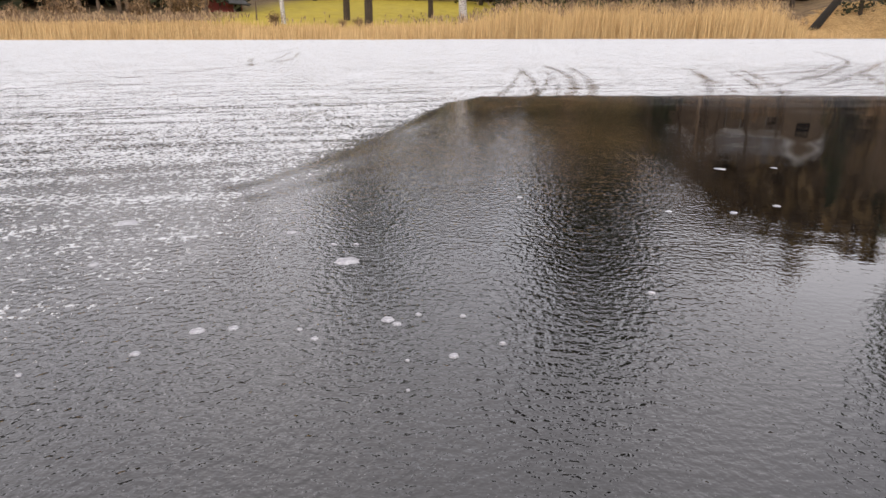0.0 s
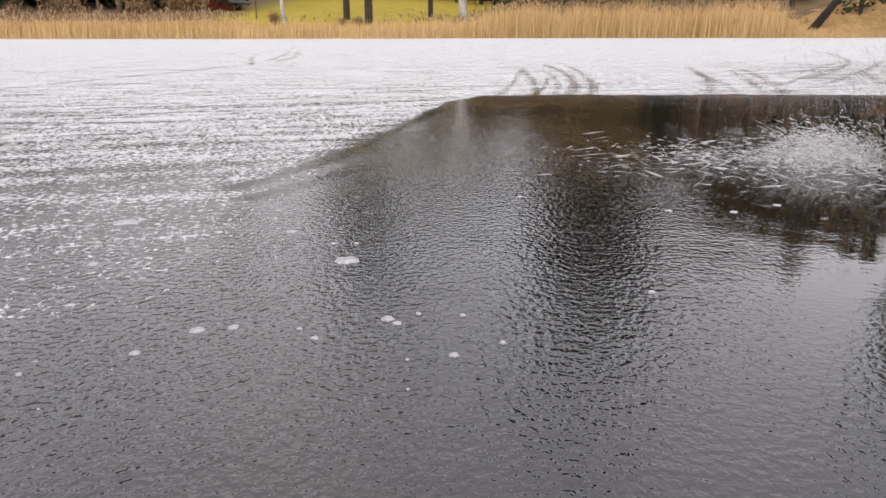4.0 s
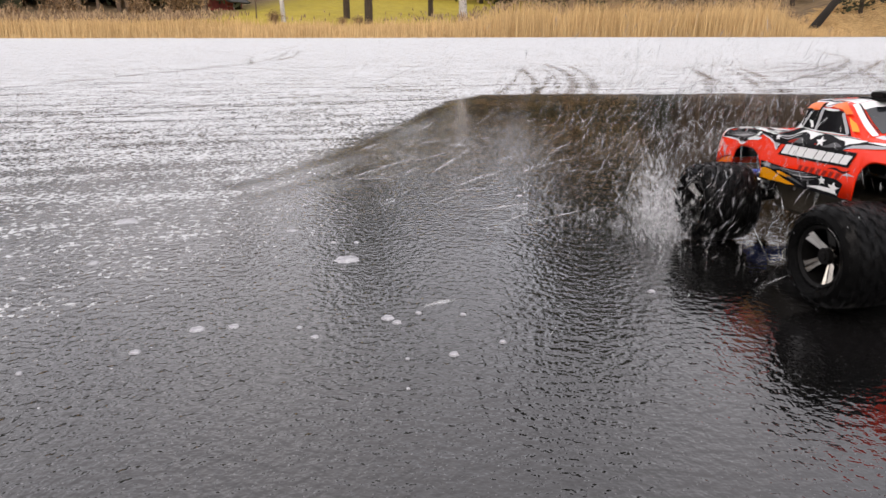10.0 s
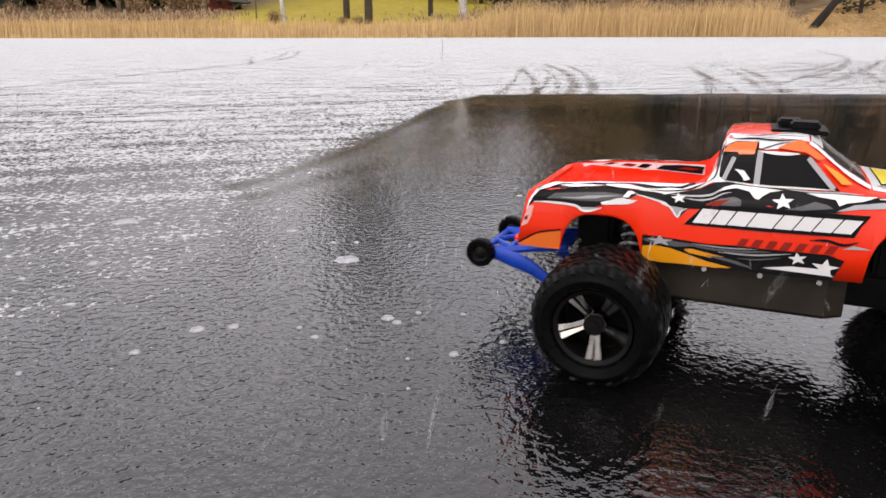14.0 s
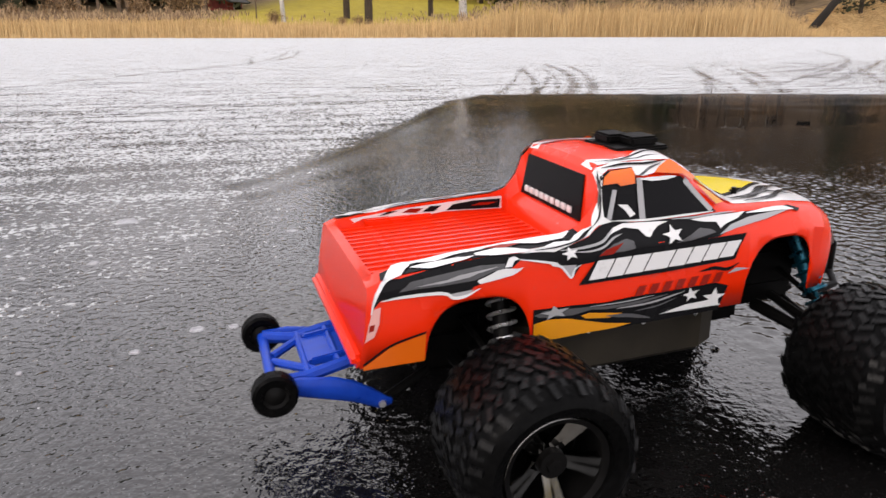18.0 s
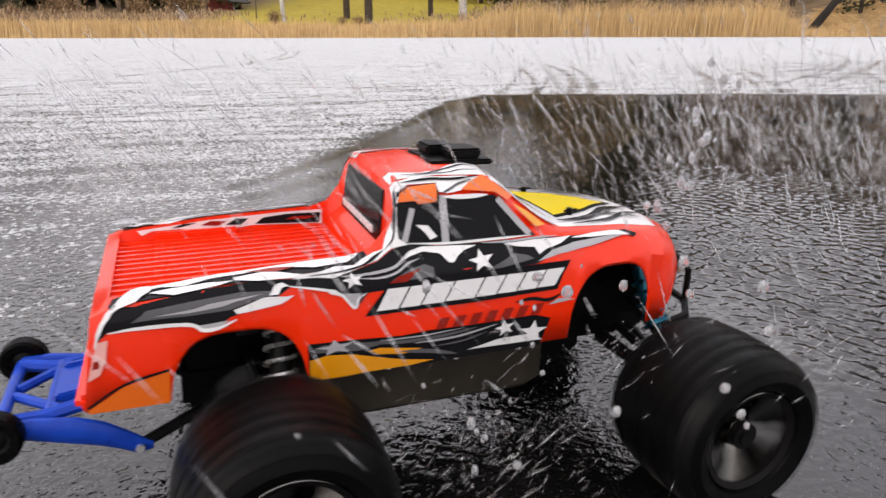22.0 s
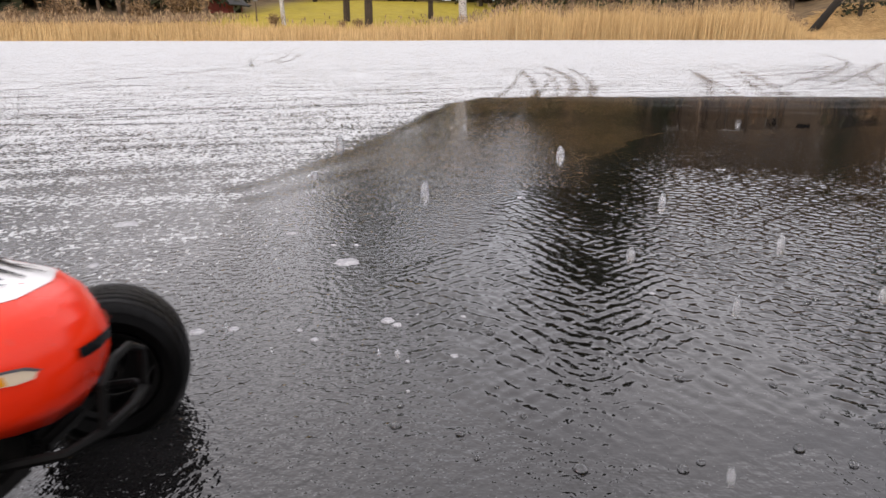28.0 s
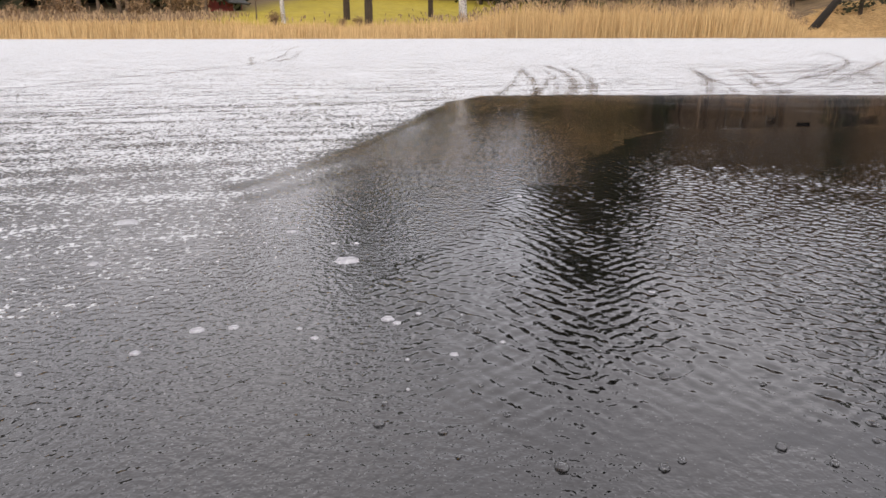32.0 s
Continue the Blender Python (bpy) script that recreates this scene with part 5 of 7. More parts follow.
def reeds():
    rng = np.random.default_rng(11)
    spans = [("reed_bed", -40, 55, 52000)]
    for name, x0, x1, count in spans:
        x = rng.uniform(x0, x1, count)
        depth = rng.gamma(1.6, 1.1, count) - 0.7
        y = 38.5 + 0.30 * x + 0.9 * np.sin(x * 0.23) + 0.35 * np.sin(x * 0.9 + 1) + depth * 1.05
        stray = (rng.random(count) < 0.04) & (x / y < 0.0)
        y = np.where(stray, y - depth - 5.5 * rng.random(count) ** 2.2, y)
        depth = np.where(stray, 3.0, depth)
        share = x / y
        tall = np.where(stray, 0.34, 1.0) * np.interp(share, [-0.7, -0.34, -0.25, -0.12, 0.02, 0.08, 0.455, 0.505, 0.7], [0.85, 0.92, 0.66, 0.70, 0.95, 1.75, 2.05, 0.55, 0.35])
        clump = 1 + 0.22 * fbm(x, y, 0.8, 4.0) + 0.12 * fbm(x, y, 3.0, 1.0)
        tall = tall * clump * rng.uniform(0.72, 1.12, count)
        thin = rng.random(count) < np.interp(depth, [-1, 0.2, 1.0], [0.05, 0.75, 1.0])
        x, y, tall, count = x[thin], y[thin], tall[thin], int(thin.sum())
        z = np.maximum(land_height(x, y), -0.02)
        lean_x, lean_y = rng.normal(0.03, 0.09, count) * tall, rng.normal(0, 0.09, count) * tall
        flat = np.interp(x / y, [0.47, 0.55], [0, 1]) * (rng.random(count) < 0.6)
        lean_x = lean_x + flat * rng.normal(0, 0.9, count)
        tall = tall * (1 - 0.55 * flat)
        width = rng.uniform(0.006, 0.013, count)
        turn = rng.uniform(-0.7, 0.7, count)
        cx, cy = np.cos(turn) * width, np.sin(turn) * width
        verts = np.empty((count, 5, 3))
        verts[:, 0] = np.stack([x - cx, y - cy, z], 1)
        verts[:, 1] = np.stack([x + cx, y + cy, z], 1)
        verts[:, 2] = np.stack([x + lean_x * 0.45 + cx * 0.8, y + lean_y * 0.45 + cy, z + tall * 0.55], 1)
        verts[:, 3] = np.stack([x + lean_x * 0.45 - cx * 0.8, y + lean_y * 0.45 - cy, z + tall * 0.55], 1)
        verts[:, 4] = np.stack([x + lean_x, y + lean_y, z + tall], 1)
        faces = []
        for i in range(count):
            b = i * 5
            faces += [(b, b + 1, b + 2, b + 3), (b + 3, b + 2, b + 4)]
        ob = sheet(name, verts.reshape(-1, 3).tolist(), faces, REED)
        tagged(ob, "dense bed of dry straw-yellow reeds along the shore", "reeds", kind="stuff")
        # plumes on every second tall stem
        keep = np.where((rng.random(count) < np.interp(x / y, [-0.3, -0.1], [0.28, 0.12])) & (tall > 0.8))[0]
        pv, pf = [], []
        for i in keep:
            tx, ty, tz = x[i] + lean_x[i], y[i] + lean_y[i], z[i] + tall[i]
            s = rng.uniform(0.12, 0.26)
            d = rng.normal(0, 0.06)
            b = len(pv)
            pv += [(tx - 0.005, ty, tz - 0.1 * s), (tx - 0.035 + d * 0.4, ty, tz + 0.45 * s), (tx + d, ty, tz + s), (tx + 0.035 + d * 0.4, ty, tz + 0.5 * s)]
            pf.append((b, b + 1, b + 2, b + 3))
        tagged(sheet("reed_plumes", pv, pf, PLUME), "brown feathery reed plumes above the stems", "reeds", kind="stuff")


reeds()


def fallen_reeds():
    """Reeds pressed flat on the bank in tussocks."""
    rng = np.random.default_rng(15)
    count = 15000
    px, d = rng.uniform(1385, 1800, count), rng.uniform(0.0, 12.0, count)
    a = np.arctan((px - 784) / 1225 * 0.955)
    far = (38.5 + 0.9 * d) / (np.cos(a) - 0.30 * np.sin(a)) + 0.6 * np.sin(px * 0.05)
    x, y = far * np.sin(a), far * np.cos(a)
    hump = 0.25 * np.clip(np.sin(x * 1.3 + 0.6 * np.sin(y * 2)) * np.sin(y * 1.1), 0, 1)
    z = np.maximum(land_height(x, y), 0) + hump + rng.uniform(0, 0.12, count)
    turn = rng.normal(0.2, 0.5, count) + np.pi * (rng.random(count) < 0.5)
    ln = rng.uniform(0.4, 1.1, count)
    dx, dy, dz = np.cos(turn) * ln, np.sin(turn) * ln * 0.6, rng.normal(0.0, 0.10, count)
    w = 0.018
    v = np.stack([np.stack([x, y, z - w], 1), np.stack([x + dx * 0.5, y + dy * 0.5, z + 0.10], 1), np.stack([x + dx, y + dy, z + dz], 1), np.stack([x + dx * 0.5, y + dy * 0.5, z + 0.10 + 2 * w], 1)], 1).reshape(-1, 3)
    tagged(sheet("fallen_reeds", v.tolist(), [(i, i + 1, i + 2, i + 3) for i in range(0, len(v), 4)], REED), "flattened straw-coloured reeds lying on the bank", "reeds", kind="stuff")


fallen_reeds()


def leaf_cloud(rng, centres, spread, count, size, flat=0.6):
    """Many small bent leaf cards about a set of centres."""
    c = centres[rng.integers(0, len(centres), count)]
    p = c + rng.normal(0, 1, (count, 3)) * spread
    a = rng.normal(0, 1, (count, 3))
    a[:, 2] *= flat
    a /= np.linalg.norm(a, axis=1)[:, None]
    b = np.cross(a, rng.normal(0, 1, (count, 3)))
    b /= np.linalg.norm(b, axis=1)[:, None]
    s = rng.uniform(0.5, 1.2, count)[:, None] * size
    verts = np.stack([p - a * s, p + b * s * 0.45, p + a * s, p - b * s * 0.45], 1)
    return verts.reshape(-1, 3)


def cards(verts):
    return [(i, i + 1, i + 2, i + 3) for i in range(0, len(verts), 4)]


def spruce(tall, seed):
    rng = np.random.default_rng(seed)
    tree = new("spruce_tree")
    tagged(tree, "tall dark green spruce on the far bank", "tree", "spruces on the far bank")
    bm = bmesh.new()
    tube(bm, [(0, 0, -0.3), (0, 0, tall * 0.5), (0, 0, tall * 0.98)], [tall * 0.014, tall * 0.009, 0.02], 7)
    part("trunk", bm, BARK, tree)
    centres = []
    z = tall * rng.uniform(0.06, 0.12)
    while z < tall * 0.99:
        reach = tall * 0.155 * (1 - z / tall) ** 0.8 + 0.12
        for k in range(rng.integers(6, 9)):
            a = rng.uniform(0, math.tau)
            r = reach * rng.uniform(0.65, 1.15)
            for t in (0.3, 0.6, 0.85, 1.0):
                centres.append((math.cos(a) * r * t, math.sin(a) * r * t, z - r * 0.35 * t * t))
        z += tall * rng.uniform(0.022, 0.034)
    centres = np.array(centres)
    v = leaf_cloud(rng, centres, 0.20, len(centres) * 3, 0.34, 0.5)
    crown = sheet("crown", v.tolist(), cards(v), NEEDLES, parent=tree)
    return tree


def pine(tall, seed, bark=None):
    rng = np.random.default_rng(seed)
    tree = new("pine_tree")
    tagged(tree, "tall pine with a high crown on the far bank", "tree", "pines on the far bank")
    bm = bmesh.new()
    bend = rng.uniform(-0.4, 0.4)
    tube(bm, [(0, 0, -0.3), (bend * 0.4, 0, tall * 0.4), (bend, 0.1, tall * 0.93)], [0.27, 0.21, 0.05], 9)
    centres = []
    for k in range(34):
        t = rng.uniform(0.42, 0.97)
        a, r = rng.uniform(0, math.tau), tall * 0.17 * (1.15 - t) * rng.uniform(0.5, 1.3) + 0.5
        base = Vector((bend * t, 0.1 * t, tall * t * 0.95))
        tip = base + Vector((math.cos(a) * r, math.sin(a) * r, r * rng.uniform(0.05, 0.5)))
        tube(bm, [base, base.lerp(tip, 0.6) + Vector((0, 0, -0.1)), tip], [0.06, 0.035, 0.012], 4)
        for u in (0.55, 0.8, 1.0):
            centres.append(tuple(base.lerp(tip, u) + Vector((0, 0, 0.15))))
    part("trunk", bm, BARK, tree, "dark furrowed trunk")
    v = leaf_cloud(rng, np.array(centres), 0.42, 2600, 0.26, 0.8)
    sheet("crown", v.tolist(), cards(v), PINE_N, parent=tree)
    return tree


def bare_tree(tall, seed, material, thick=0.2):
    rng = np.random.default_rng(seed)
    tree = new("birch_tree" if material is BIRCH else "bare_tree")
    tagged(tree, "leafless birch with white bark" if material is BIRCH else "leafless brown tree with thin twigs", "tree", "bare trees on the far bank")
    bm = bmesh.new()
    lean = rng.normal(0, 0.03, 2) * tall
    top = Vector((lean[0], lean[1], tall * 0.92))
    tube(bm, [(0, 0, -0.3), Vector((0, 0, 0)).lerp(top, 0.5) + Vector((rng.normal(0, 0.12), 0, 0)), top], [thick, thick * 0.62, 0.025], 9)
    part("trunk", bm, material, tree)
    bm = bmesh.new()
    twigs = []
    for k in range(26):
        t = rng.uniform(0.28, 0.97)
        a = rng.uniform(0, math.tau)
        r = tall * (0.27 - 0.16 * t) * rng.uniform(0.7, 1.25)
        base = Vector((0, 0, 0)).lerp(top, t)
        tip = base + Vector((math.cos(a) * r, math.sin(a) * r, r * rng.uniform(0.5, 1.2)))
        tube(bm, [base, base.lerp(tip, 0.5) + Vector((0, 0, 0.12 * r)), tip], [thick * 0.30 * (1.1 - t), thick * 0.16 * (1.1 - t), 0.008], 4, False)
        for j in range(7):
            b = base.lerp(tip, rng.uniform(0.3, 1.0))
            q = b + Vector(rng.normal(0, 1, 3)) * r * 0.22 + Vector((0, 0, r * 0.16))
            tube(bm, [b, b.lerp(q, 0.5) + Vector((0, 0, 0.05)), q], [0.018, 0.012, 0.004], 3, False)
            twigs.append(tuple(q))
            twigs.append(tuple(b.lerp(q, 0.6)))
    limbs = part("branchwork", bm, TWIG, tree)
    v = leaf_cloud(rng, np.array(twigs), 0.36, 1400, 0.30, 1.0)
    v = v.reshape(-1, 4, 3)
    mid = v.mean(1, keepdims=True)
    ax = v[:, 2:3] - v[:, 0:1]
    side = (v[:, 1:2] - mid)
    v[:, 1:2], v[:, 3:4] = mid + side * 0.10, mid - side * 0.10
    v = v.reshape(-1, 3)
    sheet("twig_crown", v.tolist(), cards(v), TWIG, parent=tree)
    return tree


def brush(seed, tall):
    """A rounded leafless bush."""
    rng = np.random.default_rng(seed)
    bush = new("bush")
    tagged(bush, "brown leafless bush on the bank", "bush", "bushes on the bank")
    bm = bmesh.new()
    tips = []
    for k in range(26):
        a, r = rng.uniform(0, math.tau), rng.uniform(0.1, 0.65) * tall
        tip = Vector((math.cos(a) * r, math.sin(a) * r, tall * rng.uniform(0.5, 1.0)))
        tube(bm, [(0.1 * math.cos(a), 0.1 * math.sin(a), -0.2), tip * 0.5 + Vector((0, 0, 0.1)), tip], [0.035, 0.02, 0.006], 4, False)
        tips += [tuple(tip), tuple(tip * 0.75)]
    part("stem_clump", bm, TWIG, bush)
    v = leaf_cloud(rng, np.array(tips), 0.22 * tall, 900, 0.14 * tall, 1.2).reshape(-1, 4, 3)
    mid = v.mean(1, keepdims=True)
    side = v[:, 1:2] - mid
    v[:, 1:2], v[:, 3:4] = mid + side * 0.3, mid - side * 0.3
    v = v.reshape(-1, 3)
    sheet("twig_crown", v.tolist(), cards(v), BRUSH, parent=bush)
    return bush


def place(tree, x, y, turn=0.0, size=1.0):
    tree.matrix_basis = Matrix.Translation((x, y, ground_at(x, y))) @ Matrix.Rotation(turn, 4, "Z") @ Matrix.Scale(size, 4)


def set_copy(tree, x, y, turn, size):
    c = copy_thing(tree, Matrix.Translation((x, y, ground_at(x, y))) @ Matrix.Rotation(turn, 4, "Z"))
    c.scale = (size, size, size)
    return c


def woods():
    rng = random.Random(5)
    spruces = [spruce(18, 1), spruce(21, 2), spruce(15, 3)]
    bares = [bare_tree(14, 4, TWIG, 0.17), bare_tree(16, 6, TWIG, 0.2)]
    pines = [pine(19, 7), pine(17, 8)]
    for i, t in enumerate(spruces):
        place(t, *ray_place(-60 + i * 120, 66 + i * 3))
    place(bares[0], *ray_place(1250, 62))
    place(bares[1], *ray_place(1165, 64))
    # the trees that stand out against the meadow
    birch = bare_tree(15, 9, BIRCH, 0.29)
    place(birch, *ray_place(821, 47))
    birch_b = bare_tree(13, 10, BIRCH, 0.15)
    place(birch_b, *ray_place(504, 46))
    place(pines[0], *ray_place(653, 46))
    place(pines[1], *ray_place(615, 51), 1.0, 0.9)
    set_copy(pines[1], *ray_place(762, 58), 2.0, 0.8)
    place(bare_tree(13, 12, TWIG, 0.14), *ray_place(1010, 52))
    # a leaning trunk over the reeds
    leaning = bare_tree(9, 13, BARK, 0.30)
    x, y = ray_place(1428, 52.5)
    leaning.matrix_basis = Matrix.Translation((x, y, ground_at(x, y) - 0.2)) @ Matrix.Rotation(radians(29), 4, "Y")
    for limb in leaning.children:
        limb.data.materials[0] = DEEP_BARK
    tagged(leaning, "dark leaning trunk over the reeds", "tree")
    # dark wood beyond, at the left end of the bay
    for i in range(34):
        px, far = rng.uniform(-420, 430), rng.uniform(58, 92)
        set_copy(rng.choice(spruces), *ray_place(px, far), rng.uniform(0, 6.28), rng.uniform(0.7, 1.05))
    for i in range(9):
        px, far = rng.uniform(-300, 470), rng.uniform(54, 64)
        set_copy(rng.choice(bares), *ray_place(px, far), rng.uniform(0, 6.28), rng.uniform(0.7, 1.0))
    # middle: open sky between tall trees
    for px, far, size, kind in ((1040, 66, 1.25, spruces[1]), (1085, 62, 1.35, spruces[1]), (1120, 70, 1.2, spruces[0]), (1005, 66, 1.25, spruces[1]), (1150, 67, 1.2, spruces[1]), (1064, 69, 1.35, spruces[0]), (1104, 64, 1.3, spruces[1]), (1000, 74, 1.0, spruces[2]), (960, 80, 0.9, spruces[0]),
                                (560, 84, 0.9, spruces[1]), (690, 88, 0.85, spruces[0]), (735, 90, 0.8, spruces[2]), (860, 92, 0.8, spruces[1]), (905, 90, 0.85, spruces[0])):
        set_copy(kind, *ray_place(px, far), rng.uniform(0, 6.28), size)
    for i in range(30):
        px, far = rng.uniform(850, 1190), rng.uniform(72, 104)
        set_copy(rng.choice(spruces), *ray_place(px, far), rng.uniform(0, 6.28), rng.uniform(0.62, 0.9))
    # bare forked trees before the house on the slope
    forked = bare_tree(9, 14, BARK, 0.26)
    tagged(forked, "leafless dark forked tree before the house", "tree", "forked trees before the house")
    place(forked, *ray_place(1218, 70))
    for px, far, size in ((1262, 72, 1.05), (1292, 69, 0.9), (1340, 71, 1.1), (1395, 73, 0.85)):
        set_copy(forked, *ray_place(px, far), rng.uniform(0, 6.28), size)
    # a tall pine at the shore whose crown mirrors in the pool
    set_copy(pines[0], *ray_place(1760, 46), 0.6, 1.15)
    # right: brown wooded slope
    for i in range(110):
        px, far = rng.uniform(1130, 1960), rng.uniform(60, 112)
        if 1170 < px < 1500 and far < 88:
            continue
        kind = rng.choice(bares + bares + bares + bares + spruces)
        set_copy(kind, *ray_place(px, far), rng.uniform(0, 6.28), rng.uniform(0.5, 0.85))
    # the deep wood behind, too thick to count
    gen = np.random.default_rng(77)
    for name, label, mat, p0, p1, lo, hi, count in (("near_spruce_wood", "dark edge of a spruce wood behind the reeds", NEEDLES, -420, 372, 7, 13, 9000), ("far_spruce_wood", "thick dark spruce wood on the far rise", NEEDLES, -500, 1010, 9, 15, 15000), ("far_bare_wood", "thick brown leafless wood on the slope", WOODS, 985, 2100, 14, 23, 30000)):
        px, far = gen.uniform(p0, p1, count), gen.uniform(92, 124, count) - (30 if name.startswith("near") else 0)
        a = np.arctan((px - 784) / 1225 * 0.955)
        x, y = far * np.sin(a), far * np.cos(a)
        tops = lo + (hi - lo) * (0.5 + 0.5 * fbm(px * 0.02, far * 0.1, 1.0, 3.0)) * (0.75 + 0.25 * np.sin(px * 0.13))
        rise = gen.random(count) ** 0.8
        c = np.stack([x, y, land_height(x, y) + rise * tops], 1)
        v = leaf_cloud(gen, c, 0.5, count, 1.15, 1.6)
        tagged(sheet(name, v.tolist(), cards(v), mat), label, "wood", kind="stuff")
    # behind the stand, all round the lake
    for i in range(40):
        a, r = rng.uniform(radians(60), radians(300)), rng.uniform(84, 105)
        set_copy(rng.choice(spruces + bares), r * math.sin(a), r * math.cos(a), rng.uniform(0, 6.28), rng.uniform(0.7, 1.0))
    bushes = [brush(21, 1.6), brush(22, 2.1)]
    place(bushes[0], *ray_place(488, 44), 0, 0.42)
    place(bushes[1], *ray_place(1640, 66), 0, 0.7)
    for px, far, size in ((606, 44, 0.28), (635, 45, 0.24), (250, 50, 0.8), (120, 48, 0.7), (30, 47, 0.6), (330, 52, 0.9)):
        set_copy(bushes[rng.randrange(2)], *ray_place(px, far), rng.uniform(0, 6.28), size)
    for i in range(40):
        px, far = rng.uniform(1180, 1750), rng.uniform(76, 92)
        set_copy(bushes[i % 2], *ray_place(px, far), rng.uniform(0, 6.28), rng.uniform(0.9, 1.8))


woods()


def house(name, label, px, far, wide, deep, wall_h, roof_h, wall_mat, turn, windows):
    home = new(name)
    tagged(home, label, "house")
    bm = bmesh.new()
    w, d = wide / 2, deep / 2
    box(bm, -w, w, -d, d, -0.8, wall_h)
    a = [bm.verts.new(p) for p in ((-w, -d, wall_h), (-w, d, wall_h), (-w, 0, wall_h + roof_h))]
    b = [bm.verts.new(p) for p in ((w, -d, wall_h), (w, d, wall_h), (w, 0, wall_h + roof_h))]
    bm.faces.new(a)
    bm.faces.new(b[::-1])
    part("wall", bm, wall_mat, home, "", False)
    for s in (-1, 1):
        bm = bmesh.new()
        n = Vector((0, s * roof_h, d)).normalized() * 0.12
        pts = [Vector((-w - 0.4, s * (d + 0.4), wall_h - 0.4 * roof_h / d)), Vector((w + 0.4, s * (d + 0.4), wall_h - 0.4 * roof_h / d)), Vector((w + 0.4, 0, wall_h + roof_h)), Vector((-w - 0.4, 0, wall_h + roof_h))]
        lo = [bm.verts.new(p + Vector((0, 0, 0.02))) for p in pts]
        hi = [bm.verts.new(p + n + Vector((0, 0, 0.02))) for p in pts]
        bm.faces.new(lo[::-1])
        bm.faces.new(hi)
        for k in range(4):
            bm.faces.new((lo[k], lo[(k + 1) % 4], hi[(k + 1) % 4], hi[k]))
        bmesh.ops.recalc_face_normals(bm, faces=bm.faces[:])
        part("roof", bm, ROOFING, home, "", False)
    bm = bmesh.new()
    box(bm, w * 0.3, w * 0.3 + 0.7, -0.35, 0.35, wall_h + roof_h * 0.5, wall_h + roof_h + 0.8)
    part("chimney", bm, ROOFING, home, "", False)
    for wx, wz in windows:
        bm = bmesh.new()
        box(bm, wx - 0.55, wx + 0.55, -d - 0.05, -d + 0.02, wz - 0.6, wz + 0.6)
        frame_ob = part("window", bm, PALE, home, "white-framed window", False)
        bm = bmesh.new()
        box(bm, wx - 0.44, wx + 0.44, -d - 0.07, -d - 0.045, wz - 0.5, wz + 0.5)
        part("pane", bm, GLASS_P, frame_ob, "", False)
    x, y = ray_place(px, far)
    home.matrix_basis = Matrix.Translation((x, y, ground_at(x, y))) @ Matrix.Rotation(radians(turn), 4, "Z")
    return home


house("shed", "small red wooden shed with dark roof behind the meadow", 400, 61, 2.2, 2.0, 0.75, 0.75, BOARD, 75, [(0.3, 0.4)])
hillside = house("hillside_house", "brown house with dark roof and two white-edged gables", 1335, 82, 15, 6, 5.2, 2.0, BROWN_B, -22, [(-5.6, 3.6), (-2.2, 3.6), (0.2, 3.6), (2.6, 3.6)])


def gable_wing(home, x, wide, wall_h, roof_h):
    """A gabled wing before the long wall, with white bargeboards."""
    bm = bmesh.new()
    w = wide / 2
    box(bm, x - w, x + w, -5.0, -2.9, -0.8, wall_h)
    tri = [bm.verts.new(p) for p in ((x - w, -5.0, wall_h), (x + w, -5.0, wall_h), (x, -5.0, wall_h + roof_h))]
    bm.faces.new(tri)
    wing = part("wing", bm, BROWN_B, home, "", False)
    for s in (-1, 1):
        bm = bmesh.new()
        a, b = Vector((x + s * (w + 0.3), -5.3, wall_h - 0.3 * roof_h / w)), Vector((x, -5.3, wall_h + roof_h))
        up = Vector((0, 0, 0.16))
        back = Vector((0, 4.3, 0))
        pts = [a, b, b + up, a + up]
        lo, hi = [bm.verts.new(p) for p in pts], [bm.verts.new(p + back) for p in pts]
        bm.faces.new(lo)
        bm.faces.new(hi[::-1])
        for k in range(4):
            bm.faces.new((lo[k], lo[(k + 1) % 4], hi[(k + 1) % 4], hi[k]))
        bmesh.ops.recalc_face_normals(bm, faces=bm.faces[:])
        part("wing_roof", bm, ROOFING, wing, "", False)
        bm = bmesh.new()
        tube(bm, [a + Vector((0, -0.06, 0.06)), b + Vector((0, -0.06, 0.06))], 0.13, 4)
        part("bargeboard", bm, TRIM, wing, "white bargeboard", False)
    bm = bmesh.new()
    box(bm, x - 0.6, x + 0.6, -5.06, -4.98, wall_h - 1.7, wall_h - 0.4)
    part("window", bm, GLASS_P, wing, "", False)


gable_wing(hillside, 5.4, 3.6, 4.9, 2.2)
gable_wing(hillside, -4.0, 4.2, 4.7, 2.0)
bm = bmesh.new()
box(bm, -7.8, 7.8, -3.52, -3.40, 4.85, 5.10)
part("eaves_board", bm, TRIM, hillside, "white eaves board", False)


def post_sign():
    x, y = ray_place(456, 50)
    bm = bmesh.new()
    tube(bm, [(0, 0, -0.3), (0, 0, 1.5)], 0.05, 8)
    post = part("marker_post", bm, TWIG)
    tagged(post, "grey post with a white board on the bank", "post")
    bm = bmesh.new()
    box(bm, -0.17, 0.17, -0.07, -0.05, 1.25, 1.75, 0.01)
    part("board", bm, PALE, post)
    post.location = (x, y, ground_at(x, y))


post_sign()


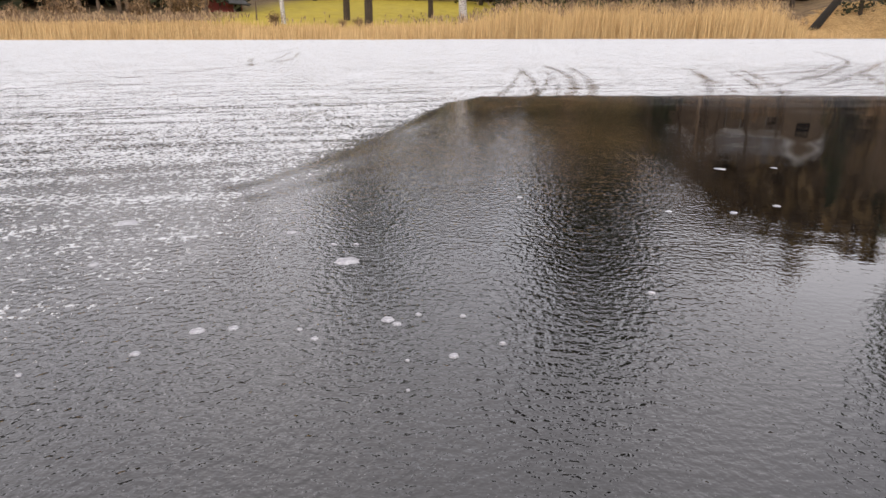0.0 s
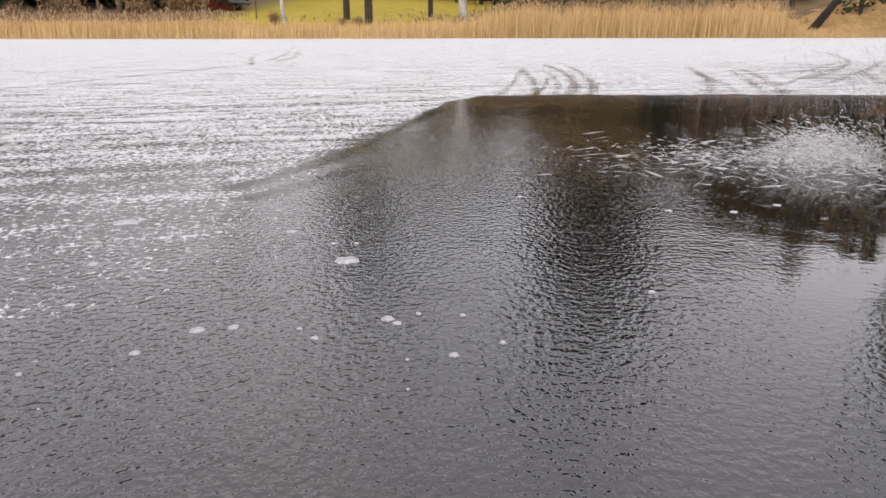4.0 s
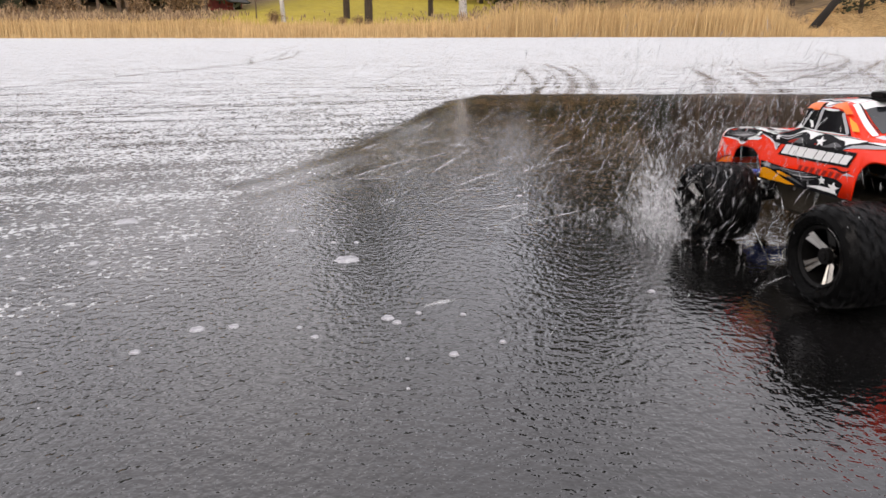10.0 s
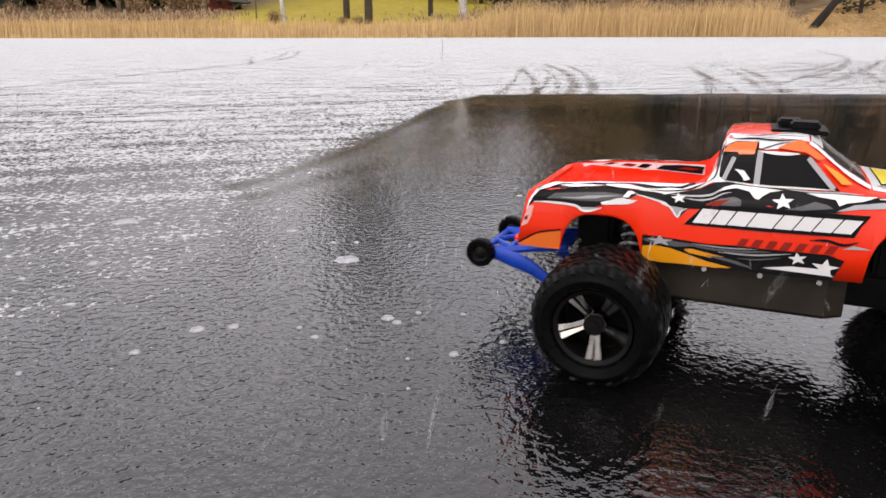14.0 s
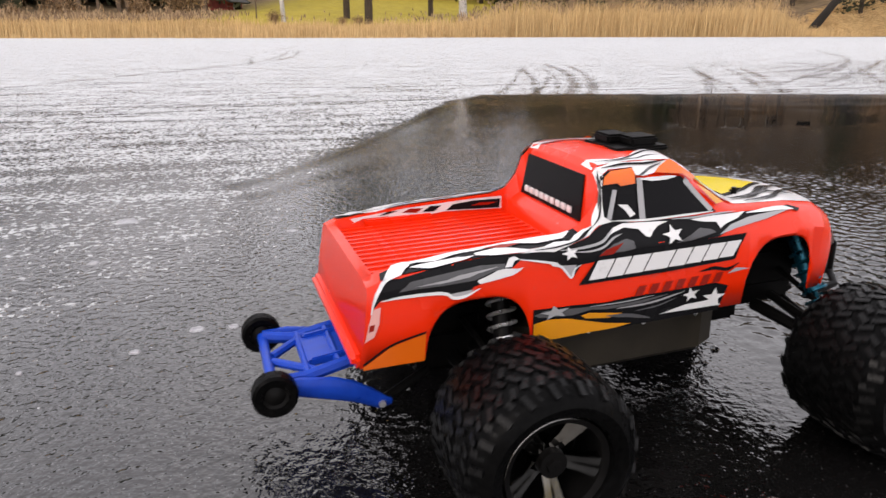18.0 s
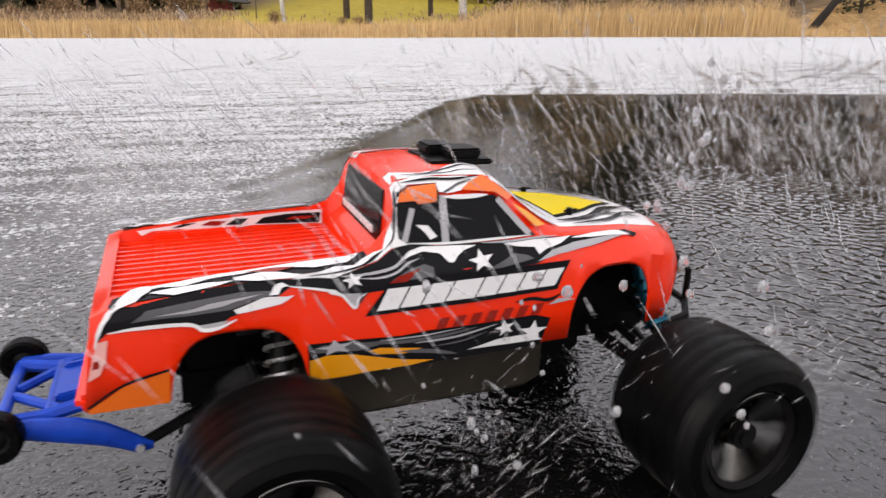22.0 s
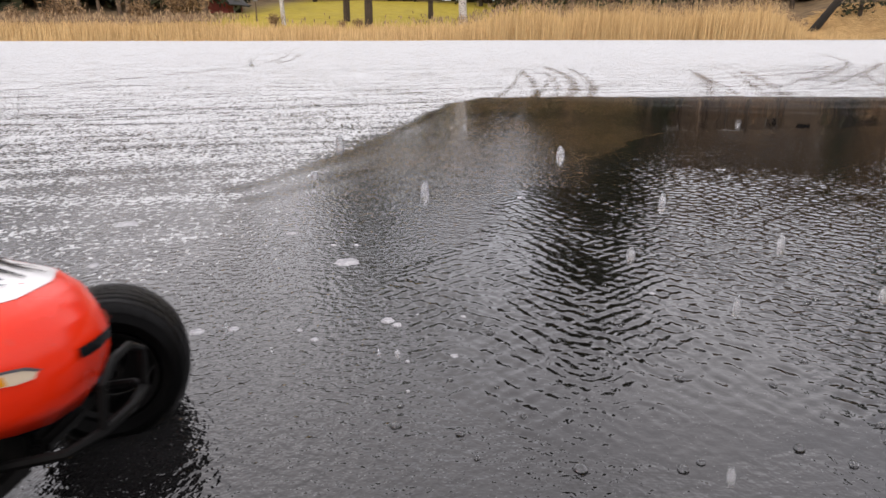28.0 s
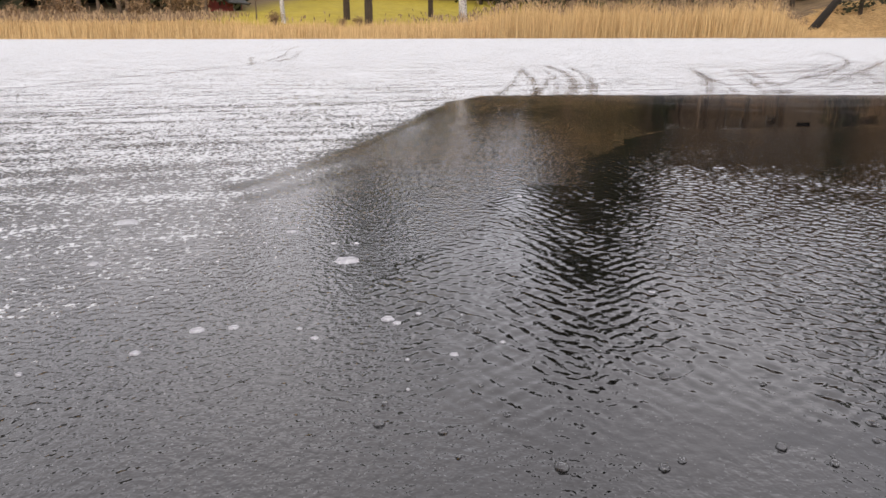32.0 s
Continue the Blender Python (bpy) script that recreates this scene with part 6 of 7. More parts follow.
# the far bank, its wood and houses stand so much farther off
FAR = 1.4
for ob in list(scene.objects):
    if ob.parent is None and ob.name.split(".")[0] in ("ground", "reed_bed", "reed_plumes", "fallen_reeds", "spruce_tree", "pine_tree", "bare_tree", "birch_tree", "bush", "near_spruce_wood",
                                                       "far_spruce_wood", "far_bare_wood", "shed", "hillside_house", "marker_post"):
        ob.matrix_basis = Matrix.Scale(FAR, 4) @ ob.matrix_basis

# ------------------------------------------------------------ frozen bubbles and frost spots on the pool
def frost_spots():
    spots = [(-0.125, 0.857, 0.0164), (-0.244, 0.632, 0.0084), (-0.496, 1.051, 0.0166), (-0.21, 0.638, 0.0065), (-0.225, 0.993, 0.0086), (-0.057, 0.661, 0.0078), (-0.047, 0.649, 0.0056),
             (0.01, 0.576, 0.0055), (-0.284, 0.58, 0.0057), (-0.124, 0.613, 0.005), (-0.143, 0.635, 0.0035), (-0.366, 0.538, 0.0035), (-0.448, 0.841, 0.0081), (0.608, 1.502, 0.0170)]
    more = [(0.732, 1.515, 0.0153), (0.575, 1.16, 0.0108), (0.139, 1.226, 0.0083), (0.377, 1.121, 0.0089), (0.482, 1.113, 0.0102), (-0.026, 0.674, 0.0042), (0.021, 0.67, 0.0042),
            (0.057, 0.603, 0.0038), (-0.268, 1.069, 0.0084), (-0.154, 0.931, 0.0048), (-0.122, 0.931, 0.004), (0.238, 0.738, 0.0054), (-0.032, 0.566, 0.0026), (-0.029, 0.511, 0.0024)]
    rng = random.Random(3)
    for x, y, r in spots + [(x, y, r * (0.65 if y > 1.05 else 0.9)) for x, y, r in more]:
        bm = bmesh.new()
        n = 18
        rim = [r * (0.82 + 0.32 * rng.random()) for _ in range(n)]
        ring = [bm.verts.new((math.cos(k * math.tau / n) * rim[k], math.sin(k * math.tau / n) * rim[k], -0.001)) for k in range(n)]
        mid = [bm.verts.new((v.co.x * 0.72, v.co.y * 0.72, 0.0011)) for v in ring]
        for k in range(n):
            bm.faces.new((ring[k], ring[(k + 1) % n], mid[(k + 1) % n], mid[k]))
        bm.faces.new(mid)
        ob = part("frost_spot", bm, FROST)
        tagged(ob, "round white frost spot frozen on the dark ice", "frost spot", "frost spots on the ice")
        ob.location, ob.scale = (x, y, 0.0006), (1, 1, min(1.0, 0.7 / y))


frost_spots()


# ------------------------------------------------------------ water: drops in the air, swell and bubbles on the pool
SLOW_G = 0.17


def drop_material():
    n = Nodes("water_drops")
    tone = n.noise(300, 2)
    n.put(Base_Color=n.ramp(tone, (0.3, (0.45, 0.46, 0.47)), (0.7, (0.66, 0.67, 0.68))), Roughness=0.2, IOR=1.33, Alpha=0.38)
    return n.mat


def water_material():
    n = Nodes("pool_water")
    dark = n.ramp(n.noise(8, 4), (0.3, (0.002, 0.002, 0.002)), (0.7, (0.0055, 0.0052, 0.005)))
    speck = n.math("MULTIPLY", n.math("SUBTRACT", n.noise(520, 2), 0.668, True), 16.0, True)
    n.put(Base_Color=n.mix(n.math("MULTIPLY", speck, 0.30), dark, (0.30, 0.30, 0.30)), Roughness=0.018, IOR=1.60)
    n.bump(n.math("MULTIPLY", n.noise(1.0, 2, n.coords(116, 104, 1, -7), 0.5), n.attr("stir")), 1.0, 0.0012)
    return n.mat


def bubble_material():
    n = Nodes("bubble_skin")
    n.put(Base_Color=n.ramp(n.noise(300, 2), (0.4, (0.70, 0.71, 0.72)), (0.65, (0.92, 0.92, 0.93))), Roughness=0.02, IOR=1.25, Transmission_Weight=0.97)
    return n.mat


def streak_material():
    n = Nodes("blurred_drops")
    n.put(Base_Color=n.ramp(n.noise(200, 2), (0.3, (0.62, 0.62, 0.62)), (0.7, (0.80, 0.80, 0.80))), Roughness=0.3, IOR=1.33, Alpha=n.ramp(n.noise(60, 2), (0.3, (0.08, 0.08, 0.08)), (0.7, (0.30, 0.30, 0.30))))
    return n.mat


def foam_material():
    n = Nodes("white_foam")
    n.put(Base_Color=n.ramp(n.noise(200, 3), (0.3, (0.66, 0.67, 0.68)), (0.7, (0.86, 0.86, 0.87))), Roughness=0.5, IOR=1.33, Alpha=n.ramp(n.noise(40, 2), (0.3, (0.15, 0.15, 0.15)), (0.7, (0.55, 0.55, 0.55))))
    return n.mat


def bead_material():
    n = Nodes("clear_drops")
    n.put(Base_Color=n.ramp(n.noise(120, 2), (0.35, (0.55, 0.56, 0.58)), (0.7, (0.76, 0.77, 0.78))), Roughness=0.06, IOR=1.33, Transmission_Weight=0.72)
    return n.mat


BEAD, STREAK, FOAM = bead_material(), streak_material(), foam_material()
DROPS, WATER, BUBBLE = drop_material(), water_material(), bubble_material()
CLOUDS, SWELLS = [], []


def cloud(seed, count, size, way, long, thick, start, at, speed, life, label="spray of white water drops thrown by the wheels", mat=None):
    """A cloud of drawn-out drops, flying together."""
    rng = np.random.default_rng(seed)
    p = rng.normal(0, 0.5, (count, 3)) * np.array(size)
    d = np.array(way, float) + rng.normal(0, 0.22, (count, 3))
    d /= np.linalg.norm(d, axis=1)[:, None]
    e = np.cross(d, rng.normal(0, 1, (count, 3)))
    e /= np.linalg.norm(e, axis=1)[:, None]
    g = np.cross(d, e)
    ln = (rng.gamma(2.0, 0.5, count) * long)[:, None]
    th = (rng.uniform(0.45, 1.5, count) * thick)[:, None]
    v = np.stack([p - d * ln, p + e * th, p + g * th, p - e * th, p - g * th, p + d * ln], 1).reshape(-1, 3)
    f = []
    for i in range(count):
        b = i * 6
        for k in range(4):
            f += [(b, b + 1 + (k + 1) % 4, b + 1 + k), (b + 5, b + 1 + k, b + 1 + (k + 1) % 4)]
    ob = sheet("water_spray", v.tolist(), f, mat or DROPS, smooth=True)
    tagged(ob, label, "water spray", "thrown water", "stuff")
    CLOUDS.append((ob, start, at, speed, life))


def beads(seed, count, size, r, long, start, at, speed, life, label, line=None):
    """Round drops of clear water, flying together; a line of places strings them up."""
    rng = np.random.default_rng(seed)
    v, f = [], []
    for i in range(count):
        if line:
            c = np.array(Vector(line[0]).lerp(Vector(line[1]), i / max(count - 1, 1))) + np.array([0.012 * math.sin(i * 0.9), 0, 0.006 * math.cos(i * 1.7)]) + rng.normal(0, 0.002, 3)
        else:
            c = rng.uniform(-1, 1, 3) * np.array(size)
        rr = r * rng.uniform(0.45, 1.35)
        tall = rng.uniform(1.0, long)
        b = len(v)
        v.append(tuple(c + (0, 0, rr * tall)))
        for q in (0.75, 0.1, -0.6):
            w = math.sqrt(1 - q * q) * rr
            v += [tuple(c + (w * math.cos(k * math.tau / 8) * (1 + 0.2 * math.sin(3 * k + i)), w * math.sin(k * math.tau / 8), q * rr * tall)) for k in range(8)]
        v.append(tuple(c - (0, 0, rr * tall)))
        for k in range(8):
            n = (k + 1) % 8
            f.append((b, b + 1 + k, b + 1 + n))
            for ring in (0, 1):
                f.append((b + 1 + ring * 8 + k, b + 9 + ring * 8 + k, b + 9 + ring * 8 + n, b + 1 + ring * 8 + n))
            f.append((b + 17 + k, b + 25, b + 17 + n))
    ob = sheet("water_drops", v, f, BEAD, smooth=True)
    tagged(ob, label, "water drops", "thrown water", "stuff")
    CLOUDS.append((ob, start, at, speed, life))


def thrown_water():
    # along the truck's slide: (start, where the rear wheel is then)
    slide = [(1.6, 1.36, 1.78), (2.4, 1.25, 1.70), (3.2, 1.13, 1.62), (4.0, 1.04, 1.57), (4.8, 0.97, 1.51), (5.5, 0.90, 1.47), (6.2, 0.81, 1.41), (6.9, 0.72, 1.34), (7.6, 0.66, 1.26), (8.3, 0.59, 1.19),
             (9.0, 0.52, 1.11), (9.7, 0.43, 1.01), (10.4, 0.37, 0.94), (11.2, 0.29, 0.87), (12.0, 0.22, 0.81)]
    for i, (t, x, y) in enumerate(slide):
        fade = 1.0 if t < 9.5 else 0.75 if t < 11.5 else 0.5
        # a high fan of fine streaks
        cloud(100 + i, int(620 * fade), (0.32, 0.36, 0.15), (-0.55 if t < 8 else 0.45, 0.1, 0.85), 0.0078, 0.00042, t, (x - 0.06, y + 0.10, 0.06), (-0.085, -0.07, 0.165), 2.0)
        # low drops skimming over the pool
        if t < 9.5:
            cloud(140 + i, 420 if t < 7.5 else 200, (0.46, 0.40, 0.020), (-0.9, -0.3, 0.25), 0.0075, 0.0009, t - 0.5, (x - 0.18, y - 0.04, 0.012), (-0.20, -0.13, 0.05), 1.6)
        # fast drops drawn out into streaks behind the truck
        if 4.5 < t < 10:
            cloud(320 + i, 420 if t < 7.5 else 190, (0.62, 0.42, 0.085), (0.95, 0, 0.34), 0.026, 0.0015, t - 0.4, (x - 0.42, y + 0.28, 0.07), (-0.22, -0.08, 0.055), 1.7, "long blurred streaks of flying water", STREAK)
        # heavy white water at the wheel
        if 2.0 < t < 9.5:
            cloud(170 + i, 3200 if t < 6.5 else 1200 if t < 7.5 else 350, (0.12, 0.11, 0.050), (-0.9, -0.1, 0.3), 0.0045, 0.0011, t - 0.3, (x - 0.13, y + 0.05, 0.022), (-0.11, -0.10, 0.080), 1.3, "white water heaped up beside the wheel", FOAM)
            cloud(300 + i, 500 if t < 3.5 else 1500 if t < 7 else 150, (0.18 if t < 3.5 else 0.40, 0.14 if t < 3.5 else 0.26, 0.020), (-0.97, -0.15, 0.06), 0.014, 0.0011, t - 0.4, (x - 0.18, y + 0.03, 0.006), (-0.10, -0.10, 0.055), 1.0, "white foam streaks on the pool", FOAM)
            cloud(185 + i, 1500 if t < 6.5 else 500 if t < 7.5 else 160, (0.13, 0.12, 0.10), (-0.4, -0.1, 0.9), 0.0045, 0.0010, t - 0.2, (x + 0.08, y - 0.06, 0.08), (-0.10, -0.10, 0.12), 1.6, mat=FOAM)
        # a veil of fine streaks round the sliding truck, and white water boiling up at its front wheel
        if t > 8.2:
            cloud(340 + i, int(760 * fade), (0.30, 0.24, 0.14), (0.45, 0.05, 0.85), 0.0095, 0.00045, t - 0.3, (x + 0.02, y + 0.05, 0.07), (-0.085, -0.07, 0.14), 1.8, "veil of fine streaks of thrown water", STREAK)
            if t > 9.5:
                cloud(360 + i, 150, (0.035, 0.035, 0.055), (0.2, 0, 0.95), 0.0045, 0.0010, t - 0.2, (x + 0.10, y - 0.04, 0.05), (-0.09, -0.07, 0.07), 1.2, "white water boiling up between the wheels", FOAM)
        # white water climbing the trailing side of the rear wheel
        if 7.4 < t < 12.5:
            cloud(380 + i, 800 if t < 10 else 260, (0.035, 0.06, 0.065), (-0.35, 0, 0.92), 0.0050, 0.0007, t - 0.3, (x - 0.075, y - 0.01, 0.035), (-0.09, -0.08, 0.085), 1.3, "white water climbing beside the wheel", FOAM)
        # nearer drops falling before the truck
        if t > 8.5:
            cloud(200 + i, int(110 * fade), (0.24, 0.22, 0.12), (-0.25, 0, 0.95), 0.0070, 0.0006, t, (x + 0.10, y - 0.20, 0.09), (-0.07, -0.07, 0.09), 1.8)
    # drips as it slows
    cloud(230, 40, (0.18, 0.12, 0.10), (-0.1, 0, 1), 0.005, 0.0005, 13.2, (0.24, 0.56, 0.12), (-0.05, -0.03, 0.06), 2.2)
    beads(231, 40, (0.006, 0.004, 0.03), 0.0011, 3.0, 16.2, (0.0, 0.40, 0.02), (-0.018, 0, 0.055), 3.2, "thin string of water dripping from the truck's tail", ((0, 0, 0.045), (-0.012, 0, -0.02)))
    # the wheels bite: fans behind the truck, a sheet before it
    for i, (t, x, y, n, vx) in enumerate(((20.9, 0.06, 0.66, 260, 0.10), (21.2, 0.30, 0.70, 300, 0.12), (21.3, -0.28, 0.66, 260, -0.10), (21.5, 0.52, 0.66, 240, 0.10), (21.0, -0.08, 0.33, 110, 0.05), (20.7, 0.22, 0.46, 130, 0.06))):
        cloud(240 + i, int(n * 1.6), (0.17, 0.16, 0.10), (-0.38 if x > 0 else -0.6, 0, 0.9), 0.0110, 0.0006, t + 0.1, (x, y, 0.11), (vx, 0.03, 0.165), 1.5)
        if y > 0.6:
            cloud(250 + i, n * 3 // 2, (0.10, 0.12, 0.07), (-0.42 if x > 0 else -0.7, 0, 0.85), 0.012, 0.0010, t + 0.3, (x + (0.12 if x > 0 else 0), y + 0.08, 0.08), (vx * 1.2, 0.03, 0.20), 1.3, "long blurred streaks of flying water", STREAK)
    # white water boiling round the rear wheel, over its arch and over the front tyre
    boil = "white water thrown up by the spinning wheel"
    for i, (t, x, y, z, size, n) in enumerate(((20.3, -0.035, 0.325, 0.085, (0.06, 0.03, 0.030), 420), (20.8, -0.055, 0.320, 0.090, (0.07, 0.03, 0.035), 520), (20.6, 0.050, 0.345, 0.050, (0.04, 0.03, 0.050), 380), (21.1, 0.045, 0.345, 0.055, (0.06, 0.04, 0.050), 420),
                                              (20.4, 0.215, 0.400, 0.098, (0.09, 0.05, 0.016), 420), (20.9, 0.200, 0.400, 0.100, (0.10, 0.05, 0.022), 420))):
        cloud(270 + i, n // 2, size, (0.75, 0, 0.6), 0.0040, 0.0004, t, (x, y, z - 0.015), (-0.02, 0.0, 0.09), 1.2, boil, STREAK)
    loose = "loose clear water drops falling beside the truck"
    beads(250, 26, (0.10, 0.05, 0.07), 0.0024, 1.5, 21.6, (0.08, 0.37, 0.06), (0.01, -0.02, 0.13), 2.9, loose)
    beads(251, 34, (0.012, 0.004, 0.09), 0.0026, 2.2, 21.2, (0.155, 0.52, 0.07), (0.030, 0, 0.185), 3.1, "curling string of water thrown off the front wheel", ((-0.03, 0, -0.07), (0.03, 0, 0.09)))
    beads(260, 44, (0.01, 0.01, 0.01), 0.0019, 1.7, 21.5, (0.02, 0.43, 0.05), (0.004, -0.01, 0.075), 1.3, "curling string of water thrown off the wheel", ((-0.02, 0, 0.045), (0.018, 0, -0.045)))
    beads(252, 12, (0.04, 0.02, 0.03), 0.0030, 1.4, 22.4, (0.0, 0.30, 0.09), (0.004, -0.01, 0.08), 2.2, loose)
    beads(253, 18, (0.10, 0.06, 0.09), 0.0028, 1.6, 22.8, (0.26, 0.52, 0.07), (0.02, -0.02, 0.19), 3.1, loose)
    beads(254, 16, (0.34, 0.20, 0.06), 0.0026, 1.6, 23.2, (0.05, 0.50, 0.13), (0.0, -0.02, 0.21), 3.3, loose)
    beads(255, 14, (0.30, 0.16, 0.08), 0.0026, 2.0, 25.4, (0.18, 0.50, 0.16), (0, -0.01, 0.07), 2.3, loose)
    beads(256, 12, (0.36, 0.16, 0.09), 0.0026, 2.6, 26.8, (0.10, 0.46, 0.17), (0, -0.01, 0.06), 2.2, loose)
    beads(257, 10, (0.34, 0.14, 0.08), 0.0024, 3.0, 28.0, (0.0, 0.42, 0.15), (0, 0, 0.03), 2.0, loose)
    beads(258, 8, (0.20, 0.10, 0.04), 0.0020, 2.2, 29.6, (-0.06, 0.50, 0.05), (0, 0, 0.09), 2.1, loose)
    beads(259, 7, (0.14, 0.10, 0.03), 0.0018, 2.0, 30.8, (-0.04, 0.52, 0.03), (0, 0, 0.07), 1.6, loose)

    beads(261, 30, (0.030, 0.020, 0.016), 0.0014, 2.6, 30.5, (0.022, 0.56, 0.008), (0, 0, 0.085), 1.2, "small crown of water where a drop falls into the pool")
    beads(262, 24, (0.026, 0.018, 0.014), 0.0013, 2.6, 28.3, (0.16, 0.62, 0.006), (0, 0, 0.080), 1.1, "small crown of water where a drop falls into the pool")


thrown_water()


def swell(seed, near_edge, far_reach, sources, t0, t1, drift, bubbles, span):
    """A patch of rippled melt water: rings and short chop that die out towards its ragged edge."""
    rng = np.random.default_rng(seed)
    nx, ny = 440, 520
    u, y = np.meshgrid(np.linspace(-0.30, 0.86, nx), 0.26 * (far_reach / 0.26) ** np.linspace(0, 1, ny))
    x, y = (u * y).ravel(), y.ravel()
    inside = x - np.interp(y, [p[0] for p in near_edge], [p[1] for p in near_edge]) + 0.05 * fbm(x, y, 9.0, seed)
    edge = np.clip(inside / 0.10, 0, 1) * np.clip((far_reach - 0.1 - y) / 0.5, 0, 1) * np.clip((y - 0.33 + 0.05 * fbm(x, y, 11.0, 2.0)) / 0.16, 0, 1) * np.clip((0.80 * y - x + 0.06) / 0.05, 0, 1)
    patch = np.clip(0.62 + 0.95 * fbm(x, y, 5.0, seed + 1), 0.35, 1.25)
    z = np.zeros_like(x)
    for cx, cy, strong in sources:
        r = np.hypot(x - cx, (y - cy) * 1.1) + 0.010 * fbm(x, y, 10.0, cx * 9)
        way = np.arctan2(y - cy, x - cx)
        for wl in (0.0105, 0.0140, 0.0195):
            lobe = 0.55 + 0.45 * np.sin(way * rng.uniform(2, 5) + rng.uniform(0, 6) + r * rng.uniform(4, 12))
            z += strong * 0.016 * wl * np.sin(r * math.tau / wl + rng.uniform(0, 6)) * lobe * np.exp(-r / 0.55)
    for k in range(16):
        a = rng.uniform(-1.15, 1.05) + 1.40
        wl = rng.uniform(0.009, 0.024)
        bend = 1.3 * fbm(x, y, rng.uniform(3, 7), rng.uniform(0, 9)) + 0.7 * np.sin(x * rng.uniform(6, 14) + rng.uniform(0, 6))
        z += 0.0130 * wl * np.sin((x * math.cos(a) + y * math.sin(a)) * math.tau / wl + rng.uniform(0, 6) + bend * 2.6)
    z *= patch
    for k in range(26):
        cx, cy, r0 = rng.uniform(*span[0]), rng.uniform(*span[1]), rng.uniform(0.008, 0.030)
        r = np.hypot(x - cx, y - cy)
        z += 0.00026 * np.sin(r * math.tau / 0.0100) * np.exp(-((r - r0) / 0.007) ** 2)
    reach = np.clip(1.3 - y / 2.6, 0.55, 1) * np.clip((y - 0.34) / 0.24, 0.10, 1)
    z, stir = z * reach, np.clip(1.15 - (y - 1.4) / 1.6, 0.38, 1) * (0.30 + 0.30 * patch)
    z = z * edge + 0.0013 * np.minimum(edge * 3, 1) - 0.0042 * (1 - edge) ** 1.5
    faces = []
    for r in range(ny - 1):
        b = r * nx
        faces += [(b + k, b + k + 1, b + nx + k + 1, b + nx + k) for k in range(nx - 1)]
    ob = sheet("water_swell", list(zip(x.tolist(), y.tolist(), z.tolist())), faces, WATER, {"stir": stir}, smooth=True)
    tagged(ob, "rippled dark melt water on the ice", "water", "ripples on the pool")
    first = None
    for i in range(bubbles):
        r = rng.uniform(0.6, 1.5)
        bx, by = rng.uniform(*span[0]), rng.uniform(*span[1])
        m = Matrix.Translation((bx, by, 0.0012)) @ Matrix.Scale(r, 4)
        if first is None:
            bm = bmesh.new()
            rings = []
            for q in range(5):
                u = q / 4 * math.pi / 2
                rings.append([bm.verts.new((0.0036 * math.cos(u) * math.cos(k * math.tau / 14), 0.0036 * math.cos(u) * math.sin(k * math.tau / 14), 0.0022 * math.sin(u) - 0.0004)) for k in range(14)])
            for a, b in zip(rings, rings[1:]):
                for k in range(14):
                    bm.faces.new((a[k], a[(k + 1) % 14], b[(k + 1) % 14], b[k]))
            bmesh.ops.remove_doubles(bm, verts=bm.verts[:], dist=0.00005)
            first = part("bubble", bm, BUBBLE, ob, "clear bubble floating on the water")
            first.matrix_basis = m
        else:
            again(first, ob, m)
    SWELLS.append((ob, t0, t1, 0.0, 0.0, drift))


swell(31, [(0.3, 0.34), (0.6, 0.24), (0.9, 0.20), (1.2, 0.18), (1.6, 0.30), (2.0, 0.50), (2.4, 0.80)], 2.6, [(-0.02, 0.28, 1.3), (0.95, 0.50, 1.2), (1.50, 1.00, 1.5), (-0.05, 1.20, 0.9)], 14.0, 17.5, -0.02, 26, ((0.16, 0.46), (0.42, 0.80)))
swell(32, [(0.3, 0.12), (0.45, -0.03), (0.60, -0.11), (0.75, -0.12), (0.95, -0.04), (1.2, 0.04), (1.5, 0.14), (1.8, 0.40)], 1.7, [(-0.22, 0.36, 1.5), (0.42, 0.28, 1.2), (-0.30, 0.90, 0.9)], 22.0, 26.0, -0.015, 20, ((-0.04, 0.30), (0.40, 0.72)))


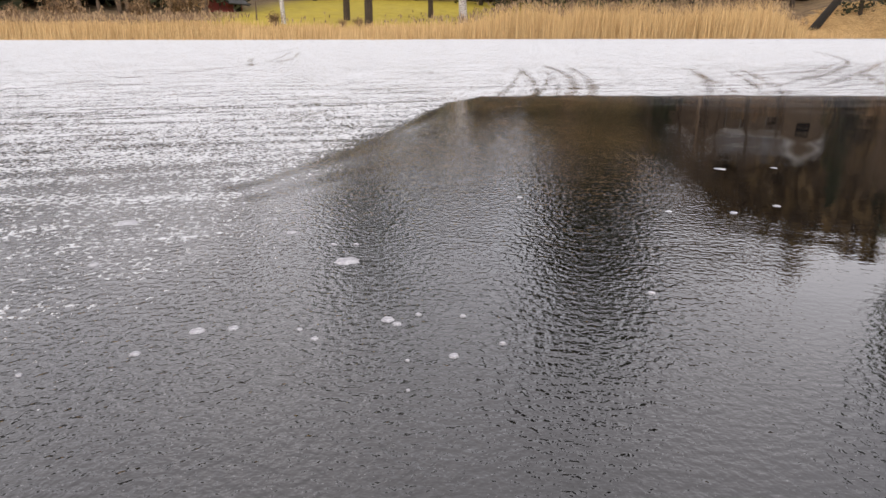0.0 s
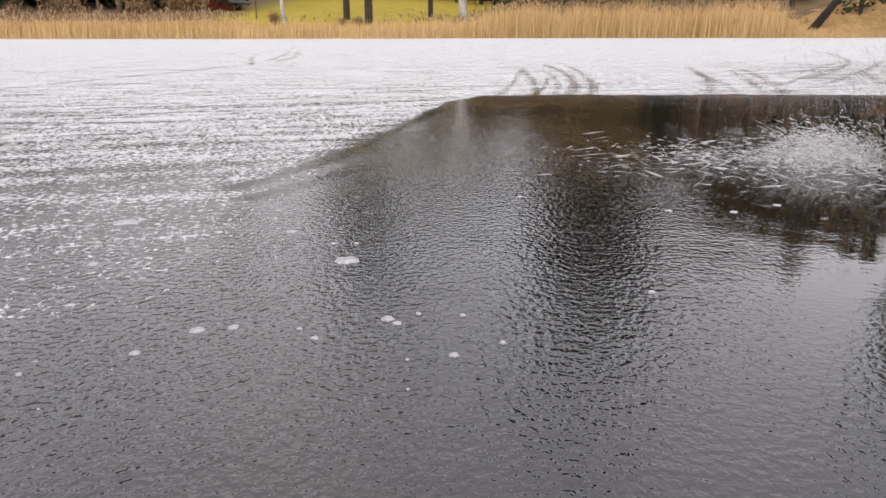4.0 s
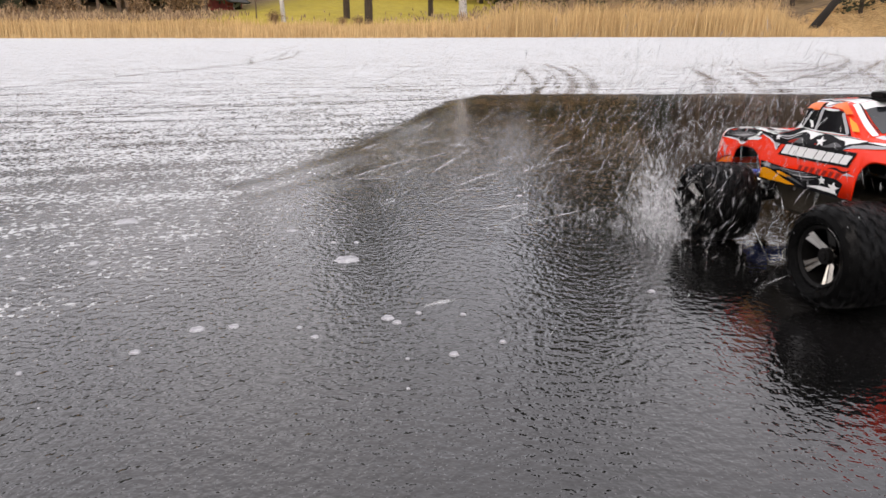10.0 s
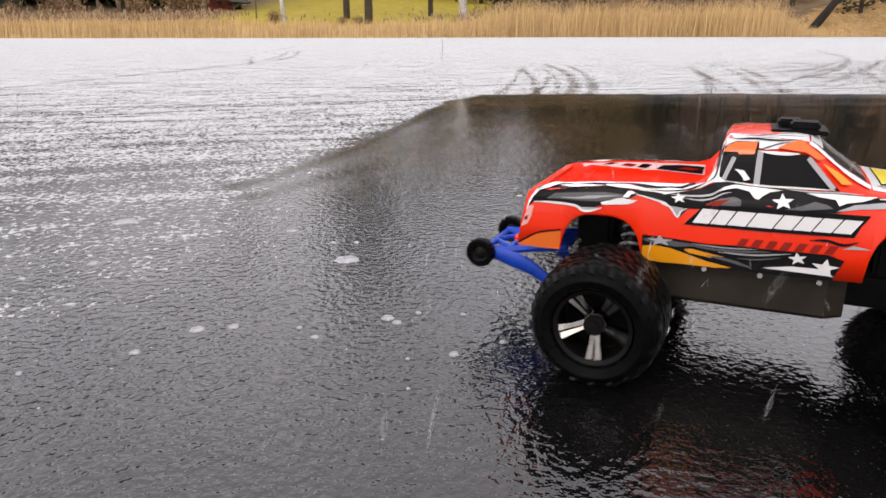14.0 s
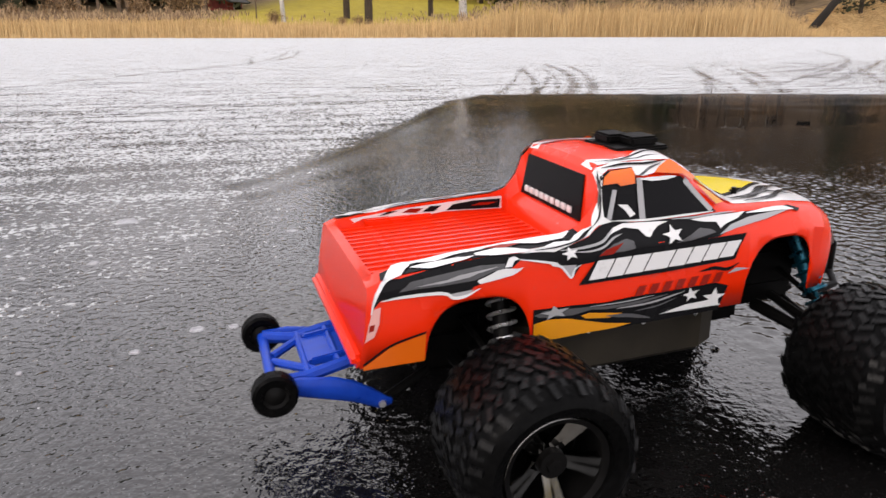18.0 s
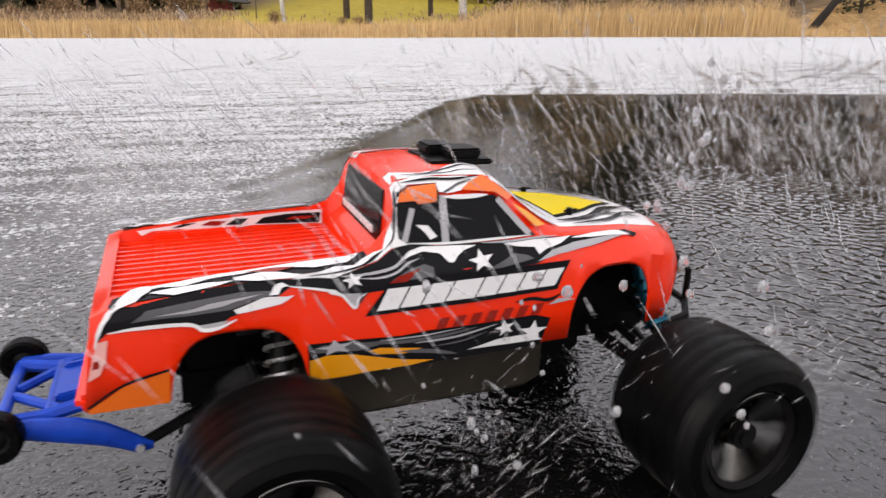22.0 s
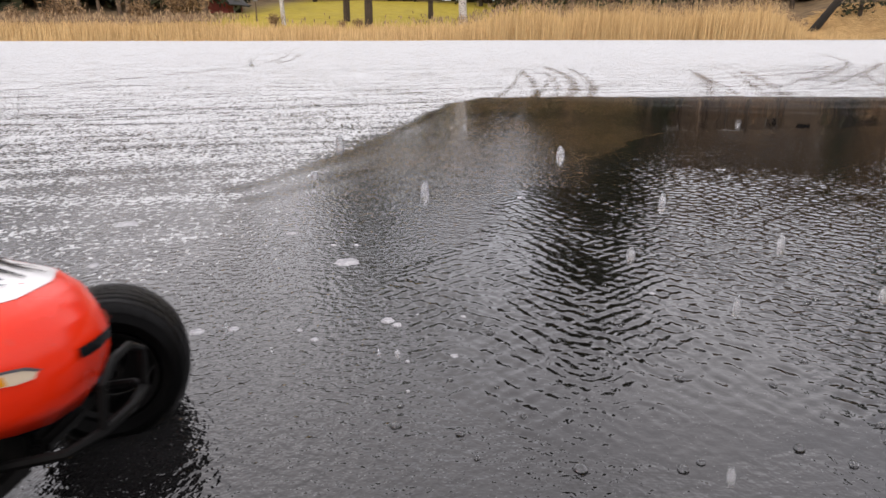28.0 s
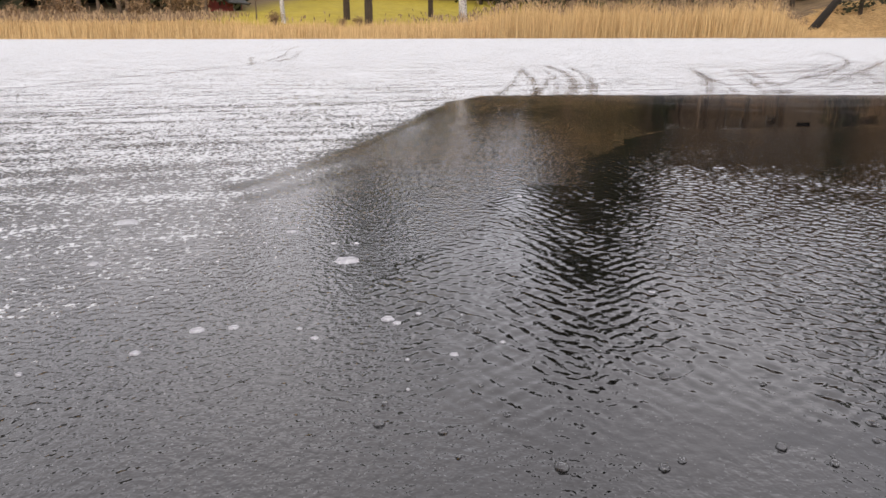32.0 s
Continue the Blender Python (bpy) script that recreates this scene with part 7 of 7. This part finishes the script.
# ------------------------------------------------------------ movement
def motions():
    rows = [(0, 1.95, 2.22, 0, -124, 0, 0), (4, 1.25, 1.66, 0, -112, 0, 0), (5.5, 1.035, 1.485, 0, -108.5, 0.3, 0), (6, 0.964, 1.4265, 0, -107, 0.3, 0), (6.5, 0.890, 1.3666, 0, -105, 0.3, 0),
            (7, 0.823, 1.3204, 0, -101.3, 0, 0), (8, 0.732, 1.208, 0, -95.8, -0.5, 0.4), (9, 0.632, 1.113, 0, -89.8, -0.9, 0.5), (10, 0.5136, 0.972, 0.003, -81, -1.4, 0.5),
            (11, 0.4164, 0.8826, 0.003, -69.7, -1.8, -0.2), (12, 0.3259, 0.8222, 0, -50.6, -1.6, 0.2), (13, 0.2544, 0.7537, 0, -37.1, -0.3, 0.2), (14, 0.1882, 0.6651, 0, -24.3, -0.3, 0.2),
            (17, 0.0456, 0.5141, -0.002, 12.4, -1.4, 1.5), (18, 0.0118, 0.4855, -0.002, 19, -1.0, 0.8), (19, -0.0202, 0.4688, -0.002, 22, -0.9, 1.0), (20, -0.0504, 0.4544, -0.001, 22.2, -0.6, 0.5),
            (21, -0.0869, 0.4402, 0.002, 22, 0.2, 1.1), (22, -0.129, 0.4214, 0.004, 21.3, 1.3, 1.2), (23, -0.1752, 0.4021, 0.005, 19.8, 1.7, 0.5), (24, -0.2258, 0.3704, 0.006, 20.1, 1.7, -0.3),
            (25, -0.2815, 0.3502, 0.003, 19.3, 1.1, -0.4), (27.5, -0.4700, 0.3350, -0.004, 4.5, 1.0, -6), (28, -0.5110, 0.3200, 0.000, 4, 0.7, -5.5), (28.5, -0.5490, 0.3120, -0.005, 3.5, 1.0, -4.5), (29, -0.5860, 0.3040, -0.003, 3, 0.7, -3), (30, -0.6650, 0.2850, 0, 2, 0, 0), (32, -0.84, 0.22, 0, -2, 0, 0)]
    walk(TRUCK, [(t, pose(x, y, z, roll, pitch, yaw)) for t, x, y, z, yaw, pitch, roll in rows])
    # wheel turn, degrees a second: trailing, nearly stopped, then spinning hard
    speed = [(0, 260), (8, 230), (13, 170), (16, 90), (19, 110), (20, 420), (20.8, 1100), (26, 1100), (32, 1000)]
    angle, t, turns = 0.0, 0.0, []
    while t <= 32.001:
        turns.append((t, angle))
        v = float(np.interp(t, [a for a, b in speed], [b for a, b in speed]))
        step = 2 / 30 if v > 300 else 0.2
        angle += v * step
        t = round(t + step, 5)
    turns.append((32.1, angle))
    for i, (wheel, x, side) in enumerate(WHEELS):
        stretch = [float(np.interp(t, [25, 27.3, 29, 32], [0, 1, 0.8, 0])) * (side > 0 and x > 0) for t, a in turns]
        walk(wheel, [(t, pose(x - 0.002 * k, side * (FRONT_Y if x > 0 else REAR_Y) + 0.006 * k, WHEEL_Z + 0.008 * k, 0, (a + 31 * i) % 360, (18 * float(np.interp(t, [25.6, 27.3], [0, 1])) if x > 0 else 0))) for (t, a), k in zip(turns, stretch) if t <= 32.05])
    # thrown water: each cloud of drops flies its own slow arc and falls back into the pool
    for cloud, start, (x, y, z), (vx, vy, vz), life in CLOUDS:
        path = [(0, pose(x - vx * 0.6, y - vy * 0.6, -0.75))]
        if start > 0.9:
            path.append((start - 0.8, pose(x - vx * 0.6, y - vy * 0.6, -0.75)))
        for k in range(9):
            t = start + life * k / 8
            if 0 < t < 31.9:
                u = t - start
                path.append((t, pose(x + vx * u, y + vy * u, z + vz * u - 0.5 * SLOW_G * u * u)))
        if start + life + 0.8 < 32:
            path += [(start + life + 0.8, pose(x + vx * life, y + vy * life, -0.75))]
        path.append((32, pose(x + vx * life, y + vy * life, -0.75)))
        walk(cloud, [r for i, r in enumerate(path) if i == 0 or r[0] - path[i - 1][0] > 0.02])
    # the swell that the truck leaves behind it
    for swell, t0, t1, x, y, dx in SWELLS:
        walk(swell, [(0, pose(x, y, -0.02)), (t0, pose(x, y, -0.02)), (t1, pose(x, y, 0.0)), (32, pose(x + dx, y, 0.0))])


motions()
